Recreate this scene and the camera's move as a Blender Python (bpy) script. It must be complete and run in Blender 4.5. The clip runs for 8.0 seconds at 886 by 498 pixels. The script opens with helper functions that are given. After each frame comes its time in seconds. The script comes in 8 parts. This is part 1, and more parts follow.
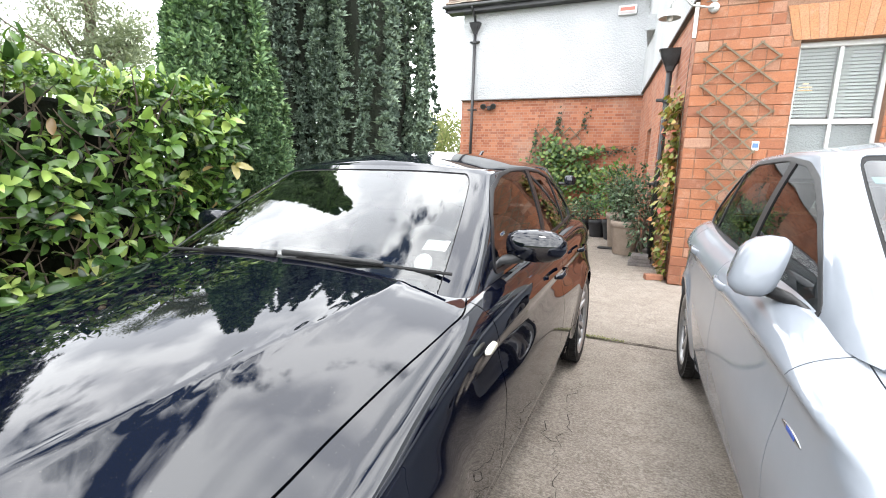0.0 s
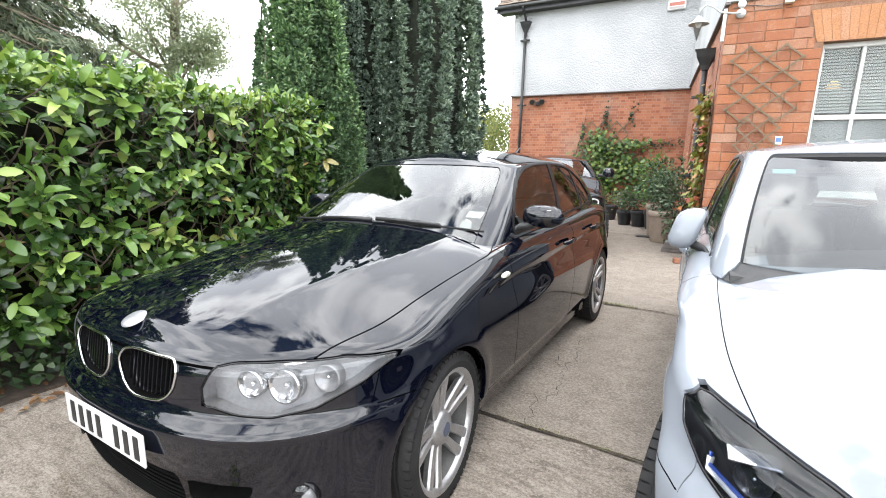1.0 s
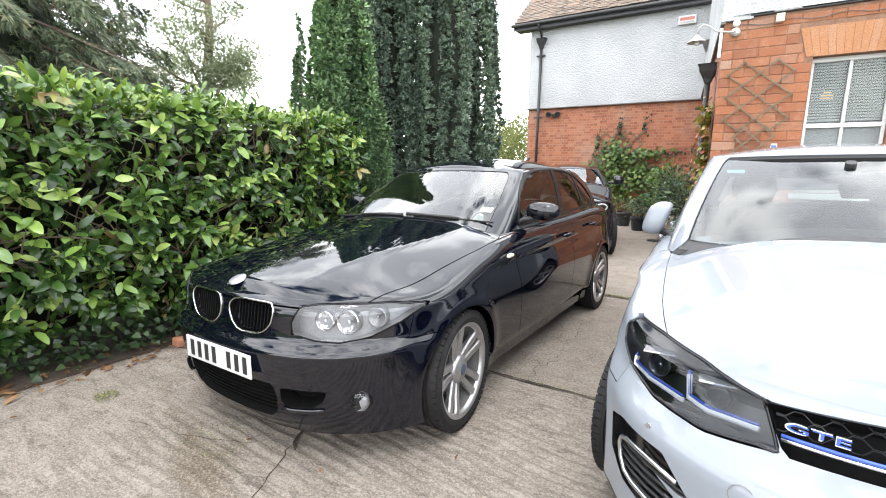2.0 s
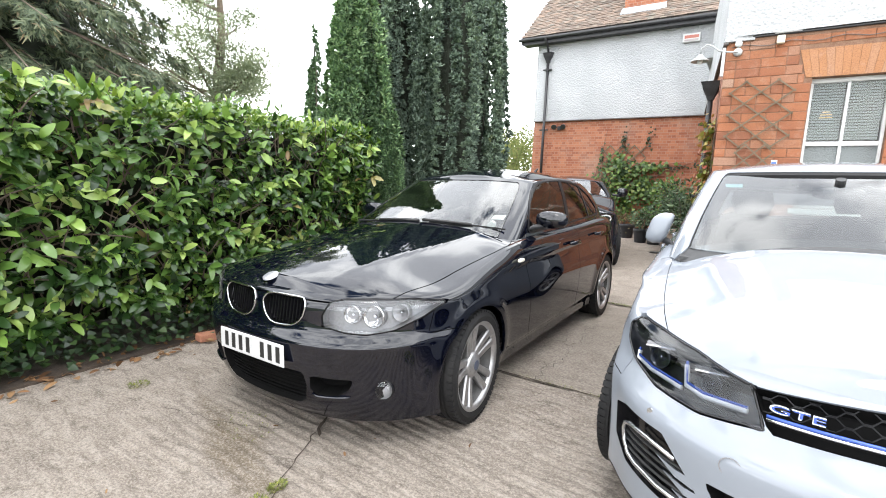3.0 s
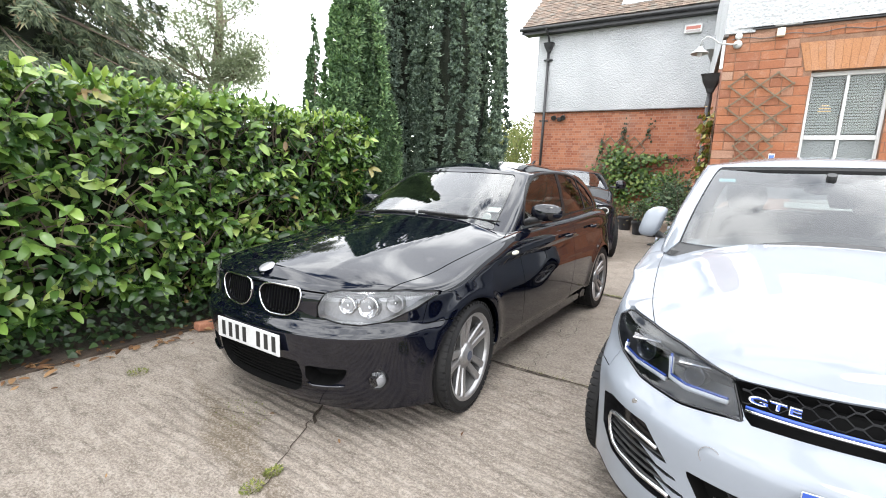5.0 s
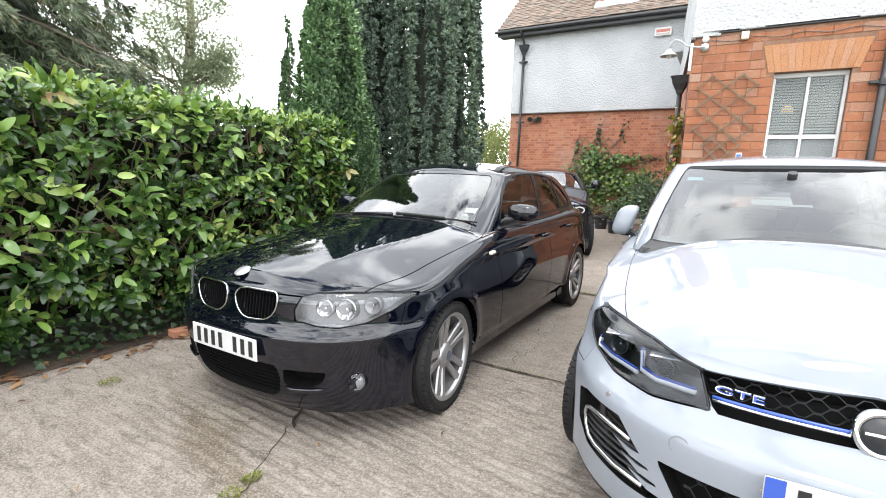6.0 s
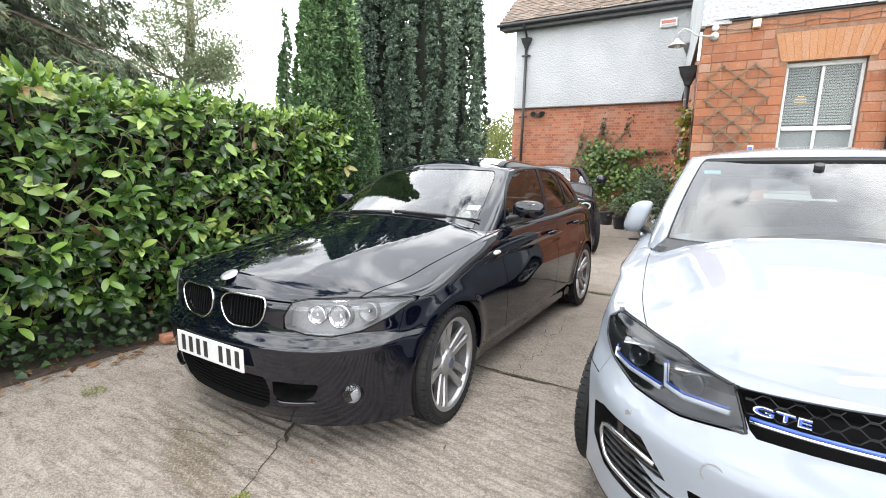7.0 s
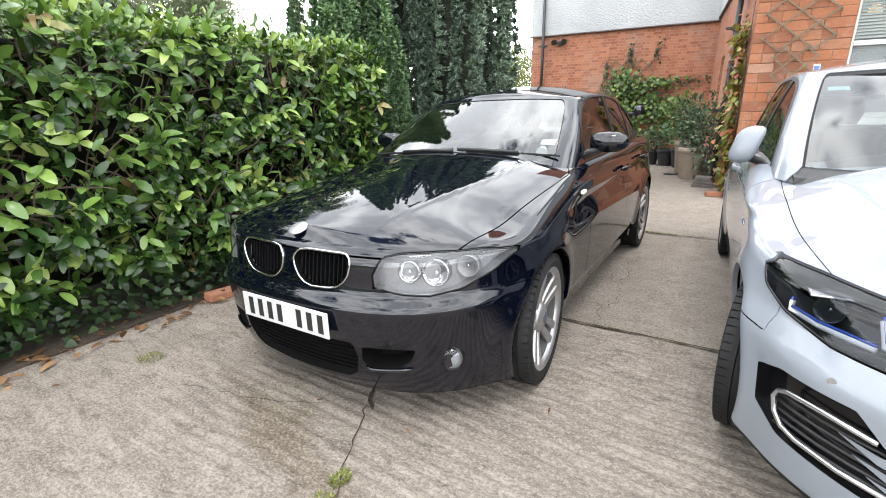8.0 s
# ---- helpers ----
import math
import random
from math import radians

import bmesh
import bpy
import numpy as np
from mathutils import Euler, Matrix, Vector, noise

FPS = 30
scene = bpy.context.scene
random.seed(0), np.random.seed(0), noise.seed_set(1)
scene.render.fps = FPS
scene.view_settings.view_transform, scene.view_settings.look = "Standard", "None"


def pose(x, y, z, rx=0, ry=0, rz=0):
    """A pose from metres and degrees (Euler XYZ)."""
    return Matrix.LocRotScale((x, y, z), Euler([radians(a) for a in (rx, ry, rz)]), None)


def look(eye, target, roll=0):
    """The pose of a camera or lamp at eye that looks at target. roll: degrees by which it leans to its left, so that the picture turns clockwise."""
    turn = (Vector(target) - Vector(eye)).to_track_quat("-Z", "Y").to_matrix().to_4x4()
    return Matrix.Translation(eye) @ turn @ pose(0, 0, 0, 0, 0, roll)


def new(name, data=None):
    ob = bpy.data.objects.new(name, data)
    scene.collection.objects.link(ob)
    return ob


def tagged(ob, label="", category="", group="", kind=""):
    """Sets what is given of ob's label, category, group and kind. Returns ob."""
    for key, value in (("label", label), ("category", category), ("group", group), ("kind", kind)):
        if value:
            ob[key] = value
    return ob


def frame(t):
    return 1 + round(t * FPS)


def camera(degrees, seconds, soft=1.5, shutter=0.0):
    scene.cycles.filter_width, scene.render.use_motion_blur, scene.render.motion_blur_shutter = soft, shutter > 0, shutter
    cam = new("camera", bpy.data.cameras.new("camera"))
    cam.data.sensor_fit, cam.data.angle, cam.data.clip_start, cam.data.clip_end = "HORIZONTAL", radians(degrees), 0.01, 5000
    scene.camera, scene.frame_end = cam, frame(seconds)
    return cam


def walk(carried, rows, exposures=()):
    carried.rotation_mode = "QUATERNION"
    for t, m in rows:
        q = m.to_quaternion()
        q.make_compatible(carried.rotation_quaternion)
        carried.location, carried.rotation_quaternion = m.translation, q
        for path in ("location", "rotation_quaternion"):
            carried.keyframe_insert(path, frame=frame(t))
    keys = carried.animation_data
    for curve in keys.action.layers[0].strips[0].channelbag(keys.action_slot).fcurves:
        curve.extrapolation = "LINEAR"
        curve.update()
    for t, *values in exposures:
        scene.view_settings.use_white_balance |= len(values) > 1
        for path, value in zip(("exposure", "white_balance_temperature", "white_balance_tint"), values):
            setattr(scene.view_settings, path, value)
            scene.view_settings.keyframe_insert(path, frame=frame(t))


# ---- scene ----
cam = camera(87.7, 8.0, soft=1.0)
PATH = [
    (0, (0.376, -0.689, 1.367), (-0.425, 1.109, 1.014), 1.8),
    (0.5, (0.601, -1.125, 1.352), (-0.324, 0.616, 1.012), -0.4),
    (0.6, (0.653, -1.204, 1.358), (-0.296, 0.521, 1.005), 0.0),
    (1, (0.816, -1.462, 1.389), (-0.177, 0.23, 1.0), 1.5),
    (1.1, (0.87, -1.549, 1.396), (-0.134, 0.133, 0.996), 1.8),
    (1.5, (1.059, -1.77, 1.359), (0.012, -0.122, 0.926), 0.9),
    (2, (1.141, -1.971, 1.352), (0.067, -0.319, 1.011), 0.9),
    (3.5, (1.173, -2.19, 1.345), (0.08, -0.543, 1.039), 2.6),
    (4, (1.163, -2.146, 1.35), (0.064, -0.509, 1.015), 2.7),
    (4.5, (1.185, -2.164, 1.363), (0.083, -0.531, 1.016), 2.6),
    (6, (1.234, -2.188, 1.362), (0.227, -0.492, 1.029), 1.9),
    (6.5, (1.224, -2.172, 1.364), (0.218, -0.477, 1.022), 1.7),
    (7, (1.155, -2.035, 1.354), (0.138, -0.348, 1.006), 1.4),
    (7.5, (1.009, -1.932, 1.324), (-0.019, -0.269, 0.905), 1.2),
    (7.7, (0.896, -1.934, 1.307), (-0.135, -0.281, 0.855), 0.9),
    (8, (0.652, -1.983, 1.295), (-0.357, -0.359, 0.708), -0.7),
]
walk(cam, [(t, look(eye, target, roll)) for t, eye, target, roll in PATH],
     [(0.0, 0.62), (0.5, 0.55), (1.0, 0.43), (1.5, 0.35), (2.0, 0.31), (3.5, 0.25), (6.0, 0.20), (7.0, 0.22), (8.0, 0.24)])

# ---- sky, sun ----
world = bpy.data.worlds.new("sky")
scene.world = world
world.use_nodes = True
wn, wl = world.node_tree.nodes, world.node_tree.links
wn.clear()
SUN_AZ, SUN_EL = 158.0, 68.0          # compass: degrees from +y towards +x
w_out = wn.new("ShaderNodeOutputWorld")
w_bg = wn.new("ShaderNodeBackground")
w_sky = wn.new("ShaderNodeTexSky")
w_sky.sky_type = "NISHITA"
w_sky.sun_disc = False
w_sky.sun_elevation, w_sky.sun_rotation = radians(SUN_EL), radians(SUN_AZ)
w_co = wn.new("ShaderNodeTexCoord")
w_map = wn.new("ShaderNodeMapping")
w_map.inputs["Scale"].default_value = (1.0, 1.0, 1.35)
w_map.inputs["Location"].default_value = (0.6, 2.3, 0.4)
w_n = wn.new("ShaderNodeTexNoise")
w_n.inputs["Scale"].default_value, w_n.inputs["Detail"].default_value = 3.0, 10.0
w_n.inputs["Roughness"].default_value, w_n.inputs["Distortion"].default_value = 0.56, 0.35
w_r = wn.new("ShaderNodeValToRGB")
w_r.color_ramp.elements[0].position, w_r.color_ramp.elements[1].position = 0.33, 0.41
w_n2 = wn.new("ShaderNodeTexNoise")
w_n2.inputs["Scale"].default_value, w_n2.inputs["Detail"].default_value = 4.2, 9.0
w_cloud = wn.new("ShaderNodeValToRGB")
w_cloud.color_ramp.elements[0].color, w_cloud.color_ramp.elements[1].color = (21.0, 21.9, 23.4, 1), (37.0, 37.8, 38.6, 1)
w_cloud.color_ramp.elements[0].position, w_cloud.color_ramp.elements[1].position = 0.42, 0.58
w_mix = wn.new("ShaderNodeMix")
w_mix.data_type = "RGBA"
wl.new(w_co.outputs["Generated"], w_map.inputs["Vector"])
wl.new(w_map.outputs["Vector"], w_n.inputs["Vector"])
wl.new(w_map.outputs["Vector"], w_n2.inputs["Vector"])
w_sep = wn.new("ShaderNodeSeparateXYZ")
w_up = wn.new("ShaderNodeMath")
w_up.operation = "MULTIPLY_ADD"                  # cloud lies thick low down and breaks overhead
w_up.inputs[1].default_value = -0.16
wl.new(w_co.outputs["Generated"], w_sep.inputs[0])
wl.new(w_sep.outputs["Z"], w_up.inputs[0])
w_low = wn.new("ShaderNodeMath")
w_low.inputs[1].default_value = 0.10
wl.new(w_n.outputs["Fac"], w_low.inputs[0])
wl.new(w_low.outputs[0], w_up.inputs[2])
wl.new(w_up.outputs[0], w_r.inputs["Fac"])
wl.new(w_n2.outputs["Fac"], w_cloud.inputs["Fac"])
wl.new(w_r.outputs["Color"], w_mix.inputs[0])
wl.new(w_sky.outputs["Color"], w_mix.inputs[6])
wl.new(w_cloud.outputs["Color"], w_mix.inputs[7])
wl.new(w_mix.outputs[2], w_bg.inputs["Color"])
w_bg.inputs["Strength"].default_value = 0.13
wl.new(w_bg.outputs["Background"], w_out.inputs["Surface"])

sun = new("sun", bpy.data.lights.new("sun", "SUN"))
sun.data.energy, sun.data.angle, sun.data.color = 1.0, radians(14), (1.0, 0.97, 0.93)
_az, _el = radians(SUN_AZ), radians(SUN_EL)
sun.matrix_world = look((math.sin(_az) * 30, math.cos(_az) * 30, math.tan(_el) * 30), (0, 0, 0))
scene.view_settings.exposure = 0.62

# ---- materials ----
def mat(name, colour, rough=0.6, metal=0.0, **more):
    """A Principled material; more: other inputs by name with _ for blanks."""
    m = bpy.data.materials.new(name)
    m.use_nodes = True
    b = m.node_tree.nodes["Principled BSDF"]
    b.inputs["Base Color"].default_value = (*colour, 1)
    b.inputs["Roughness"].default_value = rough
    b.inputs["Metallic"].default_value = metal
    for k, v in more.items():
        b.inputs[k.replace("_", " ")].default_value = v
    return m


def node(m, kind, **values):
    n = m.node_tree.nodes.new(kind)
    for k, v in values.items():
        n.inputs[k.replace("_", " ")].default_value = v
    return n


def link(m, a, b):
    m.node_tree.links.new(a, b)


def coords(m, scale=(1, 1, 1)):
    co = node(m, "ShaderNodeTexCoord")
    mp = node(m, "ShaderNodeMapping", Scale=scale)
    link(m, co.outputs["Object"], mp.inputs["Vector"])
    return mp.outputs["Vector"]


def world_coords(m, scale=(1, 1, 1)):
    co = node(m, "ShaderNodeNewGeometry")
    mp = node(m, "ShaderNodeMapping", Scale=scale)
    link(m, co.outputs["Position"], mp.inputs["Vector"])
    return mp.outputs["Vector"]


def noise_tex(m, vec, scale, detail=6.0, rough=0.6, distortion=0.0):
    n = node(m, "ShaderNodeTexNoise", Scale=scale, Detail=detail, Roughness=rough, Distortion=distortion)
    link(m, vec, n.inputs["Vector"])
    return n.outputs["Fac"]


def ramp(m, fac, *stops):
    r = node(m, "ShaderNodeValToRGB")
    e = r.color_ramp.elements
    while len(e) < len(stops):
        e.new(0.5)
    for el, (p, c) in zip(e, stops):
        el.position, el.color = p, (*c, 1)
    link(m, fac, r.inputs["Fac"])
    return r.outputs["Color"]


def blend(m, fac, a, b, mode="MIX"):
    x = node(m, "ShaderNodeMix")
    x.data_type, x.blend_type = "RGBA", mode
    for v, i in ((fac, 0), (a, 6), (b, 7)):
        if isinstance(v, (int, float)):
            x.inputs[i].default_value = v
        elif isinstance(v, tuple):
            x.inputs[i].default_value = (*v, 1)
        else:
            link(m, v, x.inputs[i])
    return x.outputs[2]


def maths(m, op, a, b=0.0, c=0.0):
    x = node(m, "ShaderNodeMath")
    x.operation = op
    for i, v in enumerate((a, b, c)):
        if isinstance(v, (int, float)):
            x.inputs[i].default_value = v
        else:
            link(m, v, x.inputs[i])
    return x.outputs[0]


def base(m):
    return m.node_tree.nodes["Principled BSDF"]


def bump(m, height, strength=0.4, distance=0.01):
    b = node(m, "ShaderNodeBump", Strength=strength, Distance=distance)
    link(m, height, b.inputs["Height"])
    link(m, b.outputs["Normal"], base(m).inputs["Normal"])


def grained(name, a, b, scale, rough=0.8, bumps=0.3, dist=0.004, fine=8.0, metal=0.0, at=coords, **more):
    """Two colours mixed by noise at two scales, with relief."""
    m = mat(name, a, rough, metal, **more)
    v = at(m)
    big, small = noise_tex(m, v, scale), noise_tex(m, v, scale * fine, 5)
    f = maths(m, "ADD", maths(m, "MULTIPLY", big, 0.55), maths(m, "MULTIPLY", small, 0.45))
    link(m, ramp(m, f, (0.36, a), (0.64, b)), base(m).inputs["Base Color"])
    bump(m, f, bumps, dist)
    return m


M_BLACK_PLASTIC = grained("black_plastic", (0.012, 0.012, 0.013), (0.03, 0.03, 0.03), 30, 0.5, 0.15, 0.001)
M_RUBBER = grained("rubber", (0.007, 0.007, 0.008), (0.016, 0.0155, 0.015), 18, 0.7, 0.2, 0.001, Specular_IOR_Level=0.25)
M_CHROME = mat("chrome", (0.62, 0.63, 0.65), 0.09, 1.0)
M_ALLOY = grained("alloy", (0.27, 0.265, 0.265), (0.38, 0.375, 0.375), 14, 0.34, 0.05, 0.001, metal=0.75)
# near-black with the shade of recesses in its colour; also plain black trim
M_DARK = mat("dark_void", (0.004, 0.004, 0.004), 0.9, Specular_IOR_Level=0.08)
M_WHITE = grained("white_gloss_paint", (0.58, 0.58, 0.57), (0.66, 0.66, 0.65), 3, 0.4, 0.1, 0.002)
M_IRON = grained("black_iron_paint", (0.012, 0.012, 0.014), (0.03, 0.03, 0.032), 12, 0.42, 0.2, 0.002)
M_STICKER = mat("pale_sticker", (0.7, 0.72, 0.7), 0.6)

# ---- shared builders ----
def part(name, bm, material, parent=None, label="", smooth=False):
    """Links a bmesh as one mesh object, under a thing or a part."""
    me = bpy.data.meshes.new(name)
    bm.to_mesh(me)
    bm.free()
    if material:
        me.materials.append(material)
    if smooth:
        me.polygons.foreach_set("use_smooth", [True] * len(me.polygons))
    ob = new(name, me)
    ob.parent = parent
    if label:
        ob["label"] = label
    return ob


def thing(name, m=None, **tags):
    """An Empty at a thing's base, that parents its parts."""
    ob = new(name)
    ob.empty_display_size = 0.1
    if m is not None:
        ob.matrix_basis = m
    return tagged(ob, **tags)


def box(x0, x1, y0, y1, z0, z1, bevel=0.0, seg=2, bm=None):
    own = bmesh.new()
    bmesh.ops.create_cube(own, size=1)
    for v in own.verts:
        v.co = Vector((x0 + (x1 - x0) * (v.co.x + 0.5), y0 + (y1 - y0) * (v.co.y + 0.5), z0 + (z1 - z0) * (v.co.z + 0.5)))
    if bevel:
        bmesh.ops.bevel(own, geom=own.edges[:], offset=bevel, segments=seg, affect="EDGES", profile=0.5)
    if bm is None:
        return own
    me = bpy.data.meshes.new("t")
    own.to_mesh(me)
    own.free()
    bm.from_mesh(me)
    bpy.data.meshes.remove(me)
    return bm


def tube(points, radius, sides=10, bm=None, closed=False, caps=True):
    """A round bar along points; radius a number or one for each point."""
    bm = bm or bmesh.new()
    pts = [Vector(p) for p in points]
    n = len(pts)
    rad = radius if isinstance(radius, (list, tuple)) else [radius] * n
    rings, up = [], None
    for i, p in enumerate(pts):
        a = pts[(i - 1) % n] if closed or i else pts[0]
        b = pts[(i + 1) % n] if closed or i < n - 1 else pts[-1]
        d = (b - a).normalized()
        if up is None:
            up = d.orthogonal().normalized()
        up = (up - d * up.dot(d)).normalized()
        side = d.cross(up)
        rings.append([bm.verts.new(p + (up * math.cos(t) + side * math.sin(t)) * rad[i]) for t in [2 * math.pi * k / sides for k in range(sides)]])
    for i in range(n if closed else n - 1):
        A, B = rings[i], rings[(i + 1) % n]
        for k in range(sides):
            bm.faces.new((A[k], A[(k + 1) % sides], B[(k + 1) % sides], B[k]))
    if caps and not closed:
        bm.faces.new(rings[0][::-1])
        bm.faces.new(rings[-1])
    return bm


def lathe(profile, steps=32, axis="z", bm=None, centre=(0, 0, 0)):
    """Turns a profile of (radius, height) about an axis."""
    bm = bm or bmesh.new()
    c = Vector(centre)
    rings = []
    for r, h in profile:
        ring = []
        for k in range(steps):
            t = 2 * math.pi * k / steps
            a, b = r * math.cos(t), r * math.sin(t)
            p = (a, b, h) if axis == "z" else (h, a, b) if axis == "x" else (b, h, a)
            ring.append(bm.verts.new(c + Vector(p)))
        rings.append(ring)
    for A, B in zip(rings, rings[1:]):
        for k in range(steps):
            bm.faces.new((A[k], A[(k + 1) % steps], B[(k + 1) % steps], B[k]))
    bmesh.ops.remove_doubles(bm, verts=bm.verts[:], dist=1e-5)
    return bm


# ---- plan ----
WALL_Y, WALL_X, WING_Y = 5.6, 0.66, 12.4        # front wall, return wall, wing
BAND_Z, EAVES_Z = 3.34, 5.75

# ---- car bodies: smooth skins, cut into panels ----
def curve(*pts):
    """A smooth curve through (t, value) pairs, level beyond its ends."""
    xs, ys = [p[0] for p in pts], [p[1] for p in pts]
    n = len(pts)
    sl = []
    for i in range(n):
        a, b = max(i - 1, 0), min(i + 1, n - 1)
        sl.append((ys[b] - ys[a]) / (xs[b] - xs[a]))
    sl[0] = (ys[1] - ys[0]) / (xs[1] - xs[0])

    def f(t):
        if t <= xs[0]:
            return ys[0]
        if t >= xs[-1]:
            return ys[-1]
        i = 0
        while t > xs[i + 1]:
            i += 1
        h = xs[i + 1] - xs[i]
        u = (t - xs[i]) / h
        return ((2 * u ** 3 - 3 * u * u + 1) * ys[i] + (u ** 3 - 2 * u * u + u) * h * sl[i]
                + (3 * u * u - 2 * u ** 3) * ys[i + 1] + (u ** 3 - u * u) * h * sl[i + 1])
    return f


def poly(pts, r=0.0):
    """Signed distance to a polygon in two coordinates, its corners rounded by r."""
    n = len(pts)
    cx, cy = sum(p[0] for p in pts) / n, sum(p[1] for p in pts) / n

    def f(px, py):
        d, inside, j = 1e9, False, n - 1
        for i in range(n):
            ax, ay = pts[i]
            bx, by = pts[j]
            ex, ey, wx, wy = bx - ax, by - ay, px - ax, py - ay
            t = max(0.0, min(1.0, (wx * ex + wy * ey) / (ex * ex + ey * ey)))
            d = min(d, (wx - ex * t) ** 2 + (wy - ey * t) ** 2)
            if (ay > py) != (by > py) and px < (bx - ax) * (py - ay) / (by - ay) + ax:
                inside = not inside
            j = i
        d = math.sqrt(d)
        return (-d if inside else d) - r
    return f


class Skin:
    """A half surface (x >= 0) of polygons with smooth normals. Each vertex: x, y, z, station, level, normal."""

    def __init__(self):
        self.V, self.F = [], []

    def grid(self, rows, tag):
        """rows[i][j] = (x, y, z, s, v); adds quads. Outward is given by the order."""
        P = np.array([[p[:3] for p in r] for r in rows])
        du, dv = np.gradient(P, axis=0), np.gradient(P, axis=1)
        N = np.cross(du, dv)
        L = np.linalg.norm(N, axis=2)
        bad = L < 1e-9
        L[bad] = 1
        N /= L[:, :, None]
        n, m = len(rows), len(rows[0])
        o = len(self.V)
        for i in range(n):
            for j in range(m):
                nx, ny, nz = N[i, j]
                if bad[i, j]:
                    nx, ny, nz = N[i, max(j - 1, 0)]
                if abs(P[i, j, 0]) < 1e-6:
                    nx = 0.0
                self.V.append((*rows[i][j], nx, ny, nz))
        for i in range(n - 1):
            for j in range(m - 1):
                q = [o + i * m + j, o + (i + 1) * m + j, o + (i + 1) * m + j + 1, o + i * m + j + 1]
                q = [k for t, k in enumerate(q) if max(abs(self.V[k][c] - self.V[q[t - 1]][c]) for c in range(3)) > 1e-6]
                if len(q) > 2:
                    self.F.append((tuple(q), tag))

    def cut(self, f, tags=None):
        """Splits the polygons along f = 0."""
        val, made, out = {}, {}, []

        def at(k):
            if k not in val:
                val[k] = f(self.V[k])
            return val[k]

        for q, tag in self.F:
            if tags and tag not in tags:
                out.append((q, tag))
                continue
            s = [at(k) for k in q]
            if min(s) >= -1e-7 or max(s) <= 1e-7:
                out.append((q, tag))
                continue
            A, B = [], []
            for i, k in enumerate(q):
                j = (i + 1) % len(q)
                k2, a, b = q[j], s[i], s[j]
                if a <= 0:
                    A.append(k)
                if a >= 0:
                    B.append(k)
                if a * b < 0:
                    e = (min(k, k2), max(k, k2))
                    if e not in made:
                        t = val[e[0]] / (val[e[0]] - val[e[1]])
                        made[e] = len(self.V)
                        self.V.append(tuple(p + (r - p) * t for p, r in zip(self.V[e[0]], self.V[e[1]])))
                        val[made[e]] = 0.0
                    A.append(made[e])
                    B.append(made[e])
            if len(A) > 2:
                out.append((tuple(A), tag))
            if len(B) > 2:
                out.append((tuple(B), tag))
        self.F = out

    def region(self, f, name, tags=None, gap=0.0, seam="seam"):
        """Marks what lies inside f as name; a strip of twice the gap round it becomes seam."""
        if gap:
            self.cut(lambda p: f(p) - gap, tags)
        self.cut(lambda p: f(p) + gap, tags)
        out = []
        for q, tag in self.F:
            if tags is None or tag in tags:
                c = [sum(self.V[k][i] for k in q) / len(q) for i in range(5)]
                d = f(c)
                tag = name if d < -gap else seam if d < gap else tag
            out.append((q, tag))
        self.F = out

    def faces(self, *tags):
        return [q for q, t in self.F if t in tags]

    def loops(self, *tags):
        """The border loops of a region, as lists of vertex numbers."""
        nxt = {}
        for q in self.faces(*tags):
            for i, k in enumerate(q):
                nxt[(k, q[(i + 1) % len(q)])] = 1
        edge = {}
        for a, b in nxt:
            if (b, a) not in nxt:
                edge.setdefault(a, []).append(b)
        out = []
        while edge:
            a = next(iter(edge))
            loop = [a]
            while loop[-1] in edge:
                k = loop[-1]
                b = edge[k].pop()
                if not edge[k]:
                    del edge[k]
                if b == loop[0]:
                    break
                loop.append(b)
            out.append(loop)
        return out


def corner(a, b, r):
    """Two limits joined by a round corner."""
    return math.hypot(max(a + r, 0.0), max(b + r, 0.0)) - r + min(max(a + r, b + r), 0.0)


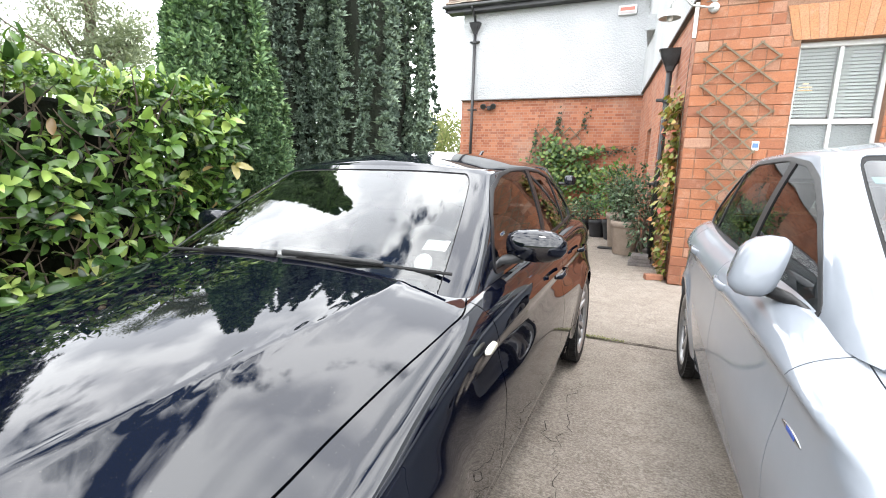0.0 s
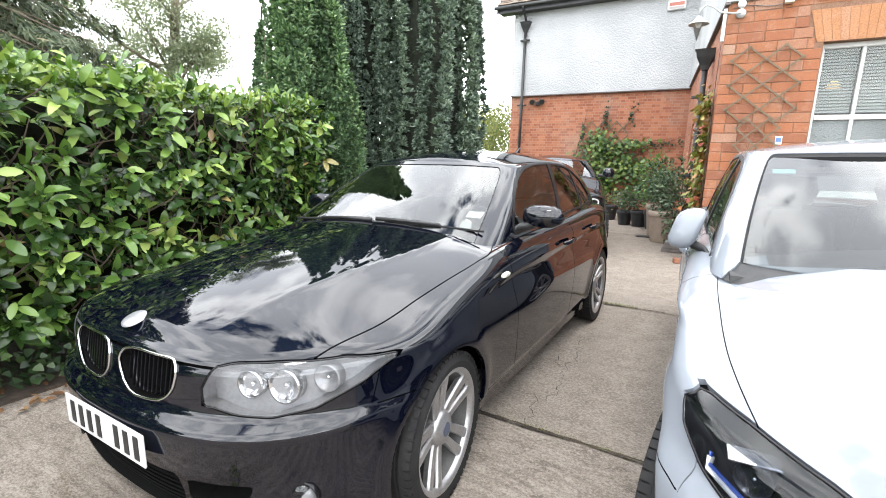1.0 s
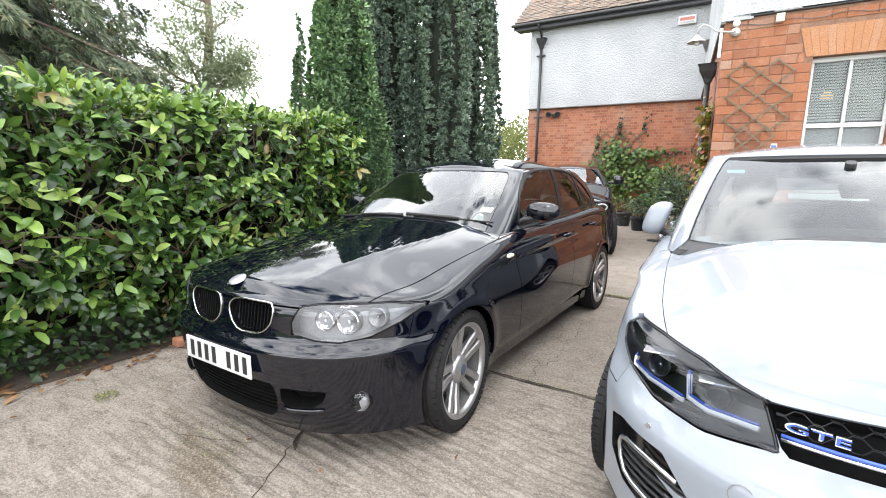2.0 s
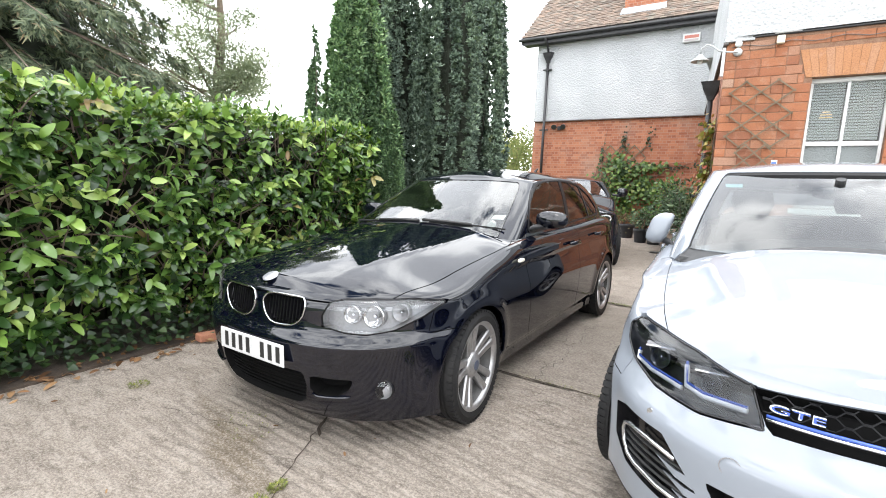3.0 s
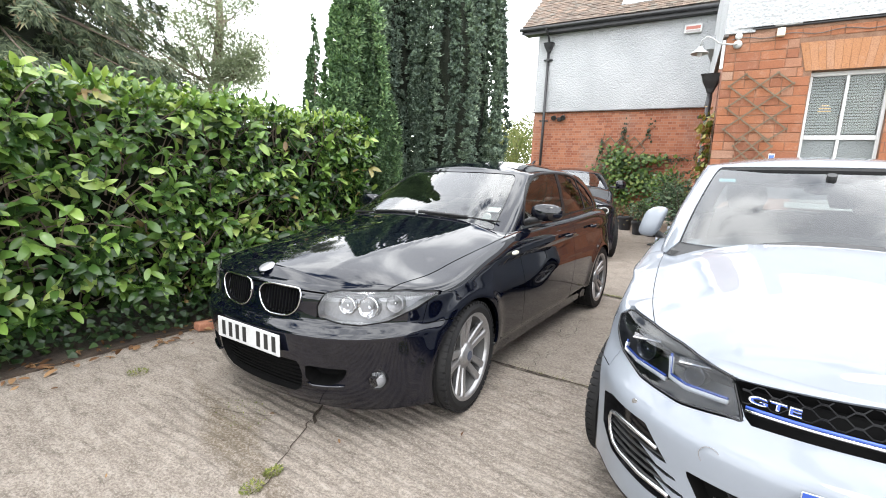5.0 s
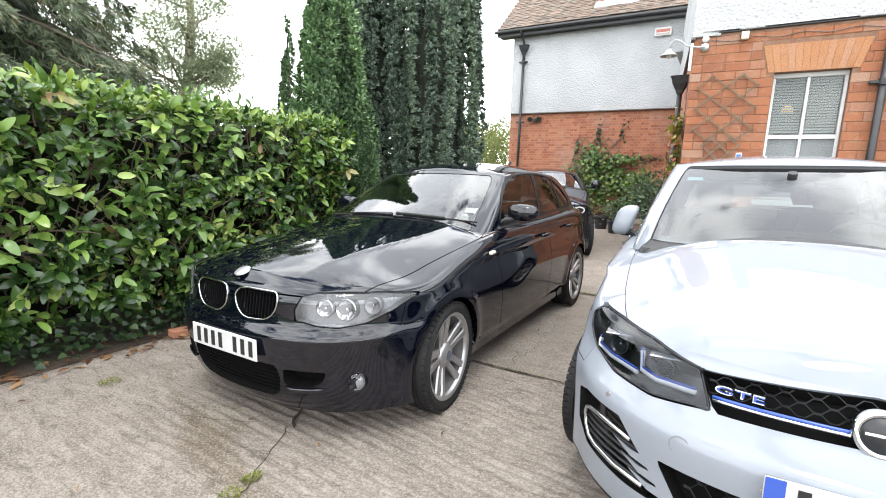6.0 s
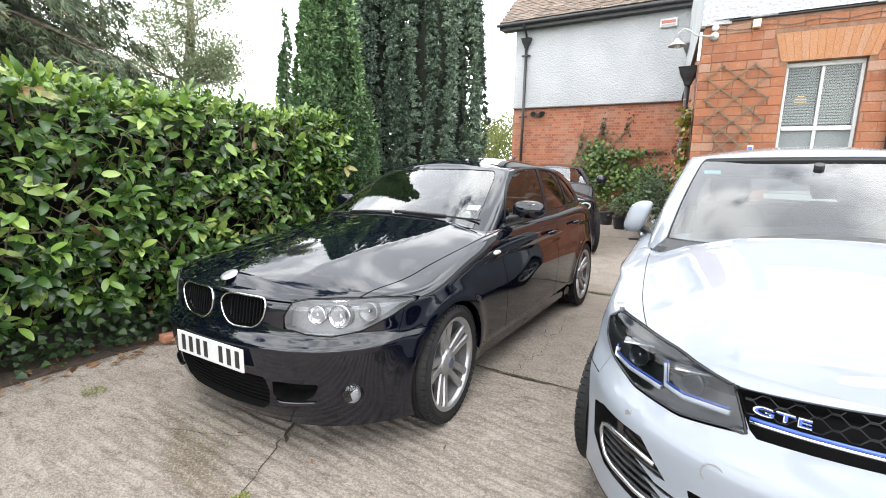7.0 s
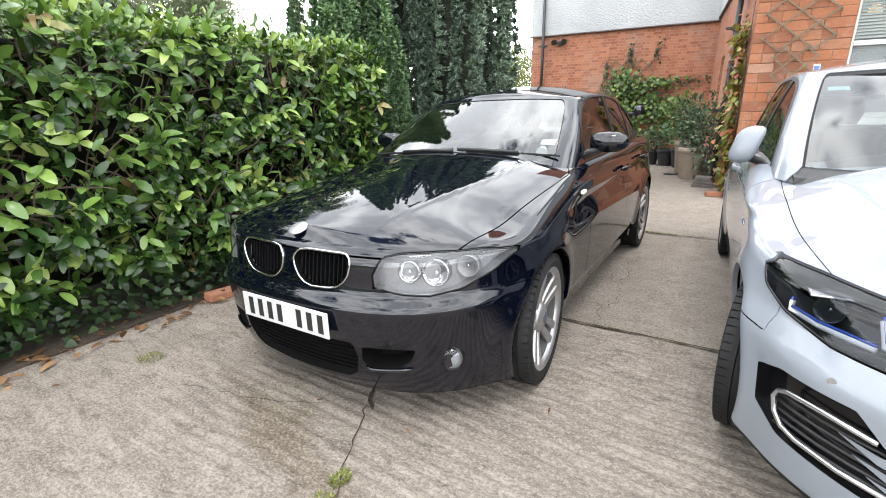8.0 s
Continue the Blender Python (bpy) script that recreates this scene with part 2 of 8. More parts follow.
def skin_part(name, skin, tags, material, parent, side=0, push=0.0, rim=0.0, label="", merge=None):
    """A mesh from a region. side: 0 both halves in one, 1 or -1 one half. push: moved along its normals;
    rim: depth of the turned-in edge."""
    verts, norms, polys = [], [], []
    V = skin.V
    for sg in ((1, -1) if side == 0 else (side,)):
        index = {}

        def vert(k, deep=0.0):
            key = (k, deep)
            if key not in index:
                p = V[k]
                d = push - deep
                index[key] = len(verts)
                verts.append((sg * (p[0] + p[5] * d), p[1] + p[6] * d, p[2] + p[7] * d))
                norms.append((sg * p[5], p[6], p[7]))
            return index[key]

        fs = skin.faces(*tags)
        half = set()
        for q in fs:
            for i, k in enumerate(q):
                half.add((k, q[(i + 1) % len(q)]))
            ids = [vert(k) for k in q]
            polys.append(ids if sg > 0 else ids[::-1])
        if rim:
            rimv = {}
            for a, b in list(half):
                if (b, a) in half or (abs(V[a][0]) < 1e-5 and abs(V[b][0]) < 1e-5):
                    continue
                ids = []
                for k, deep in ((b, 0.0), (a, 0.0), (a, rim), (b, rim)):
                    key = (k, deep)
                    if key not in rimv:
                        p = V[k]
                        d = push - deep
                        rimv[key] = len(verts)
                        verts.append((sg * (p[0] + p[5] * d), p[1] + p[6] * d, p[2] + p[7] * d))
                        norms.append((0, 0, 0))
                    ids.append(rimv[key])
                polys.append(ids if sg > 0 else ids[::-1])
    me = bpy.data.meshes.new(name)
    me.from_pydata(verts, [], polys)
    me.materials.append(material)
    me.polygons.foreach_set("use_smooth", [True] * len(me.polygons))
    me.update()
    auto = [tuple(v.normal) for v in me.vertices]
    me.normals_split_custom_set_from_vertices([n if any(n) else a for n, a in zip(norms, auto)])
    ob = new(name, me)
    ob.parent = parent
    if label:
        ob["label"] = label
    return ob


def edge_trim(name, skin, tags, radius, material, parent, side=1, push=0.0, flat=None, sides=6, label=""):
    """A bar along the outer border of a region."""
    bm = bmesh.new()
    for loop in skin.loops(*tags):
        pts = [(side * (skin.V[k][0] + skin.V[k][5] * push), skin.V[k][1] + skin.V[k][6] * push, skin.V[k][2] + skin.V[k][7] * push) for k in loop]
        keep = [pts[0]]
        for p in pts[1:]:
            if (Vector(p) - Vector(keep[-1])).length > 0.006:
                keep.append(p)
        if len(keep) > 8:
            tube(keep, radius, sides, bm, closed=True)
    return part(name, bm, material, parent, label, smooth=True)


def contour(F, R, w, Lf, pf, Lr, pr, nf, ns, nr):
    """Half a plan outline from the front's middle round the side to the back's middle: (x, y, nx, ny) for each station."""
    out = []
    for i in range(nf):
        a = (i / nf) * math.pi / 2
        c, s = math.cos(a), math.sin(a)
        y = F + Lf * (1 - c ** (2 / pf))
        out.append((w(y) * s ** (2 / pf), y, s, -c))
    y0, y1 = F + Lf, R - Lr
    for i in range(ns):
        y = y0 + (y1 - y0) * i / ns
        out.append((w(y), y, 1.0, 0.0))
    for i in range(nr + 1):
        a = (1 - i / nr) * math.pi / 2
        c, s = max(math.cos(a), 0.0), max(math.sin(a), 0.0)
        y = R - Lr * (1 - c ** (2 / pr)) if c > 1e-9 else R - Lr
        out.append((w(y) * s ** (2 / pr), y, s, c))
    return out


def lower_skin(c):
    """The body up to the shoulder and across its deck. c: the car's measures."""
    sk = Skin()
    nf, ns, nr, nv, nq = 58, 100, 18, 42, 40
    ref = contour(c["F"](0.5), c["R"](0.5), c["w"], c["Lf"], c["pf"], 0.55, 2.6, nf, ns, nr)
    rows = []
    base = [0.0] + [i / nv for i in range(1, nv)]
    levels = [0.02 + 0.98 * (1 - (1 - b) ** 1.15) for b in base] + [1.0]
    lines = {}
    for k, lv in enumerate(levels):
        line = []
        for j, (x0, y0, nx, ny) in enumerate(ref):
            zs, zb = c["shoulder"](y0), c["bottom"](y0)
            e = lv
            z = zb + (zs - zb) * e
            key = round(z, 3)
            if key not in lines:
                lines[key] = contour(c["F"](z), c["R"](z), c["w"], c["Lf"], c["pf"], 0.55, 2.6, nf, ns, nr)
            x, y, nx, ny = lines[key][j]
            ins = c["inset"](z, zs, y)
            r = c["round"](y)
            d = zs - z
            if d < r:
                ins += r * 0.9 * (1 - math.sqrt(max(0.0, 1 - ((r - d) / r * 0.95) ** 2)))
            for yw in c["axles"]:
                rr = math.hypot(y - yw, z - c["hub"])
                ins -= c["flare"] * math.exp(-((rr - c["arch"] - 0.015) / 0.055) ** 2) * (1.0 if abs(nx) > 0.5 else abs(nx) * 2)
            line.append((max(0.0, x - ins * nx), y - ins * ny, z, j, e))
        rows.append(line)
    edge = rows[-1]
    n = len(ref)
    yc0, yc1 = c["F"](0.75) + 0.1, c["R"](0.75) - 0.1
    for q in range(1, nq + 1):
        t = q / nq
        line = []
        for j in range(n):
            x, y, z = edge[j][:3]
            yc = min(max(y, yc0), yc1)
            xx, yy = x * (1 - t), y + (yc - y) * t
            zc = c["spine"](yy)
            zz = z + (zc - z) * (1 - (1 - t) ** 2.0) + c["crease"](xx, yy)
            line.append((xx, yy, zz, j, 1 + t))
        rows.append(line)
    # the order makes normals point outwards
    sk.grid([list(r) for r in zip(*rows)], "body")
    return sk


def upper_skin(c):
    """The greenhouse from below the belt over the roof."""
    sk = Skin()
    nf, ns, nr, nu, nq = 40, 70, 20, 22, 14
    rows = []
    for i in range(nu + 1):
        u = i / nu
        F, R = c["gF"](u), c["gR"](u)
        Lf, Lr = c["gL"](u), c["gLr"](u)
        cont = contour(F, R, lambda y: 1.0, Lf, c["gp"], Lr, 2.6, nf, ns, nr)
        top = contour(c["gF"](1), c["gR"](1), lambda y: 1.0, c["gL"](1), c["gp"], c["gLr"](1), 2.6, nf, ns, nr)
        line = []
        for j, (x, y, nx, ny) in enumerate(cont):
            w = c["gw0"](y) + (c["gw1"](top[j][1]) - c["gw0"](y)) * c["lean"](u)
            z = c["gz0"] + (c["gz1"](top[j][1]) - c.get("bow", 0.0) * abs(x) ** 3 - c["gz0"]) * u
            line.append((x * w, y, z, j, u))
        rows.append(line)
    edge = rows[-1]
    y0, y1 = c["gF"](1) + 0.05, c["gR"](1) - 0.05
    for q in range(1, nq + 1):
        t = q / nq
        line = []
        for j in range(len(edge)):
            x, y, z = edge[j][:3]
            yc = min(max(y, y0), y1)
            xx, yy = x * (1 - t), y + (yc - y) * t
            line.append((xx, yy, z + (c["gz1"](yy) + c["crown"](yy) - z) * (1 - (1 - t) ** 2.0), j, 1 + t))
        rows.append(line)
    sk.grid([list(r) for r in zip(*rows)], "shell")
    return sk


def wheel(parent, m, radius, width, rim_r, spoke, material, spokes, hub_mat=None, twin=True, treads=56):
    """A wheel that faces +x at the pose m: tyre, rim, spokes, hub, disc."""
    w = new("wheel")
    w.parent = parent
    w.matrix_basis = m
    h = width / 2
    prof = [(rim_r - 0.012, -h * 0.82), (rim_r + 0.012, -h * 0.98), (radius - 0.035, -h * 1.04), (radius - 0.010, -h * 0.92), (radius, -h * 0.7)]
    for g in (-0.42, 0.0, 0.42):
        prof += [(radius + 0.001, h * (g - 0.08)), (radius - 0.007, h * (g - 0.05)), (radius - 0.007, h * (g + 0.05)), (radius + 0.001, h * (g + 0.08))]
    prof += [(radius, h * 0.7), (radius - 0.010, h * 0.92), (radius - 0.035, h * 1.04), (rim_r + 0.03, h * 1.03), (rim_r + 0.006, h * 0.98), (rim_r - 0.012, h * 0.82)]
    bm = lathe(prof, 72, "x")
    for k in range(treads):                      # shoulder blocks
        a = 2 * math.pi * k / treads
        for sg in (-1, 1):
            b = box(sg * h * 0.62 if sg > 0 else -h * 0.96, h * 0.96 if sg > 0 else -h * 0.62, -0.0125, 0.0125, radius - 0.014, radius + 0.0015)
            bmesh.ops.rotate(b, verts=b.verts[:], cent=(0, 0, 0), matrix=Matrix.Rotation(a, 3, "X"))
            t = bpy.data.meshes.new("t")
            b.to_mesh(t)
            b.free()
            bm.from_mesh(t)
            bpy.data.meshes.remove(t)
    part("tyre", bm, M_RUBBER, w, "black tyre with treaded shoulders", smooth=False)
    r = rim_r
    part("rim", lathe([(r - 0.03, -h * 0.8), (r + 0.002, -h * 0.86), (r + 0.006, -h * 0.8), (r - 0.022, -h * 0.6), (r - 0.03, h * 0.45), (r - 0.016, h * 0.8),
                       (r + 0.006, h * 0.9), (r + 0.008, h * 0.96), (r + 0.001, h * 0.98), (r - 0.014, h * 0.9), (r - 0.02, h * 0.72)], 72, "x"), M_ALLOY, w, smooth=True)
    part("barrel", lathe([(r - 0.021, h * 0.72), (r - 0.045, h * 0.4), (r - 0.045, -h * 0.6), (0.12, -h * 0.62)], 48, "x"), M_BARREL, w, "inside of the wheel, coloured dark as shade", smooth=True)
    f = h * 0.78
    for k in range(spokes):
        a = 2 * math.pi * k / spokes + 0.2
        bm = spoke(r, f)
        bmesh.ops.rotate(bm, verts=bm.verts[:], cent=(0, 0, 0), matrix=Matrix.Rotation(a, 3, "X"))
        part("spoke", bm, material, w)
    part("hub", lathe([(0.0, f + 0.004), (0.03, f + 0.004), (0.034, f - 0.001), (0.062, f - 0.004), (0.075, f - 0.02), (0.078, f - 0.06), (0.0, f - 0.06)][::-1], 32, "x"), material, w, smooth=True)
    part("hub_cap", lathe([(0.028, f + 0.002), (0.028, f + 0.007), (0.024, f + 0.009), (0, f + 0.009)], 24, "x"), hub_mat or material, w, "small round hub cap")
    part("brake_disc", lathe([(0.07, 0.0), (0.145, 0.0), (0.145, 0.022), (0.07, 0.022), (0.06, 0.05), (0.0, 0.05)], 40, "x"), M_DISC, w, "grey steel brake disc")
    part("caliper", box(0.0, 0.05, -0.17, -0.1, -0.08, 0.08, 0.01), M_DISC, w)
    return w


def loft(sections, bm=None, caps=True):
    """Joins rings of points that have equal counts."""
    bm = bm or bmesh.new()
    rings = [[bm.verts.new(p) for p in s] for s in sections]
    n = len(rings[0])
    for A, B in zip(rings, rings[1:]):
        for k in range(n):
            bm.faces.new((A[k], A[(k + 1) % n], B[(k + 1) % n], B[k]))
    if caps:
        bm.faces.new(rings[0][::-1])
        bm.faces.new(rings[-1])
    bmesh.ops.recalc_face_normals(bm, faces=bm.faces[:])
    return bm


def oval(cx, cy, cz, a, b, axis="y", n=20, p=2.6):
    """A superellipse ring about (cx, cy, cz) in the plane across an axis."""
    out = []
    for k in range(n):
        t = 2 * math.pi * k / n
        u = a * abs(math.cos(t)) ** (2 / p) * (1 if math.cos(t) >= 0 else -1)
        v = b * abs(math.sin(t)) ** (2 / p) * (1 if math.sin(t) >= 0 else -1)
        out.append((cx + u, cy, cz + v) if axis == "y" else (cx, cy + u, cz + v) if axis == "x" else (cx + u, cy + v, cz))
    return out


def letters(text, size, depth, material, parent, m, name="lettering", label=""):
    """Raised characters in the built-in font, at a pose under the parent (x along the line, y up, z towards the reader)."""
    cu = bpy.data.curves.new(name, "FONT")
    cu.body, cu.size, cu.extrude = text, size, depth
    cu.align_x = cu.align_y = "CENTER"
    tmp = new("t", cu)
    me = bpy.data.meshes.new_from_object(tmp.evaluated_get(bpy.context.evaluated_depsgraph_get()))
    bpy.data.objects.remove(tmp)
    me.name = name
    me.materials.clear()
    me.materials.append(material)
    ob = new(name, me)
    ob.parent, ob.matrix_basis = parent, m
    if label:
        ob["label"] = label
    return ob


def seats(parent, rows, z=0.45):
    for y in rows:
        for x in (-0.36, 0.36):
            s = part("seat", loft([oval(x, y, z + 0.1, 0.25, 0.09), oval(x, y + 0.25, z + 0.08, 0.25, 0.09), oval(x, y + 0.45, z + 0.12, 0.24, 0.11)]), M_SEAT, parent, "dark fabric seat", smooth=True)
            part("seat_back", loft([oval(x, y + 0.42, z + 0.05, 0.23, 0.07, "z"), oval(x, y + 0.5, z + 0.3, 0.25, 0.075, "z"), oval(x, y + 0.6, z + 0.6, 0.2, 0.06, "z"), oval(x, y + 0.62, z + 0.64, 0.12, 0.04, "z")]), M_SEAT, s, smooth=True)
            part("headrest", loft([oval(x, y + 0.63, z + 0.66, 0.10, 0.035, "z"), oval(x, y + 0.64, z + 0.74, 0.13, 0.055, "z"), oval(x, y + 0.65, z + 0.83, 0.11, 0.045, "z")]), M_SEAT, s, smooth=True)


M_DISC = grained("brake_steel", (0.07, 0.065, 0.06), (0.13, 0.12, 0.11), 20, 0.45, 0.1, 0.001, metal=0.7)
# barrel darker than the rim: the shade behind the spokes is in its colour
M_BARREL = grained("barrel_shade", (0.035, 0.034, 0.033), (0.07, 0.068, 0.066), 12, 0.6, 0.1, 0.001)
M_SEAT = grained("seat_cloth", (0.02, 0.02, 0.022), (0.045, 0.045, 0.05), 25, 0.85, 0.2, 0.002)
M_DASH = grained("dashboard", (0.02, 0.02, 0.02), (0.04, 0.04, 0.04), 60, 0.6, 0.15, 0.001)


def glass(name, tint, gloss=0.02, strong=2.2):
    """Thin glass: it lets light straight through, tinted, and mirrors by Fresnel."""
    m = bpy.data.materials.new(name)
    m.use_nodes = True
    m.node_tree.nodes.clear()
    out = node(m, "ShaderNodeOutputMaterial")
    tr = node(m, "ShaderNodeBsdfTransparent", Color=(*tint, 1))
    gl = node(m, "ShaderNodeBsdfGlossy", Color=(1, 1, 1, 1), Roughness=gloss)
    fr = node(m, "ShaderNodeFresnel", IOR=1.55)
    f = maths(m, "MULTIPLY", fr.outputs[0], strong)
    mx = node(m, "ShaderNodeMixShader")
    link(m, f, mx.inputs[0])
    link(m, tr.outputs[0], mx.inputs[1])
    link(m, gl.outputs[0], mx.inputs[2])
    link(m, mx.outputs[0], out.inputs["Surface"])
    return m


M_SCREEN = glass("windscreen_glass", (0.62, 0.68, 0.66), 0.012, 1.5)
M_TINT = glass("side_glass", (0.36, 0.39, 0.37), 0.02, 0.95)
M_CLEAR = glass("clear_lens", (0.93, 0.94, 0.95), 0.02, 0.85)

# ---- house ----
BACK = (-0.09, WING_Y)                            # where the return wall meets the wing
RET = math.degrees(math.atan2(BACK[0] - WALL_X, WING_Y - WALL_Y))   # lean of the return wall off +y


def brick_mat(name, a, b, mortar, course, length, worn=(0.36, 0.30, 0.25)):
    """Fine brickwork for walls that stay far off; courses up z, runs along the wall."""
    m = mat(name, a, 0.85)
    g = node(m, "ShaderNodeTexCoord")
    sep = node(m, "ShaderNodeSeparateXYZ")
    link(m, g.outputs["Object"], sep.inputs[0])
    cmb = node(m, "ShaderNodeCombineXYZ")
    link(m, maths(m, "ADD", sep.outputs[0], sep.outputs[1]), cmb.inputs[0])
    link(m, sep.outputs[2], cmb.inputs[1])
    bt = node(m, "ShaderNodeTexBrick", Scale=1.0, Mortar_Size=0.005, Mortar_Smooth=0.3, Bias=-0.1, Brick_Width=length, Row_Height=course,
              Color1=(*a, 1), Color2=(*b, 1), Mortar=(*mortar, 1))
    bt.offset_frequency, bt.squash_frequency, bt.squash = 2, 2, 0.5
    link(m, cmb.outputs[0], bt.inputs["Vector"])
    v = coords(m)
    n = noise_tex(m, v, 1.1, 8)
    fine = noise_tex(m, v, 45, 4)
    c = blend(m, maths(m, "MULTIPLY", ramp(m, n, (0.5, (0, 0, 0)), (0.72, (1, 1, 1))), 0.35), bt.outputs["Color"], worn)
    c = blend(m, maths(m, "MULTIPLY", fine, 0.3), c, blend(m, 1.0, c, (0.45, 0.4, 0.38), "MULTIPLY"))
    link(m, c, base(m).inputs["Base Color"])
    bump(m, maths(m, "SUBTRACT", maths(m, "MULTIPLY", fine, 0.3), bt.outputs["Fac"]), 0.5, 0.006)
    return m


def single_brick_mat(name, stops, lo=0.0):
    """One fired brick: its own tone by chance, with dark and pale blotches."""
    m = mat(name, stops[0][1], 0.82)
    oi = node(m, "ShaderNodeObjectInfo")
    tone = ramp(m, oi.outputs["Random"], *stops)
    v = world_coords(m)
    n, fine = noise_tex(m, v, 9, 8, 0.7), noise_tex(m, v, 60, 6, 0.75)
    c = blend(m, maths(m, "MULTIPLY", ramp(m, n, (0.52, (0, 0, 0)), (0.75, (1, 1, 1))), 0.6), tone, (0.40, 0.25, 0.18))
    c = blend(m, maths(m, "MULTIPLY", ramp(m, fine, (0.46, (0, 0, 0)), (0.66, (1, 1, 1))), 0.6), c, (0.13, 0.056, 0.036))
    link(m, c, base(m).inputs["Base Color"])
    bump(m, maths(m, "ADD", maths(m, "MULTIPLY", n, 1.0), fine), 0.8, 0.007)
    return m


M_BRICK = single_brick_mat("front_brick", ((0.0, (0.21, 0.078, 0.04)), (0.35, (0.315, 0.113, 0.048)), (0.7, (0.295, 0.117, 0.054)), (0.92, (0.31, 0.155, 0.095)), (1.0, (0.34, 0.21, 0.145))))
M_RUBBED = single_brick_mat("rubbed_brick", ((0.0, (0.36, 0.165, 0.072)), (0.6, (0.39, 0.185, 0.085)), (1.0, (0.37, 0.20, 0.115))))
M_MORTAR = grained("lime_mortar", (0.15, 0.075, 0.045), (0.25, 0.15, 0.10), 9, 0.95, 0.5, 0.006)
M_BRICK_FAR = brick_mat("wing_brick", (0.27, 0.088, 0.045), (0.43, 0.17, 0.09), (0.34, 0.23, 0.175), 0.075, 0.225)
M_STONE = grained("dark_sill", (0.10, 0.09, 0.085), (0.19, 0.17, 0.16), 6, 0.9, 0.4, 0.006)
M_LEAD = grained("lead", (0.30, 0.32, 0.34), (0.42, 0.44, 0.46), 5, 0.55, 0.2, 0.004)
M_WOOD_GREY = grained("weathered_lath", (0.10, 0.078, 0.05), (0.185, 0.148, 0.10), 16, 0.9, 0.5, 0.003)
M_BLIND = grained("blind_slat", (0.36, 0.375, 0.36), (0.43, 0.445, 0.43), 8, 0.5, 0.05, 0.001)
M_PANE = glass("window_glass", (0.87, 0.89, 0.88), 0.015, 0.55)
M_FROST = mat("frosted_pane", (0.20, 0.22, 0.22), 0.3)
bump(M_FROST, noise_tex(M_FROST, coords(M_FROST), 55, 4, 0.6), 1.0, 0.02)
M_ROOM = grained("room_plaster", (0.20, 0.18, 0.15), (0.26, 0.23, 0.2), 2, 0.9)
M_LAMPGLOW = mat("lamp_shade_glow", (0.9, 0.6, 0.25), 0.6, Emission_Color=(1.0, 0.62, 0.22, 1), Emission_Strength=0.8)

# pebble-dash
M_RENDER = mat("white_pebbledash", (0.78, 0.78, 0.78), 0.9)
_v = coords(M_RENDER)
_vo = node(M_RENDER, "ShaderNodeTexVoronoi", Scale=26.0)
link(M_RENDER, _v, _vo.inputs["Vector"])
_n1, _n2 = noise_tex(M_RENDER, _v, 14, 6), noise_tex(M_RENDER, _v, 0.8, 6)
_c = ramp(M_RENDER, _n2, (0.3, (0.37, 0.38, 0.39)), (0.62, (0.46, 0.468, 0.478)))
link(M_RENDER, _c, base(M_RENDER).inputs["Base Color"])
bump(M_RENDER, maths(M_RENDER, "SUBTRACT", _n1, maths(M_RENDER, "MULTIPLY", _vo.outputs["Distance"], 0.8)), 0.8, 0.02)

# roof tiles
M_TILE = mat("clay_tiles", (0.25, 0.2, 0.15), 0.9)
_oi = node(M_TILE, "ShaderNodeNewGeometry")
_rt = ramp(M_TILE, _oi.outputs["Random Per Island"], (0.0, (0.085, 0.06, 0.05)), (0.35, (0.15, 0.10, 0.08)), (0.7, (0.22, 0.15, 0.115)), (0.9, (0.17, 0.15, 0.13)), (1.0, (0.28, 0.18, 0.13)))
_tn = noise_tex(M_TILE, world_coords(M_TILE), 9, 6)
link(M_TILE, blend(M_TILE, maths(M_TILE, "MULTIPLY", _tn, 0.5), _rt, (0.12, 0.12, 0.09)), base(M_TILE).inputs["Base Color"])
bump(M_TILE, _tn, 0.4, 0.004)


def structure(name, bm, material, label):
    return tagged(part(name, bm, material), kind="structure", label=label)


WX0, WX1, WZ0, WZ1 = 1.66, 2.46, 1.12, 2.80       # window opening in the front wall
wall_front = structure("wall_front", box(WALL_X + 0.012, WX0, WALL_Y + 0.008, WALL_Y + 0.3, 0.0, BAND_Z + 0.03), M_MORTAR, "orange-red brick wall of a house with wide mortar joints")
for b in ((WX1, 9.0, 0.0, BAND_Z + 0.03), (WX0, WX1, 0.0, WZ0), (WX0, WX1, WZ1, BAND_Z + 0.03)):
    part("wall_backing", box(b[0], b[1], WALL_Y + 0.008, WALL_Y + 0.3, b[2], b[3]), M_MORTAR, wall_front)
wall_up = structure("wall_front_upper", box(WALL_X - 0.03, 9.0, WALL_Y - 0.045, WALL_Y + 0.3, BAND_Z + 0.06, 4.7), M_RENDER, "white pebble-dashed upper wall over brick")
# the broken lower edge of the render
rr = random.Random(4)
x = WALL_X - 0.03
while x < 5.0:
    w = rr.uniform(0.16, 0.5)
    d = rr.choice((0.0, 0.0, 0.015, 0.03, 0.045))
    part("render_edge", box(x, x + w - 0.004, WALL_Y - 0.047 + rr.uniform(0, 0.01), WALL_Y + 0.02, BAND_Z + 0.06 - d, BAND_Z + 0.075, 0.006, 1), M_RENDER, wall_up)
    x += w
part("drip_board", box(WALL_X - 0.035, 5.0, WALL_Y - 0.02, WALL_Y + 0.02, BAND_Z + 0.03, BAND_Z + 0.058, 0.006, 1), M_IRON, wall_up)

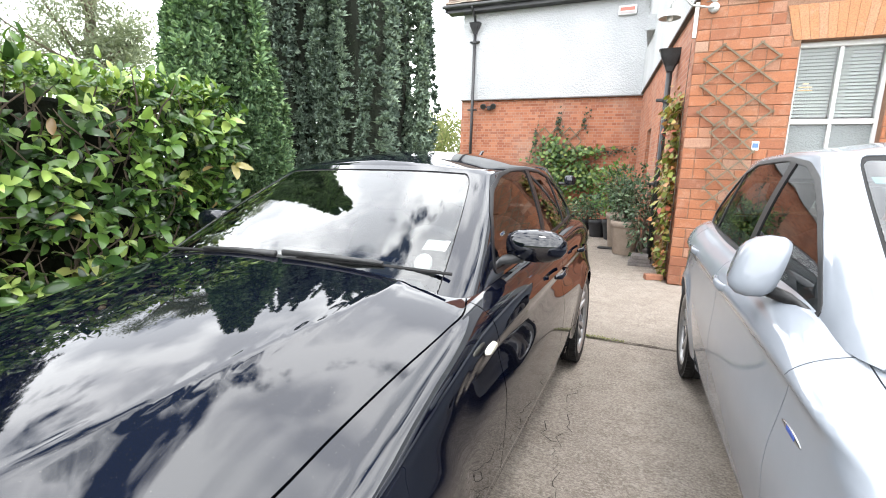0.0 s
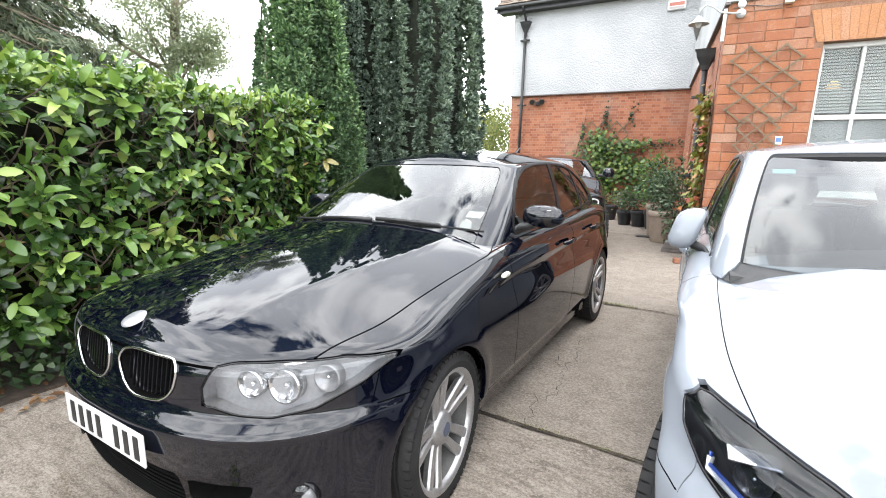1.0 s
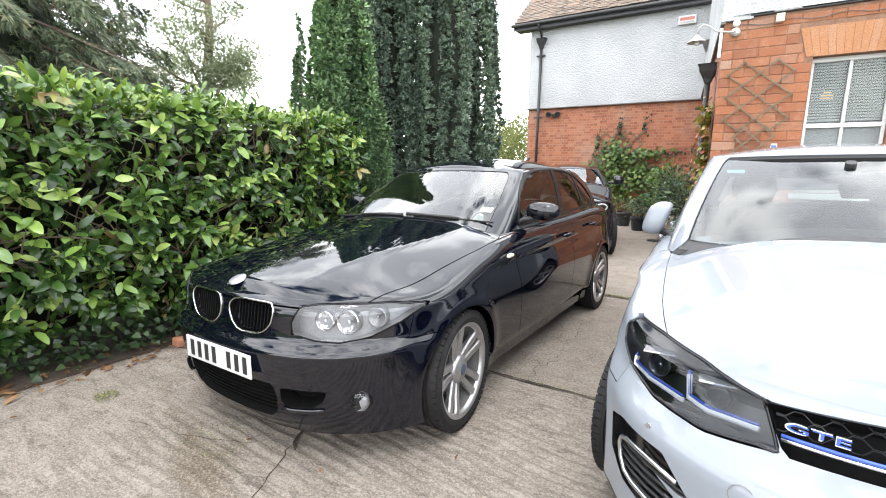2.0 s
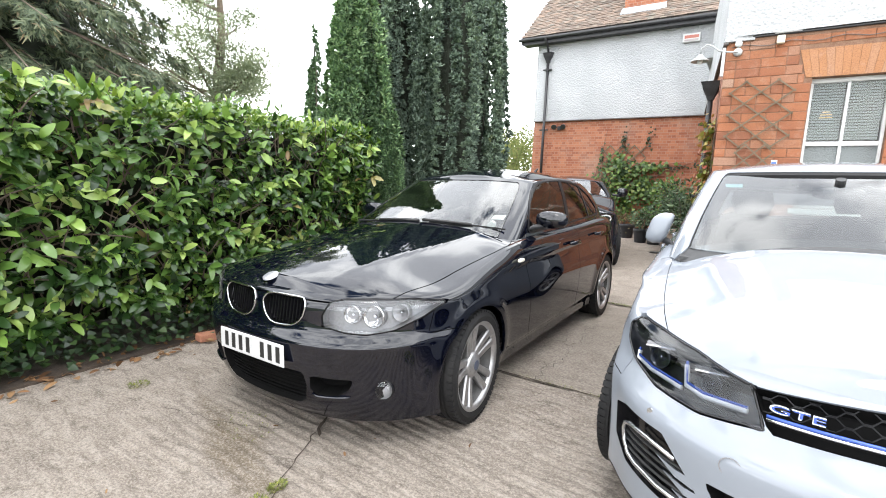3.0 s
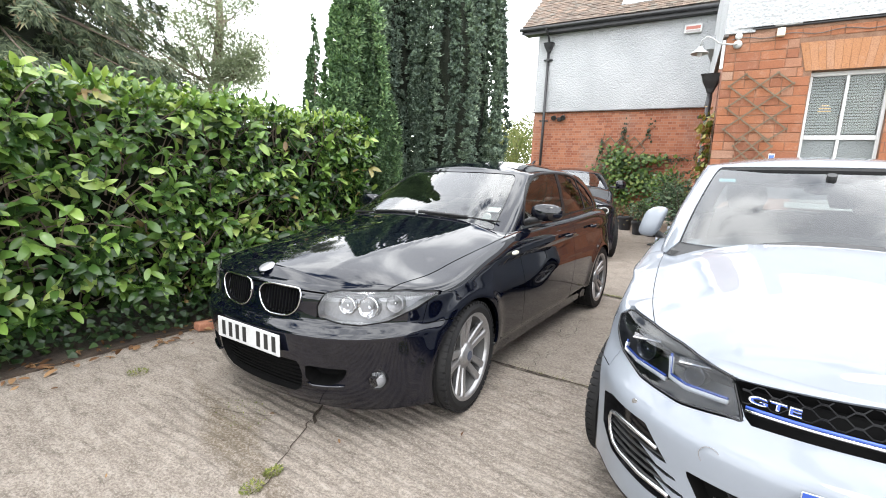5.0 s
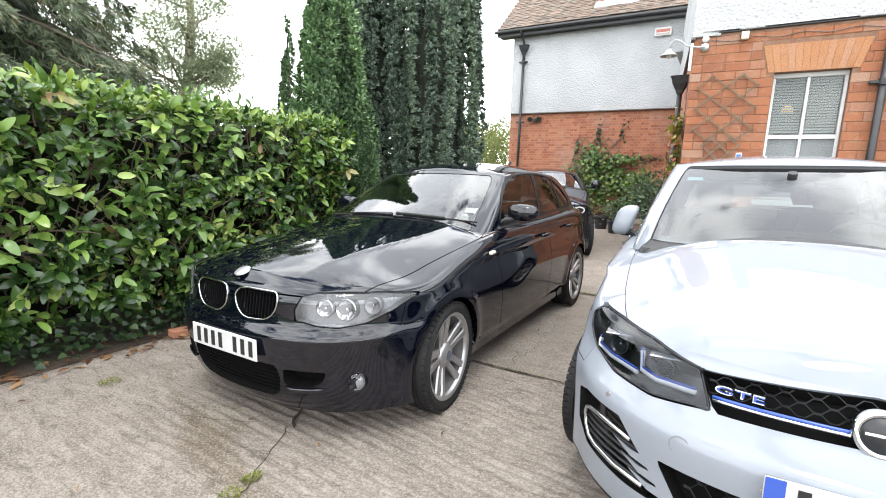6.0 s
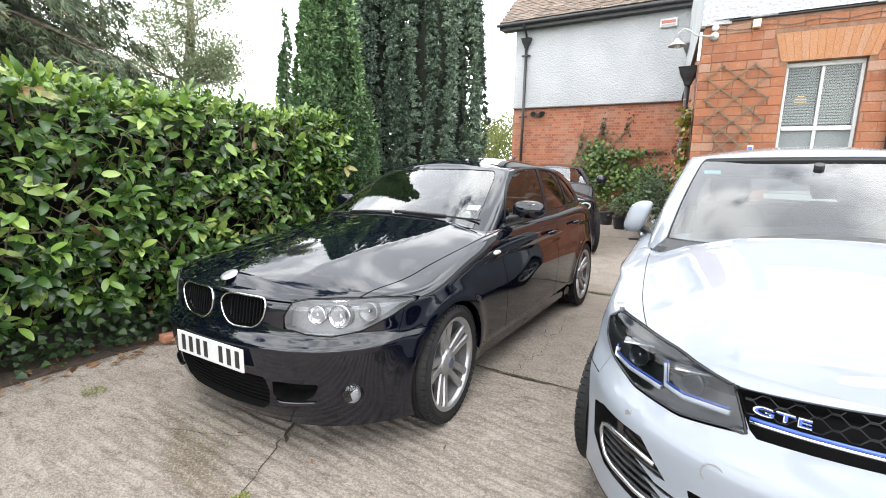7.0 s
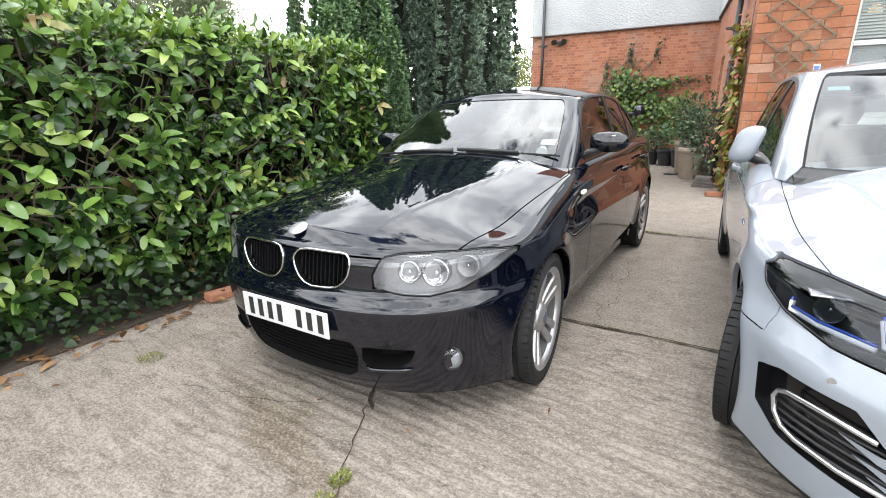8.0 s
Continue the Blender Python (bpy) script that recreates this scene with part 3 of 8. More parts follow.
# return wall, leaning off the front wall
ret_len = math.hypot(BACK[0] - WALL_X, WING_Y - WALL_Y)
RM = pose(WALL_X + 0.012, WALL_Y + 0.05, 0, 0, 0, -RET)
wall_ret = structure("wall_return", box(0.0, 0.3, 0.0, 1.9, 0.0, BAND_Z), M_BRICK_FAR, "red brick side wall with two narrow doorways")
wall_ret.matrix_basis = RM
for y0, y1, z0, z1 in ((1.9, 2.7, 2.25, BAND_Z), (2.7, 4.0, 0, BAND_Z), (4.0, 4.7, 2.25, BAND_Z), (4.7, ret_len, 0, BAND_Z)):
    part("wall_length", box(0.0, 0.3, y0, y1, z0, z1), M_BRICK_FAR, wall_ret)
for y0, y1 in ((1.9, 2.7), (4.0, 4.7)):
    part("door_recess", box(0.16, 0.22, y0, y1, 0.1, 2.25), M_STONE, wall_ret, "dark door set back in its opening")
    part("door_step", box(-0.2, 0.28, y0 - 0.03, y1 + 0.03, 0.0, 0.12, 0.01), M_STONE, wall_ret)
up = structure("wall_return_upper", box(-0.05, 0.3, -0.1, ret_len, BAND_Z + 0.004, 5.5), M_RENDER, "white pebble-dashed side wall above brick")
up.matrix_basis = RM
part("drip_board", box(-0.06, 0.0, -0.1, ret_len, BAND_Z - 0.03, BAND_Z + 0.002, 0.005, 1), M_STONE, up)

# wing
wall_wing = structure("wall_wing", box(-5.0, BACK[0] + 0.6, WING_Y, WING_Y + 0.3, 0.0, BAND_Z - 0.05), M_BRICK_FAR, "red brick lower wall of the wing")
wing_up = structure("wall_wing_upper", box(-5.0, BACK[0] + 0.6, WING_Y - 0.06, WING_Y + 0.3, BAND_Z - 0.05, EAVES_Z + 0.1), M_RENDER, "white pebble-dashed upper wall of the wing")
part("wing_side", box(-5.0, -4.7, WING_Y + 0.3, WING_Y + 7, 0.0, EAVES_Z + 0.1), M_RENDER, wing_up)
part("drip_board", box(-5.08, BACK[0] - 0.002, WING_Y - 0.085, WING_Y - 0.002, BAND_Z - 0.075, BAND_Z - 0.045, 0.005, 1), M_STONE, wing_up)
wing_roof = structure("wing_roof", loft([[(-5.42, WING_Y - 0.36, EAVES_Z + 0.06), (-5.42, WING_Y + 3.6, EAVES_Z + 3.55), (-5.42, WING_Y + 3.6, EAVES_Z + 3.45), (-5.42, WING_Y - 0.3, EAVES_Z - 0.02)],
                                        [(3.0, WING_Y - 0.36, EAVES_Z + 0.06), (3.0, WING_Y + 3.6, EAVES_Z + 3.55), (3.0, WING_Y + 3.6, EAVES_Z + 3.45), (3.0, WING_Y - 0.3, EAVES_Z - 0.02)]]), M_STONE, "brown clay-tiled pitched roof of the wing")
pitch = math.atan2(3.49, 3.96)
rr = random.Random(9)
vs, fs = [], []
for r in range(26):
    s = 0.11 * r
    y, z = WING_Y - 0.40 + s * math.cos(pitch), EAVES_Z + 0.075 + s * math.sin(pitch)
    x = -5.46 + (0.08 if r % 2 else 0.0)
    while x < 0.4:
        w = 0.158
        dz, dy = rr.uniform(-0.004, 0.006), rr.uniform(-0.008, 0.008)
        a = Vector((x, y + dy, z + 0.016 + dz))
        d = Vector((0, math.cos(pitch), math.sin(pitch))) * 0.16 + Vector((0, 0, -0.018))
        u = Vector((0, -math.sin(pitch), math.cos(pitch))) * 0.013
        k = len(vs)
        for p in (a, a + Vector((w, 0, 0)), a + Vector((w, 0, 0)) + d, a + d):
            vs += [tuple(p), tuple(p - u)]
        fs += [(k, k + 2, k + 4, k + 6), (k + 1, k + 3, k + 2, k), (k + 3, k + 5, k + 4, k + 2), (k + 7, k + 1, k, k + 6)]
        x += w + 0.004
me = bpy.data.meshes.new("roof_tiles")
me.from_pydata(vs, [], fs)
me.materials.append(M_TILE)
o = new("roof_tiles", me)
o.parent = wing_roof
tagged(o, kind="stuff", label="brown clay roof tiles in courses")
part("gutter", tube([(-5.5, WING_Y - 0.44, EAVES_Z - 0.01), (0.05, WING_Y - 0.44, EAVES_Z - 0.03)], 0.048, 12), M_IRON, wing_roof, "black half-round gutter", smooth=True)
part("fascia", box(-5.4, 0.1, WING_Y - 0.36, WING_Y - 0.33, EAVES_Z - 0.15, EAVES_Z + 0.04), M_IRON, wing_roof)
part("soffit", box(-5.4, 0.1, WING_Y - 0.33, WING_Y + 0.0, EAVES_Z - 0.14, EAVES_Z - 0.11), M_IRON, wing_roof)
part("bargeboard", loft([[(-5.44, WING_Y - 0.40, EAVES_Z - 0.16), (-5.40, WING_Y - 0.40, EAVES_Z - 0.16), (-5.40, WING_Y - 0.40, EAVES_Z + 0.05), (-5.44, WING_Y - 0.40, EAVES_Z + 0.05)],
                         [(-5.44, WING_Y + 3.6, EAVES_Z + 3.33), (-5.40, WING_Y + 3.6, EAVES_Z + 3.33), (-5.40, WING_Y + 3.6, EAVES_Z + 3.54), (-5.44, WING_Y + 3.6, EAVES_Z + 3.54)]]), M_IRON, wing_roof)
part("far_bargeboard", loft([[(-5.35, WING_Y + 1.6, 4.9), (-5.30, WING_Y + 1.6, 4.9), (-5.30, WING_Y + 1.6, 4.55), (-5.35, WING_Y + 1.6, 4.55)], [(-5.75, WING_Y + 1.9, 4.55), (-5.7, WING_Y + 1.9, 4.55), (-5.3, WING_Y + 1.9, 4.5), (-5.35, WING_Y + 1.9, 4.5)]]), M_IRON, wing_roof)
chim = part("chimney_stack", box(-2.50, -1.42, WING_Y + 0.16, WING_Y + 0.95, EAVES_Z + 0.3, EAVES_Z + 4.2, 0.01), M_BRICK_FAR, wing_roof, "orange brick chimney stack")
part("lead_flashing", loft([[(-2.58, WING_Y + 0.02, EAVES_Z + 0.44), (-1.34, WING_Y + 0.02, EAVES_Z + 0.44), (-1.34, WING_Y + 0.02, EAVES_Z + 0.47), (-2.58, WING_Y + 0.02, EAVES_Z + 0.47)],
                            [(-2.55, WING_Y + 0.15, EAVES_Z + 0.58), (-1.37, WING_Y + 0.15, EAVES_Z + 0.58), (-1.37, WING_Y + 0.13, EAVES_Z + 0.66), (-2.55, WING_Y + 0.13, EAVES_Z + 0.66)]]), M_LEAD, chim)
# unseen slabs right of the wing, added to keep sky light out of the house
structure("wall_upper_link", box(BACK[0] + 0.02, 9.0, WING_Y - 2.0, WING_Y + 0.3, 4.3, 4.6), M_RENDER, "unseen white slab added to close the house above")
part("roof_slab", box(WALL_X + 0.35, 8.9, WALL_Y + 0.31, WING_Y - 2.01, 4.4, 4.6), M_RENDER, wall_up)


def downpipe(x, y, z0, z1, hop=None, brackets=(), to=None):
    p = thing("drainpipe", pose(x, y, 0), label="black cast-iron drainpipe with hopper fixed to the wall", category="drainpipe")
    part("pipe", tube([(0, 0, z0), (0, 0, z1)], 0.042, 12), M_IRON, p, smooth=True)
    if hop:
        part("hopper", loft([oval(0, 0, hop - 0.16, 0.05, 0.05, "z", 12, 4), oval(0, 0, hop - 0.1, 0.07, 0.06, "z", 12, 4), oval(0, -0.01, hop + 0.02, 0.13, 0.09, "z", 12, 5), oval(0, -0.01, hop + 0.10, 0.15, 0.11, "z", 12, 5), oval(0, -0.01, hop + 0.13, 0.17, 0.12, "z", 12, 5)]), M_IRON, p)
        if to:
            part("swan_neck", tube([(0, 0, hop + 0.12), (0, -0.05, hop + 0.25), (0, -0.25, hop + 0.40), (0, -0.33, hop + 0.5)], 0.035, 10), M_IRON, p, smooth=True)
    for z in brackets:
        part("bracket", box(-0.14, 0.14, -0.03, 0.05, z - 0.02, z + 0.02, 0.008, 1), M_IRON, p)
        part("collar", lathe([(0.043, z - 0.04), (0.055, z - 0.035), (0.055, z + 0.035), (0.043, z + 0.04)], 16), M_IRON, p)
    return p


downpipe(-4.62, WING_Y - 0.12, 0.0, 5.2, 5.22, (4.85, 3.0, 1.4), True)
downpipe(0.43, 6.9, 0.0, 3.0, 2.95, (2.4, 1.2))
downpipe(2.76, WALL_Y - 0.07, 0.0, 3.2, None, (2.6, 1.6))

# alarm box, floodlight, sensors, plaque, corner lamp
b = thing("alarm_box", pose(-0.62, WING_Y - 0.06, 5.3), label="white and red alarm box on the rendered wall", category="alarm box")
part("case", box(-0.21, 0.21, -0.09, 0.0, -0.11, 0.11, 0.015), M_WHITE, b)
part("red_band", box(-0.17, 0.17, -0.094, -0.088, -0.02, 0.06), mat("faded_red", (0.45, 0.16, 0.12), 0.6), b)
part("grey_band", box(-0.17, 0.17, -0.094, -0.088, -0.09, -0.04), mat("faded_grey", (0.4, 0.36, 0.35), 0.6), b)
f = thing("floodlight", pose(-4.12, WING_Y - 0.02, 3.05), label="small dark twin floodlight on the brick wall", category="floodlight")
part("mount", box(-0.06, 0.06, -0.06, 0.0, -0.06, 0.06, 0.01), M_IRON, f)
for sx in (-1, 1):
    h = part("lamp_head", lathe([(0.0, -0.16), (0.035, -0.16), (0.075, -0.05), (0.08, 0.0), (0.07, 0.002), (0.0, -0.03)], 18), M_IRON, f, smooth=True)
    h.matrix_basis = Matrix.Translation((sx * 0.15, -0.16, 0.02)) @ Matrix.Rotation(radians(115), 4, "X") @ Matrix.Rotation(sx * 0.4, 4, "Z")
    part("arm", tube([(0, -0.04, 0), (sx * 0.12, -0.1, 0.03)], 0.015, 8), M_IRON, f)
s = thing("movement_sensor", pose(1.27, WALL_Y - 0.01, 3.30), label="small cream box sensor under the white render", category="sensor")
part("case", box(-0.045, 0.045, -0.07, 0.012, -0.05, 0.05, 0.01), grained("cream_plastic", (0.6, 0.55, 0.42), (0.68, 0.63, 0.5), 8, 0.5), s)
s = thing("round_sensor", pose(0.80, WALL_Y - 0.01, 3.31), label="small round cream fitting on the brick wall", category="sensor")
part("case", lathe([(0.0, -0.05), (0.035, -0.045), (0.045, -0.01), (0.045, 0.02)], 18, "y"), M_STICKER, s, smooth=True)
pl = thing("wall_plaque", pose(1.38, WALL_Y - 0.004, 1.70), label="small white and blue plaque fixed to the brick", category="plaque")
part("plate", box(-0.035, 0.035, -0.006, 0.008, -0.05, 0.05, 0.004, 1), M_STICKER, pl)
part("blue_panel", box(-0.028, 0.028, -0.0085, -0.005, -0.02, 0.03), mat("plaque_blue", (0.08, 0.16, 0.4), 0.5), pl)
l = thing("wall_lamp", pose(0.80, WALL_Y - 0.02, 3.20), label="grey galvanised swan-neck wall lamp at the house corner", category="lamp")
M_GALV = grained("galvanised", (0.42, 0.43, 0.43), (0.56, 0.57, 0.57), 12, 0.45, 0.2, 0.002, metal=0.6)
part("wall_disc", lathe([(0.0, -0.03), (0.05, -0.03), (0.055, 0.0), (0.055, 0.02)], 20, "y"), M_GALV, l, smooth=True)
part("neck", tube([(0, -0.03, 0), (-0.08, -0.07, -0.005), (-0.22, -0.09, 0.02), (-0.30, -0.10, 0.09), (-0.37, -0.10, 0.12), (-0.43, -0.10, 0.08), (-0.44, -0.10, 0.0)], 0.011, 10), M_GALV, l, smooth=True)
part("shade", lathe([(0.02, 0.0), (0.035, -0.02), (0.06, -0.05), (0.11, -0.085), (0.118, -0.10), (0.112, -0.10), (0.055, -0.06), (0.0, -0.04)], 28, centre=(-0.44, -0.10, 0.0)), M_GALV, l, smooth=True)
part("bulb", lathe([(0.0, -0.05), (0.03, -0.06), (0.035, -0.10), (0.022, -0.135), (0.0, -0.14)], 18, centre=(-0.44, -0.10, 0.0)), M_WHITE, l, "pale glass globe", smooth=True)
cb = thing("wall_cable", pose(0, 0, 0), label="thin grey cable along the top of the brick", category="cable")
part("cable", tube([(0.72 + 0.11 * i, WALL_Y - 0.012, 3.27 + 0.02 * math.sin(i * 1.3)) for i in range(22)], 0.005, 5), M_STONE, cb)
part("corner_batten", box(0.615, 0.655, WALL_Y - 0.012, WALL_Y + 0.04, 2.9, 3.28, 0.004, 1), M_WHITE, cb)

# sash window
WIN_Y = WALL_Y + 0.05
win = structure("window_1", box(WX0, WX1, WIN_Y + 0.07, WIN_Y + 0.17, WZ1 - 0.055, WZ1, 0.005, 1), M_WHITE, "white painted sash window with venetian blinds")
for nm, a in (("window_frame", (WX0, WX0 + 0.036, WZ0, WZ1 - 0.056)), ("window_frame", (WX1 - 0.036, WX1, WZ0, WZ1 - 0.056)), ("meeting_rail", (WX0 + 0.037, WX1 - 0.037, 1.945, 2.0)),
              ("glazing_bar", (2.038, 2.072, 2.001, WZ1 - 0.057)), ("glazing_bar", (2.038, 2.072, WZ0 + 0.06, 1.944)), ("bottom_rail", (WX0 + 0.037, WX1 - 0.037, WZ0, WZ0 + 0.07))):
    part(nm, box(a[0], a[1], WIN_Y + 0.075, WIN_Y + 0.15, a[2], a[3], 0.006, 2), M_WHITE, win)
part("window_sill", box(WX0 - 0.06, WX1 + 0.06, WALL_Y - 0.06, WIN_Y + 0.07, WZ0 - 0.08, WZ0 - 0.002, 0.008), M_WHITE, win)
for x0, x1 in ((WX0 + 0.036, 2.038), (2.072, WX1 - 0.036)):
    g = part("pane", box(x0, x1, WIN_Y + 0.108, WIN_Y + 0.112, 2.0, WZ1 - 0.056), M_PANE, win)
    g.visible_shadow = False
    part("lower_pane", box(x0, x1, WIN_Y + 0.108, WIN_Y + 0.112, WZ0 + 0.07, 1.945), M_FROST, win, "rippled obscured glass")
    bl = new("blind")
    bl.parent = win
    i, z = 0, 2.03
    sm = None
    while z < WZ1 - 0.07:
        if sm is None:
            o = part("slat", loft([[(x0 + 0.01, 0, 0), (x0 + 0.01, 0.02, 0.027), (x0 + 0.01, 0.02, 0.029), (x0 + 0.01, 0, 0.002)], [(x1 - 0.01, 0, 0), (x1 - 0.01, 0.02, 0.027), (x1 - 0.01, 0.02, 0.029), (x1 - 0.01, 0, 0.002)]]), M_BLIND, bl)
            sm = o.data
        else:
            o = new("slat", sm)
            o.parent = bl
        o.location = (0, WIN_Y + 0.15, z)
        z += 0.036
for a in ((WX0 - 0.3, WX1 + 0.3, WALL_Y + 2.2, WALL_Y + 2.25, 0.8, 3.2), (WX0 - 0.3, WX0 - 0.25, WALL_Y + 0.31, WALL_Y + 2.2, 0.8, 3.2), (WX1 + 0.25, WX1 + 0.3, WALL_Y + 0.31, WALL_Y + 2.2, 0.8, 3.2),
          (WX0 - 0.3, WX1 + 0.3, WALL_Y + 0.31, WALL_Y + 2.25, 3.2, 3.25), (WX0 - 0.3, WX1 + 0.3, WALL_Y + 0.31, WALL_Y + 2.25, 0.75, 0.8)):
    part("room_wall", box(*a), M_ROOM, win)
hl = thing("hanging_lamp", pose(1.92, WALL_Y + 0.75, 2.42), label="orange glowing lampshade hanging in the room", category="lamp")
part("shade", lathe([(0.025, 0.055), (0.065, 0.012), (0.075, -0.05), (0.07, -0.05), (0.058, 0.012), (0.022, 0.05)], 24), M_LAMPGLOW, hl, smooth=True)
part("cord", tube([(0, 0, 0.05), (0, 0, 0.77)], 0.005, 6), M_IRON, hl)

# trellises of crossed laths
def trellis(name, at, x0, x1, z0, z1, dx, dz, ox, oz, label, bar=0.0085):
    """Laths in both slopes, clipped to a box; diamonds of dx by dz with a tip at (ox, oz)."""
    t = thing(name, at, label=label, category="trellis", group="trellises on the walls")
    sl = dz / dx
    for sg in (1, -1):
        k0 = oz - sg * sl * ox
        for i in range(-16, 17):
            c = k0 + dz * i
            pts = []
            for x in (x0, x1):
                z = sg * sl * x + c
                if z0 <= z <= z1:
                    pts.append((x, z))
            for z in (z0, z1):
                x = (z - c) / (sg * sl)
                if x0 < x < x1:
                    pts.append((x, z))
            if len(pts) < 2 or abs(pts[0][0] - pts[1][0]) < 0.05:
                continue
            (xa, za), (xb, zb) = sorted(pts[:2])
            d = Vector((xb - xa, 0, zb - za)).normalized() * 0.02
            n = Vector((-d.z, 0, d.x)).normalized() * bar
            y = -0.014 if sg > 0 else -0.002
            A, B = Vector((xa, y, za)) - d, Vector((xb, y, zb)) + d
            dep = Vector((0, -0.011, 0))
            part("lath", loft([[A + n, A - n, A - n + dep, A + n + dep], [B + n, B - n, B - n + dep, B + n + dep]]), M_WOOD_GREY, t)
    return t


trellis("wall_trellis", pose(0, WALL_Y - 0.012, 0), 0.77, 1.49, 1.93, 2.80, 0.36, 0.29, 0.95, 2.80, "weathered wooden diamond trellis on the brick wall")
trellis("wall_trellis", pose(0, WALL_Y - 0.04, 0), 0.92, 1.36, 1.0, 1.95, 0.22, 0.21, 1.03, 1.95, "lower narrow wooden diamond trellis on the brick wall")
trellis("wall_trellis", pose(0, WING_Y - 0.02, 0), -2.7, -1.5, 1.2, 2.5, 0.34, 0.36, -2.5, 2.5, "pale wooden trellis behind ivy on the wing", 0.014)

# ---- ground ----
def concrete(name, streak):
    """Worn concrete: grit and pebbles laid bare, stains, and streaks along the tamping."""
    m = mat(name, (0.3, 0.27, 0.23), 0.9)
    _v = world_coords(m)
    _big, _mid, _fine = noise_tex(m, _v, 0.9, 7, 0.6), noise_tex(m, _v, 5.5, 8, 0.65), noise_tex(m, _v, 130, 4, 0.7)
    _vs = world_coords(m, (5.0, 15.0, 1.0))
    _streak = noise_tex(m, _vs, 1.15, 8, 0.68, 0.9)
    _peb = node(m, "ShaderNodeTexVoronoi", Scale=95.0)
    link(m, _v, _peb.inputs["Vector"])
    _grit = noise_tex(m, world_coords(m, (0.65, 1.0, 1.0)), 98, 5, 0.8)
    _c = ramp(m, _mid, (0.28, (0.185, 0.151, 0.122)), (0.5, (0.255, 0.214, 0.177)), (0.72, (0.325, 0.278, 0.233)))
    _c = blend(m, maths(m, "MULTIPLY", ramp(m, _big, (0.45, (0, 0, 0)), (0.66, (1, 1, 1))), 0.35), _c, (0.135, 0.112, 0.09))
    _c = blend(m, maths(m, "MULTIPLY", ramp(m, _streak, (0.5, (0, 0, 0)), (0.62, (1, 1, 1))), 0.4 * streak), _c, (0.41, 0.362, 0.31))
    _c = blend(m, maths(m, "MULTIPLY", ramp(m, _streak, (0.36, (1, 1, 1)), (0.46, (0, 0, 0))), 0.6 * streak), _c, (0.085, 0.068, 0.052))
    _c = blend(m, maths(m, "MULTIPLY", ramp(m, _grit, (0.51, (0, 0, 0)), (0.60, (1, 1, 1))), 0.6), _c, (0.44, 0.386, 0.333))
    _c = blend(m, maths(m, "MULTIPLY", ramp(m, _grit, (0.41, (1, 1, 1)), (0.485, (0, 0, 0))), 0.5), _c, (0.07, 0.057, 0.047))
    _c = blend(m, maths(m, "MULTIPLY", ramp(m, _fine, (0.5, (0, 0, 0)), (0.68, (1, 1, 1))), 0.4), _c, (0.33, 0.29, 0.25))
    _c = blend(m, maths(m, "MULTIPLY", ramp(m, _peb.outputs["Distance"], (0.10, (1, 1, 1)), (0.25, (0, 0, 0))), 0.55), _c, (0.08, 0.068, 0.056))
    # a band of brown moss and dirt beside the crack
    _sep = node(m, "ShaderNodeSeparateXYZ")
    link(m, _v, _sep.inputs[0])
    _off = maths(m, "ABSOLUTE", maths(m, "ADD", maths(m, "ADD", _sep.outputs["Y"], 1.2), maths(m, "MULTIPLY", _sep.outputs["X"], 0.30)))
    _end = maths(m, "ABSOLUTE", maths(m, "ADD", _sep.outputs["X"], 0.85))
    _near = maths(m, "ADD", maths(m, "MULTIPLY", _off, 5.0), maths(m, "ADD", maths(m, "MULTIPLY", _end, 0.9), maths(m, "MULTIPLY", _mid, 1.3)))
    _band = maths(m, "MULTIPLY", ramp(m, maths(m, "MULTIPLY", _near, 0.5), (0.5, (1, 1, 1)), (0.78, (0, 0, 0))), ramp(m, _grit, (0.35, (1, 1, 1)), (0.62, (0.15, 0.15, 0.15))))
    _c = blend(m, maths(m, "MULTIPLY", _band, 0.95), _c, (0.10, 0.07, 0.033))
    link(m, _c, base(m).inputs["Base Color"])
    bump(m, maths(m, "ADD", maths(m, "ADD", maths(m, "MULTIPLY", _mid, 0.6), maths(m, "MULTIPLY", _grit, 0.9)), maths(m, "ADD", maths(m, "MULTIPLY", _fine, 0.4), maths(m, "MULTIPLY", _streak, 0.6 * streak))), 1.0, 0.014)
    return m


M_CONC = concrete("tamped_concrete", 1.0)
M_CONC_PLAIN = concrete("plain_concrete", 0.25)
M_SOIL = grained("soil", (0.028, 0.02, 0.014), (0.065, 0.046, 0.032), 7, 0.95, 0.6, 0.02, at=world_coords)
M_GRASSLAND = grained("rough_grass", (0.035, 0.06, 0.016), (0.075, 0.10, 0.03), 0.4, 0.95, 0.3, 0.05, at=world_coords)
M_CRACK = mat("crack_dirt", (0.022, 0.018, 0.014), 0.95)

SLOPE = 0.018                                     # the ground's fall across the drive
def smooth(a, b, t):
    t = max(0.0, min(1.0, (t - a) / (b - a)))
    return t * t * (3 - 2 * t)


structure("ground", box(-400, 400, -400, 400, -0.9, -0.09), M_GRASSLAND, "rough grass and soil reaching the horizon")


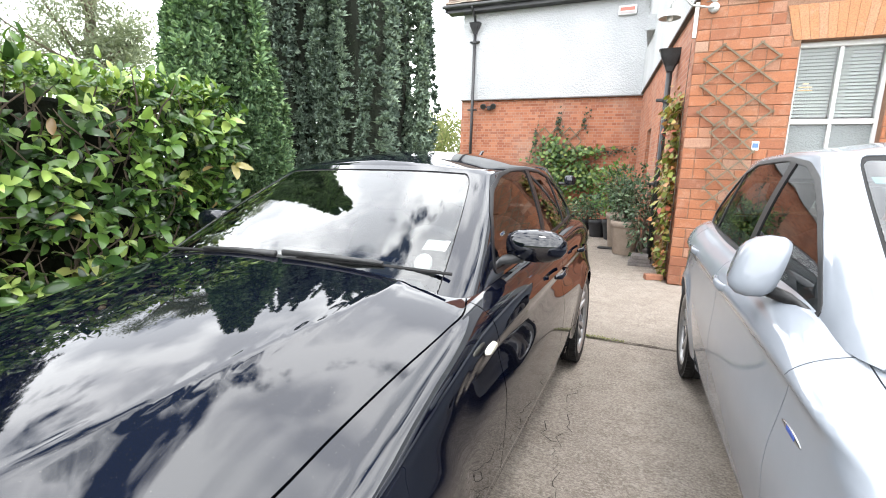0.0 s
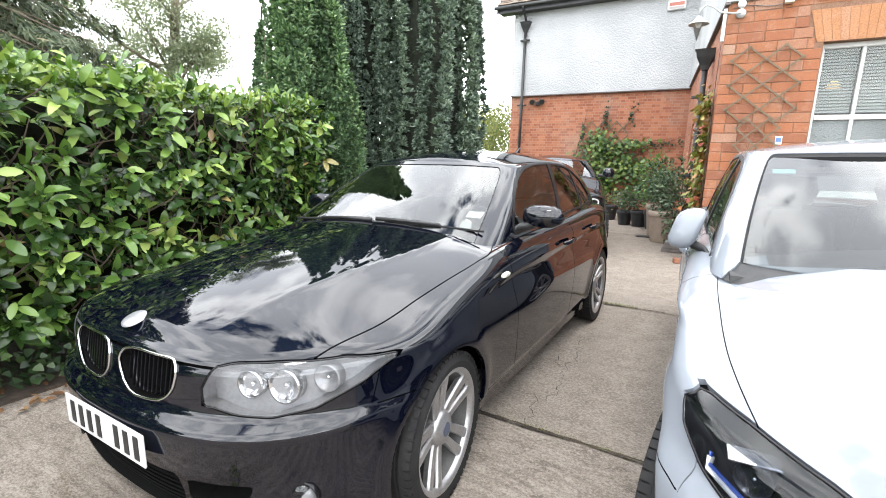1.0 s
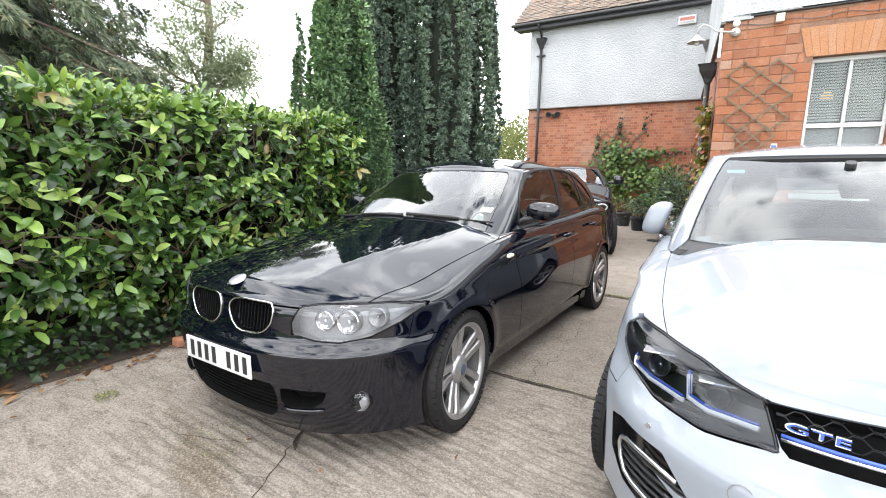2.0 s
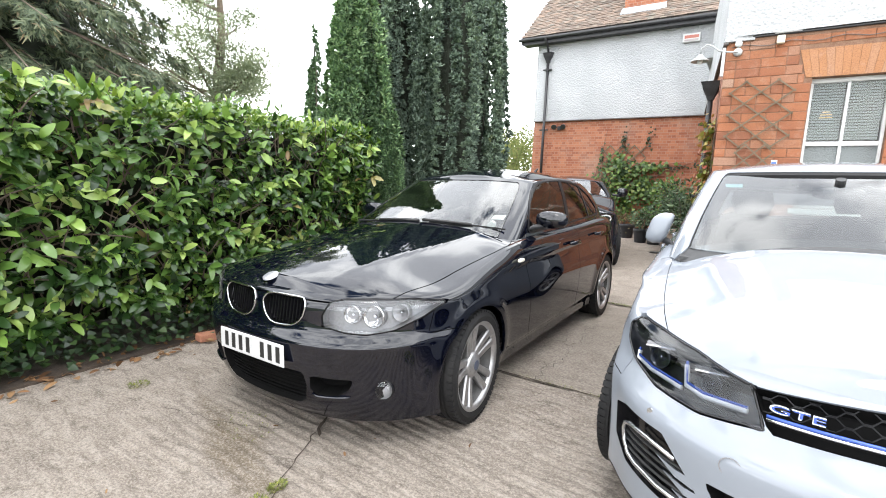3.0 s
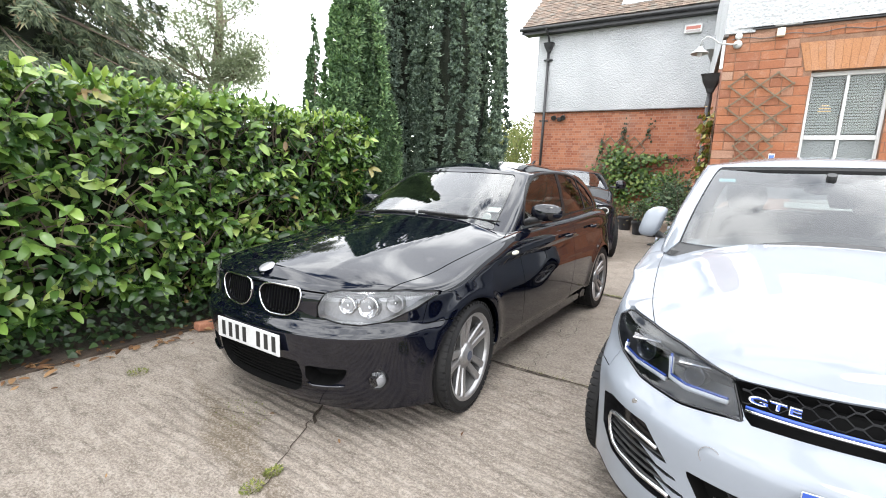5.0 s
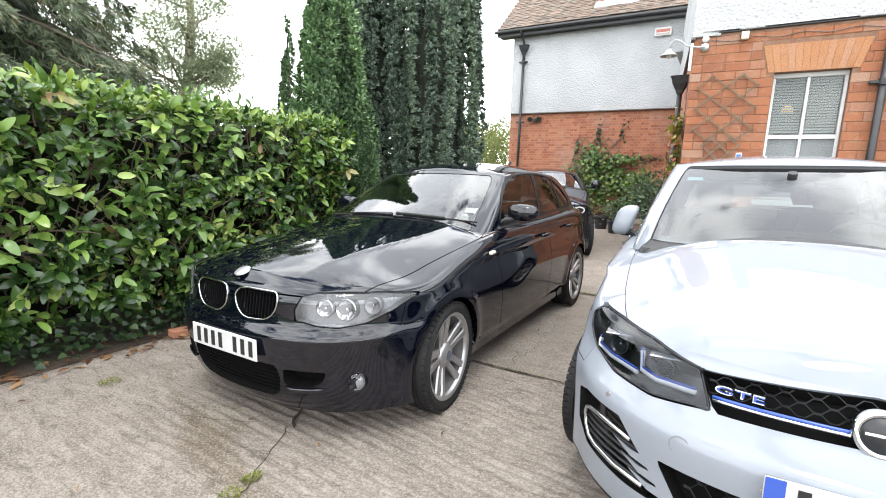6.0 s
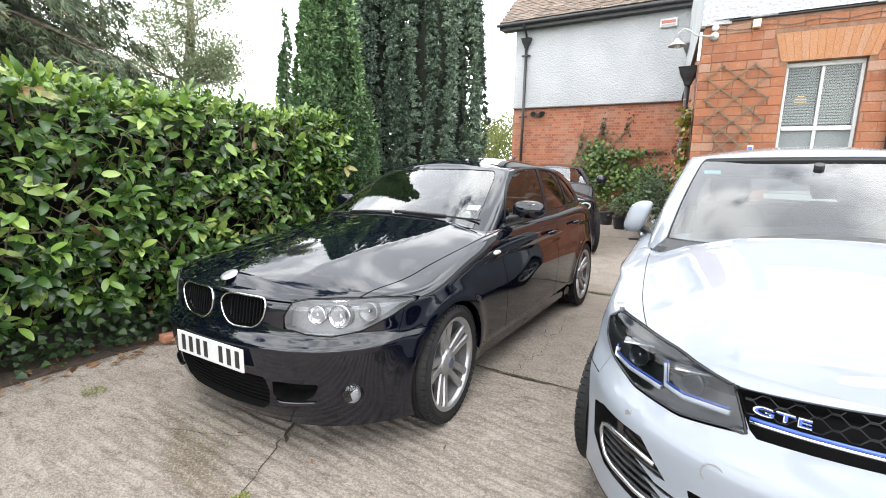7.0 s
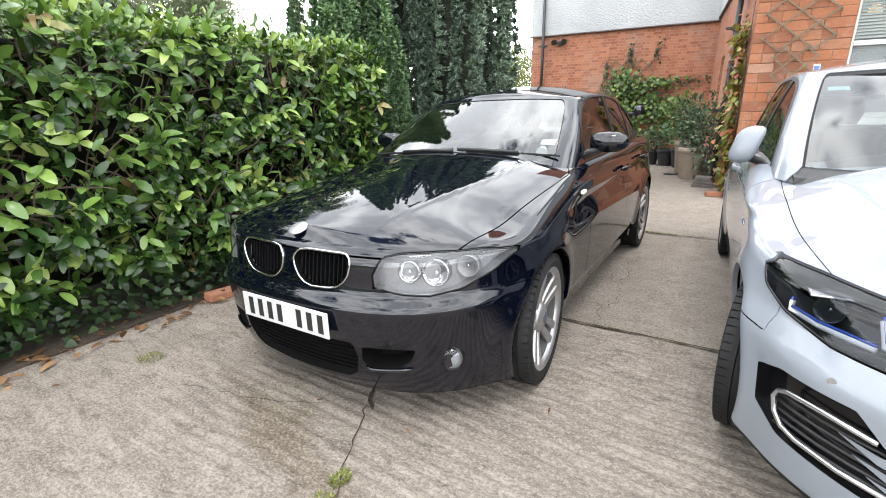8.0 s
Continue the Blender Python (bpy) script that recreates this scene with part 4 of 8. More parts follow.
def ridge(x, y):
    """Tamped ridges that run across the drive, wandering a little."""
    w = y + 0.10 * x + (0.03 * x * x if x < 0 else 0.0) + 0.05 * noise.noise(Vector((x * 0.7, y * 0.5, 3.1))) + 0.018 * noise.noise(Vector((x * 3.0, y * 2.0, 9.0)))
    a = 0.35 + 0.65 * noise.noise(Vector((x * 0.8, y * 0.9, 5.0))) + 0.45 * noise.noise(Vector((x * 6.0, y * 9.0, 2.0)))
    near = smooth(-1.7, -1.2, x) * smooth(0.9, 0.2, x) * smooth(-1.5, -1.1, y)
    return 0.0075 * (1 + 0.9 * near) * (0.3 + 0.7 * smooth(-1.7, -0.9, x)) * max(0.0, a) * math.sin(2 * math.pi * w / 0.066) + 0.004 * noise.noise(Vector((x * 1.7, y * 1.7, 0)))


def slab(x0, x1, y0, y1, step, amount, parent, name="slab"):
    nx, ny = max(2, int((x1 - x0) / (step * 3))), max(2, int((y1 - y0) / step))
    vs, fs = [], []
    for j in range(ny + 1):
        for i in range(nx + 1):
            x, y = x0 + (x1 - x0) * i / nx, y0 + (y1 - y0) * j / ny
            e = min(x - x0, x1 - x, y - y0, y1 - y)
            drop = -0.006 * (1 - smooth(0.0, 0.02, e)) if e < 0.02 else 0.0
            vs.append((x, y, SLOPE * x - 0.003 + amount * ridge(x, y) + drop))
    m = nx + 1
    for j in range(ny):
        for i in range(nx):
            fs.append((j * m + i, j * m + i + 1, (j + 1) * m + i + 1, (j + 1) * m + i))
    k = len(vs)
    rim = [i for i in range(nx)] + [nx + m * j for j in range(ny)] + [ny * m + nx - i for i in range(nx)] + [m * (ny - j) for j in range(ny)]
    for r in rim:
        vs.append((vs[r][0], vs[r][1], vs[r][2] - 0.1))
    for i in range(len(rim)):
        j = (i + 1) % len(rim)
        fs.append((rim[j], rim[i], k + i, k + j))
    me = bpy.data.meshes.new(name)
    me.from_pydata(vs, [], fs)
    me.materials.append(M_CONC if y1 < 0.69 else M_CONC_PLAIN)
    me.polygons.foreach_set("use_smooth", [True] * len(me.polygons))
    ob = new(name, me)
    ob.parent = parent
    return ob


drive = structure("driveway", box(-2.75, 6.0, -9.0, 5.6, -0.2, -0.085), M_SOIL, "worn tamped concrete driveway in large slabs")
slab(-2.62, 5.9, -2.6, 0.685, 0.014, 1.0, drive)
slab(-2.62, 5.9, -9.0, -2.61, 0.05, 0.6, drive)
slab(-2.62, -0.9, 0.70, 3.165, 0.05, 0.4, drive)
slab(-0.885, 5.9, 0.70, 3.165, 0.03, 0.35, drive)
slab(-2.62, 5.9, 3.18, 5.57, 0.05, 0.3, drive)
slab(-2.62, 0.655, 5.574, 8.2, 0.05, 0.3, drive)
slab(-4.9, 0.62, 8.215, 12.38, 0.08, 0.3, drive)


def crack(pts, w, parent, material=None, jag=0.02, seed=1):
    """A wandering shallow ribbon along points on the drive."""
    rr = random.Random(seed)
    bm, prev = bmesh.new(), None
    P = []
    for (xa, ya), (xb, yb) in zip(pts, pts[1:]):
        n = max(2, int(math.hypot(xb - xa, yb - ya) / 0.035))
        P += [(xa + (xb - xa) * i / n + rr.uniform(-jag, jag), ya + (yb - ya) * i / n + rr.uniform(-jag, jag)) for i in range(n)]
    for i, (x, y) in enumerate(P):
        a, b = P[max(i - 1, 0)], P[min(i + 1, len(P) - 1)]
        d = Vector((b[0] - a[0], b[1] - a[1], 0)).normalized()
        n = Vector((-d.y, d.x, 0)) * w * rr.uniform(0.4, 1.3) * (0.3 if i in (0, len(P) - 1) else 1)
        z = SLOPE * x + 0.0035
        cur = (bm.verts.new((x + n.x, y + n.y, z)), bm.verts.new((x - n.x, y - n.y, z)))
        if prev:
            bm.faces.new((prev[0], prev[1], cur[1], cur[0]))
        prev = cur
    return part("crack", bm, material or M_CRACK, parent)


crack([(-0.62, -0.62), (-0.55, -0.74), (-0.47, -0.91), (-0.36, -1.08), (-0.34, -1.3)], 0.0028, drive, M_SOIL, 0.008, 2)
crack([(-0.70, -0.45), (-0.60, -0.62), (-0.55, -0.66)], 0.009, drive, M_SOIL, 0.014, 3)
crack([(0.10, 0.68), (0.06, 0.9), (0.12, 1.15), (0.06, 1.4), (0.09, 1.7), (0.05, 2.0), (0.08, 2.3)], 0.002, drive, jag=0.03, seed=4)
crack([(0.06, 0.95), (0.0, 1.02), (-0.08, 1.0)], 0.0018, drive, seed=5)
crack([(0.07, 1.5), (0.0, 1.55), (-0.04, 1.75)], 0.0025, drive, jag=0.03, seed=6)
crack([(-1.55, -0.95), (-1.1, -0.85), (-0.75, -0.70)], 0.0015, drive, jag=0.01, seed=7)
crack([(-0.85, 0.693), (0.0, 0.692), (0.8, 0.693), (1.6, 0.692)], 0.008, drive, M_SOIL, 0.004, 8)
crack([(-0.15, 3.172), (0.2, 3.172), (0.6, 3.172)], 0.012, drive, M_SOIL, 0.004, 9)

# ---- plants ----
RNG = np.random.default_rng(5)


def leaf_mat(name, stops, rough=0.35, gloss=0.5, vein=0.0, per="Random Per Island"):
    """Leaf surface: tone by chance per leaf, light passing through it."""
    m = mat(name, stops[0][1], rough, 0.0, Specular_IOR_Level=gloss)
    if per == "object":
        src = node(m, "ShaderNodeObjectInfo").outputs["Random"]
    else:
        src = node(m, "ShaderNodeNewGeometry").outputs["Random Per Island"]
    col = ramp(m, src, *stops)
    if per == "both":                            # each plume keeps a tone of its own
        own = ramp(m, node(m, "ShaderNodeObjectInfo").outputs["Random"], (0.0, (0.7, 0.72, 0.75)), (1.0, (1.35, 1.33, 1.28)))
        col = blend(m, 1.0, col, own, "MULTIPLY")
    n = noise_tex(m, world_coords(m), 30, 4)
    col = blend(m, maths(m, "MULTIPLY", n, 0.35), col, blend(m, 1.0, col, (0.5, 0.55, 0.4), "MULTIPLY"))
    link(m, col, base(m).inputs["Base Color"])
    tl = node(m, "ShaderNodeBsdfTranslucent")
    link(m, blend(m, 1.0, col, (1.5, 1.7, 0.6), "MULTIPLY"), tl.inputs["Color"])
    mx = node(m, "ShaderNodeMixShader", Fac=0.09)
    out = m.node_tree.nodes["Material Output"]
    link(m, base(m).outputs[0], mx.inputs[1])
    link(m, tl.outputs[0], mx.inputs[2])
    link(m, mx.outputs[0], out.inputs["Surface"])
    return m


def scatter_mesh(name, tv, tf, pos, ax, up, scale, material, parent=None, squash=None):
    """Many copies of a small template in one mesh. ax: the template's y; up: its z."""
    n = len(pos)
    ax = ax / np.linalg.norm(ax, axis=1)[:, None]
    side = np.cross(ax, up)
    side /= np.maximum(np.linalg.norm(side, axis=1), 1e-6)[:, None]
    nor = np.cross(side, ax)
    tv = np.array(tv, float)
    k = len(tv)
    sc = np.asarray(scale)[:, None, None]
    V = (tv[None, :, 0:1] * side[:, None, :] + tv[None, :, 1:2] * ax[:, None, :] + tv[None, :, 2:3] * nor[:, None, :]) * sc + pos[:, None, :]
    V = V.reshape(-1, 3)
    me = bpy.data.meshes.new(name)
    sizes = np.array([len(f) for f in tf])
    flat = np.concatenate([np.array(f) for f in tf])
    loops = (flat[None, :] + (np.arange(n) * k)[:, None]).reshape(-1)
    tot = np.tile(sizes, n)
    start = np.concatenate([[0], np.cumsum(tot)[:-1]])
    me.vertices.add(len(V))
    me.vertices.foreach_set("co", V.reshape(-1))
    me.loops.add(len(loops))
    me.loops.foreach_set("vertex_index", loops.astype(np.int32))
    me.polygons.add(len(tot))
    me.polygons.foreach_set("loop_start", start.astype(np.int32))
    me.polygons.foreach_set("loop_total", tot.astype(np.int32))
    me.polygons.foreach_set("use_smooth", np.ones(len(tot), bool))
    me.update(calc_edges=True)
    me.validate()
    me.materials.append(material)
    ob = new(name, me)
    ob.parent = parent
    return ob


def leaf_template(w=0.38, curl=0.12, fold=0.10):
    """A leaf one unit long along y: midrib and two edges."""
    st = ((0.0, 0.03), (0.16, 0.66), (0.42, 1.0), (0.74, 0.86), (0.93, 0.4), (1.0, 0.04))
    v, f = [], []
    for t, k in st:
        z = -curl * (t - 0.3) ** 2 * 2
        hw = w / 2 * k
        v += [(-hw, t, z + fold * k * 0.5), (0, t, z), (hw, t, z + fold * k * 0.5)]
    for i in range(len(st) - 1):
        a = i * 3
        f += [(a, a + 1, a + 4, a + 3), (a + 1, a + 2, a + 5, a + 4)]
    return v, f


LEAF = leaf_template()
LEAF_SMALL = ([(-0.3, 0.35, 0.04), (0, 0, 0), (0.3, 0.35, 0.04), (0, 1, -0.08), (0, 0.4, -0.02)], [(1, 2, 4), (1, 4, 0), (0, 4, 3), (4, 2, 3)])
NEEDLE = ([(-0.10, 0.3, 0.0), (0, 0, 0), (0.10, 0.3, 0.0), (0.0, 1.0, 0.05)], [(1, 2, 3, 0)])
IVY = ([(0, 0, 0), (-0.5, 0.1, 0.04), (-0.35, 0.55, 0.02), (0, 1.0, -0.06), (0.35, 0.55, 0.02), (0.5, 0.1, 0.04), (0, 0.4, -0.02)], [(0, 6, 2, 1), (6, 3, 2), (6, 4, 3), (0, 5, 4, 6)])


def unit(v):
    return v / np.maximum(np.linalg.norm(v, axis=1), 1e-6)[:, None]


M_LAUREL = leaf_mat("laurel_leaf", ((0.0, (0.010, 0.024, 0.007)), (0.3, (0.026, 0.06, 0.015)), (0.6, (0.07, 0.135, 0.028)), (0.86, (0.15, 0.25, 0.05)), (0.97, (0.28, 0.37, 0.10)), (1.0, (0.24, 0.15, 0.07))), 0.27, 0.42)
M_LAUREL_ONE = leaf_mat("laurel_leaf_single", ((0.0, (0.025, 0.06, 0.015)), (0.5, (0.075, 0.145, 0.03)), (0.85, (0.16, 0.255, 0.055)), (1.0, (0.27, 0.35, 0.10))), 0.28, 0.5, per="object")
M_LAUREL_TOP = leaf_mat("laurel_new_growth", ((0.0, (0.035, 0.08, 0.015)), (0.5, (0.095, 0.175, 0.028)), (1.0, (0.24, 0.32, 0.06))), 0.27, 0.5)
M_TWIG = grained("twig_bark", (0.045, 0.032, 0.022), (0.12, 0.09, 0.065), 30, 0.9, 0.4, 0.002)
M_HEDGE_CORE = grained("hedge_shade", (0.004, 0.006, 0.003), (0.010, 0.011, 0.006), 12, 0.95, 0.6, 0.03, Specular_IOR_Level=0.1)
M_DEAD = leaf_mat("dead_leaf", ((0.0, (0.10, 0.05, 0.025)), (0.5, (0.19, 0.10, 0.05)), (1.0, (0.28, 0.17, 0.09))), 0.8, 0.2)

HX, HY0, HY1, HZ = -2.55, -5.0, 1.84, 1.84        # hedge face, ends, top


def face_x(y, z):
    """The hedge's uneven face."""
    out = 0.13 * noise.noise(Vector((0.0, y * 1.1, z * 1.3))) + 0.07 * noise.noise(Vector((4.0, y * 2.7, z * 2.9)))
    tuck = 0.16 * max(0.0, (0.45 - z) / 0.45) ** 1.5 + 0.25 * max(0.0, (z - 1.65) / 0.3) ** 2
    return HX + out - tuck


def top_z(x, y):
    return HZ + 0.05 * noise.noise(Vector((x * 1.5, y * 1.2, 7.0)))


def build_hedge():
    h = thing("laurel_hedge", pose(0, 0, 0), label="clipped cherry-laurel hedge with glossy green leaves beside the drive", category="hedge")
    # near-black block that stands in for the shade between the leaves
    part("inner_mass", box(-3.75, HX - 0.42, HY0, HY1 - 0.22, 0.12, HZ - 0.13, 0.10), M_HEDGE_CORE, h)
    # face: shoots, each with a whorl of leaves, denser here and thinner there
    n = 2500
    y = RNG.uniform(HY0, HY1 + 0.05, n)
    z = RNG.uniform(0.10, HZ, n)
    gap = np.array([noise.noise(Vector((8.0, a * 2.3, b * 2.6))) + 0.6 * noise.noise(Vector((2.0, a * 6.0, b * 6.0))) for a, b in zip(y, z)])
    keep = RNG.random(n) < np.clip(0.86 - 1.9 * np.clip(gap + 0.03, 0, 1) - 0.5 * np.clip(0.35 - z, 0, 1), 0.06, 1)
    y, z = y[keep], z[keep]
    n = len(y)
    x = np.array([face_x(a, b) for a, b in zip(y, z)]) - RNG.random(n) ** 1.4 * 0.36
    d = unit(np.stack([RNG.normal(0.8, 0.3, n), RNG.normal(0, 0.45, n), RNG.normal(0.45, 0.35, n)], 1))
    k = 8
    turn = RNG.uniform(0, 2 * math.pi, n)[:, None] + np.arange(k)[None, :] * 2.4
    along = (np.arange(k) / k)[None, :] * RNG.uniform(0.08, 0.17, n)[:, None]
    e1 = unit(np.cross(d, np.array([0.1, 0.2, 1.0])))
    e2 = np.cross(d, e1)
    splay = np.linspace(1.25, 0.5, k)[None, :] * RNG.uniform(0.75, 1.15, (n, k))
    rad = np.cos(turn)[..., None] * e1[:, None, :] + np.sin(turn)[..., None] * e2[:, None, :]
    ax = np.cos(splay)[..., None] * d[:, None, :] + np.sin(splay)[..., None] * rad + np.array([0.10, 0, -0.22])
    P = np.stack([x, y, z], 1)[:, None, :] + d[:, None, :] * along[..., None]
    up = d[:, None, :] * 0.8 - rad * 0.35 + np.array([0.25, 0, 0.55])
    P, ax, up = P.reshape(-1, 3), unit(ax.reshape(-1, 3)), unit(up.reshape(-1, 3))
    ok = RNG.random(len(P)) < 0.88
    P, ax, up = P[ok], ax[ok], up[ok]
    up = unit(up + RNG.normal(0, 0.28, up.shape))
    for i, shape in enumerate(((0.44, 0.30, 0.05), (0.47, 0.06, 0.20), (0.40, 0.48, 0.13))):
        o = scatter_mesh("face_leaves", *leaf_template(*shape), P[i::3], ax[i::3], up[i::3], RNG.uniform(0.06, 0.145, len(P[i::3])), M_LAUREL, h)
        tagged(o, kind="stuff", label="dense glossy laurel leaves")
    # sparser leaves deep inside
    n = 900
    y = RNG.uniform(HY0, HY1, n)
    z = RNG.uniform(0.1, HZ - 0.1, n)
    P = np.stack([np.array([face_x(a, b) for a, b in zip(y, z)]) - RNG.uniform(0.28, 0.52, n), y, z], 1)
    ax = unit(np.stack([RNG.normal(0.5, 0.4, n), RNG.normal(0, 0.7, n), RNG.normal(0, 0.6, n)], 1))
    up = unit(np.stack([RNG.normal(0.5, 0.4, n), RNG.normal(0, 0.4, n), RNG.normal(0.7, 0.35, n)], 1))
    tagged(scatter_mesh("inner_leaves", *LEAF_SMALL, P, ax, up, RNG.uniform(0.07, 0.12, n), M_LAUREL, h), kind="stuff")
    # end
    n = 1800
    x = RNG.uniform(-3.7, HX + 0.05, n)
    z = RNG.uniform(0.1, HZ, n)
    P = np.stack([x, HY1 + RNG.normal(0, 0.10, n) - 0.12 * RNG.random(n), z], 1)
    ax = unit(np.stack([RNG.normal(0, 0.7, n), RNG.normal(0.7, 0.4, n), RNG.normal(0.1, 0.5, n)], 1))
    up = unit(np.stack([RNG.normal(0, 0.4, n), RNG.normal(0.5, 0.4, n), RNG.normal(0.75, 0.3, n)], 1))
    tagged(scatter_mesh("end_leaves", *LEAF, P, ax, up, RNG.uniform(0.075, 0.125, n), M_LAUREL, h), kind="stuff")
    # top, with new growth
    n = 9000
    x = HX - 1.3 * RNG.random(n) ** 1.15 + 0.02
    y = RNG.uniform(HY0, HY1, n)
    z = np.array([top_z(a, b) for a, b in zip(x, y)]) - 0.12 * RNG.random(n) + 0.11 * RNG.random(n) ** 4
    P = np.stack([x, y, z], 1)
    ax = unit(np.stack([RNG.normal(0.25, 0.6, n), RNG.normal(0, 0.6, n), RNG.normal(0.55, 0.4, n)], 1))
    up = unit(np.stack([RNG.normal(0.6, 0.4, n), RNG.normal(0, 0.4, n), RNG.normal(0.6, 0.35, n)], 1))
    tagged(scatter_mesh("top_leaves", *leaf_template(0.42, 0.22, 0.16), P, ax, up, RNG.uniform(0.055, 0.10, n), M_LAUREL_TOP, h), kind="stuff", label="bright new laurel growth")
    # back
    n = 3000
    y = RNG.uniform(HY0, HY1, n)
    P = np.stack([-3.78 + RNG.normal(0, 0.07, n), y, RNG.uniform(0.1, HZ, n)], 1)
    ax = unit(np.stack([RNG.normal(-0.7, 0.3, n), RNG.normal(0, 0.6, n), RNG.normal(0, 0.5, n)], 1))
    up = unit(np.stack([RNG.normal(-0.5, 0.3, n), RNG.normal(0, 0.3, n), np.full(n, 0.8)], 1))
    tagged(scatter_mesh("back_leaves", *LEAF_SMALL, P, ax, up, RNG.uniform(0.11, 0.17, n), M_LAUREL, h), kind="stuff")
    # twigs
    rr = random.Random(3)
    bm = bmesh.new()
    for k in range(620):
        y, z = rr.uniform(-2.6, HY1), rr.uniform(0.1, 1.6)
        x = face_x(y, z) - rr.uniform(0.06, 0.42)
        p, d = Vector((x, y, z)), Vector((rr.uniform(-0.1, 0.5), rr.uniform(-0.8, 0.8), rr.uniform(0.1, 1.0))).normalized()
        pts = [p]
        for i in range(4):
            d = (d + Vector((rr.uniform(-0.3, 0.35), rr.uniform(-0.4, 0.4), rr.uniform(-0.2, 0.3)))).normalized()
            pts.append(pts[-1] + d * 0.09)
        tube(pts, [0.007, 0.006, 0.005, 0.004, 0.002], 5, bm)
    tagged(part("twig_mass", bm, M_TWIG, h), kind="stuff", label="bare brown twigs")
    # leaves that can be picked apart, nearest the parked car
    me = []
    for w in (0.41, 0.46):
        t = leaf_template(w, 0.16, 0.12)
        m = bpy.data.meshes.new("leaf")
        m.from_pydata(t[0], [], t[1])
        m.polygons.foreach_set("use_smooth", [True] * len(m.polygons))
        m.materials.append(M_LAUREL_ONE)
        me.append(m)
    for k in range(290):
        y, z = rr.uniform(-1.6, 0.9), rr.uniform(0.25, 1.8)
        x = face_x(y, z) + rr.uniform(-0.02, 0.06)
        o = new("leaf", me[k % 2])
        o.parent = h
        ax = Vector((rr.gauss(0.7, 0.3), rr.gauss(0, 0.7), rr.gauss(0.0, 0.5))).normalized()
        up = Vector((rr.gauss(0.55, 0.3), rr.gauss(0, 0.3), rr.gauss(0.8, 0.3)))
        sd = ax.cross(up).normalized()
        nn = sd.cross(ax)
        s = rr.uniform(0.085, 0.14)
        o.matrix_basis = Matrix.Translation((x, y, z)) @ Matrix((sd, ax, nn)).transposed().to_4x4() @ Matrix.Scale(s, 4)
    # ivy and shade plants at the foot
    n = 1500
    y = RNG.uniform(-3.5, HY1, n)
    P = np.stack([HX - 0.02 + RNG.normal(0, 0.09, n) - 0.05, y, 0.02 + 0.22 * RNG.random(n) ** 1.5], 1)
    ax = unit(np.stack([RNG.normal(0.6, 0.4, n), RNG.normal(0, 0.6, n), RNG.normal(-0.1, 0.4, n)], 1))
    up = unit(np.stack([RNG.normal(0.5, 0.3, n), RNG.normal(0, 0.3, n), np.full(n, 0.8)], 1))
    tagged(scatter_mesh("foot_ivy", *IVY, P, ax, up, RNG.uniform(0.035, 0.06, n), M_IVY_DARK, h), kind="stuff")
    return h


M_IVY_DARK = leaf_mat("dark_ivy", ((0.0, (0.007, 0.017, 0.006)), (0.6, (0.016, 0.036, 0.010)), (1.0, (0.04, 0.07, 0.02))), 0.45, 0.4)
M_YEW = leaf_mat("yew_spray", ((0.0, (0.05, 0.072, 0.06)), (0.4, (0.12, 0.165, 0.13)), (0.8, (0.21, 0.275, 0.215)), (1.0, (0.29, 0.36, 0.28))), 0.6, 0.25, per="both")
M_CYPRESS = leaf_mat("cypress_spray", ((0.0, (0.025, 0.05, 0.026)), (0.4, (0.075, 0.135, 0.066)), (0.8, (0.155, 0.245, 0.12)), (1.0, (0.25, 0.34, 0.18))), 0.55, 0.3, per="both")
M_SPRUCE = leaf_mat("spruce_needles", ((0.0, (0.03, 0.046, 0.026)), (0.6, (0.085, 0.112, 0.062)), (0.93, (0.17, 0.19, 0.11)), (1.0, (0.22, 0.16, 0.095))), 0.6, 0.25)
# pale and greyish for the far pine and bushes, haze mixed into the colour
M_PINE = leaf_mat("hazy_needles", ((0.0, (0.20, 0.23, 0.17)), (0.6, (0.28, 0.31, 0.22)), (1.0, (0.36, 0.37, 0.27))), 0.6, 0.3)
M_WILLOW = leaf_mat("willow_leaf", ((0.0, (0.10, 0.13, 0.035)), (0.6, (0.17, 0.19, 0.06)), (1.0, (0.25, 0.24, 0.09))), 0.6, 0.3)
M_BARK = grained("bark", (0.09, 0.068, 0.05), (0.20, 0.155, 0.12), 9, 0.95, 0.7, 0.02)
# near-black for tree cores, the shade among the foliage put into the colour
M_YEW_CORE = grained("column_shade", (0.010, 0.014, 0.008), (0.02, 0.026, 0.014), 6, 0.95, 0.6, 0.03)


def tuft_template(seed, n=17):
    """A tuft of narrow sprays that spring from one point, out along y and up along z."""
    g = random.Random(seed)
    V, F = [], []
    for k in range(n):
        a, e = g.uniform(-1.5, 1.5), g.uniform(-0.7, 1.25)
        d = Vector((math.sin(a) * math.cos(e), math.cos(a) * math.cos(e), math.sin(e) + 0.25)).normalized()
        sd = d.cross(Vector((g.uniform(-1, 1), g.uniform(-1, 1), g.uniform(-1, 1)))).normalized() * g.uniform(0.09, 0.15)
        L, o = g.uniform(0.4, 0.8), len(V)
        mid = d * L * 0.55 + Vector((0, 0, 0.06))
        V += [(0, 0, 0), tuple(mid - sd), tuple(d * L), tuple(mid + sd)]
        F += [(o, o + 2, o + 1), (o, o + 3, o + 2)]
    return V, F


TUFTS = [tuft_template(k) for k in range(3)]


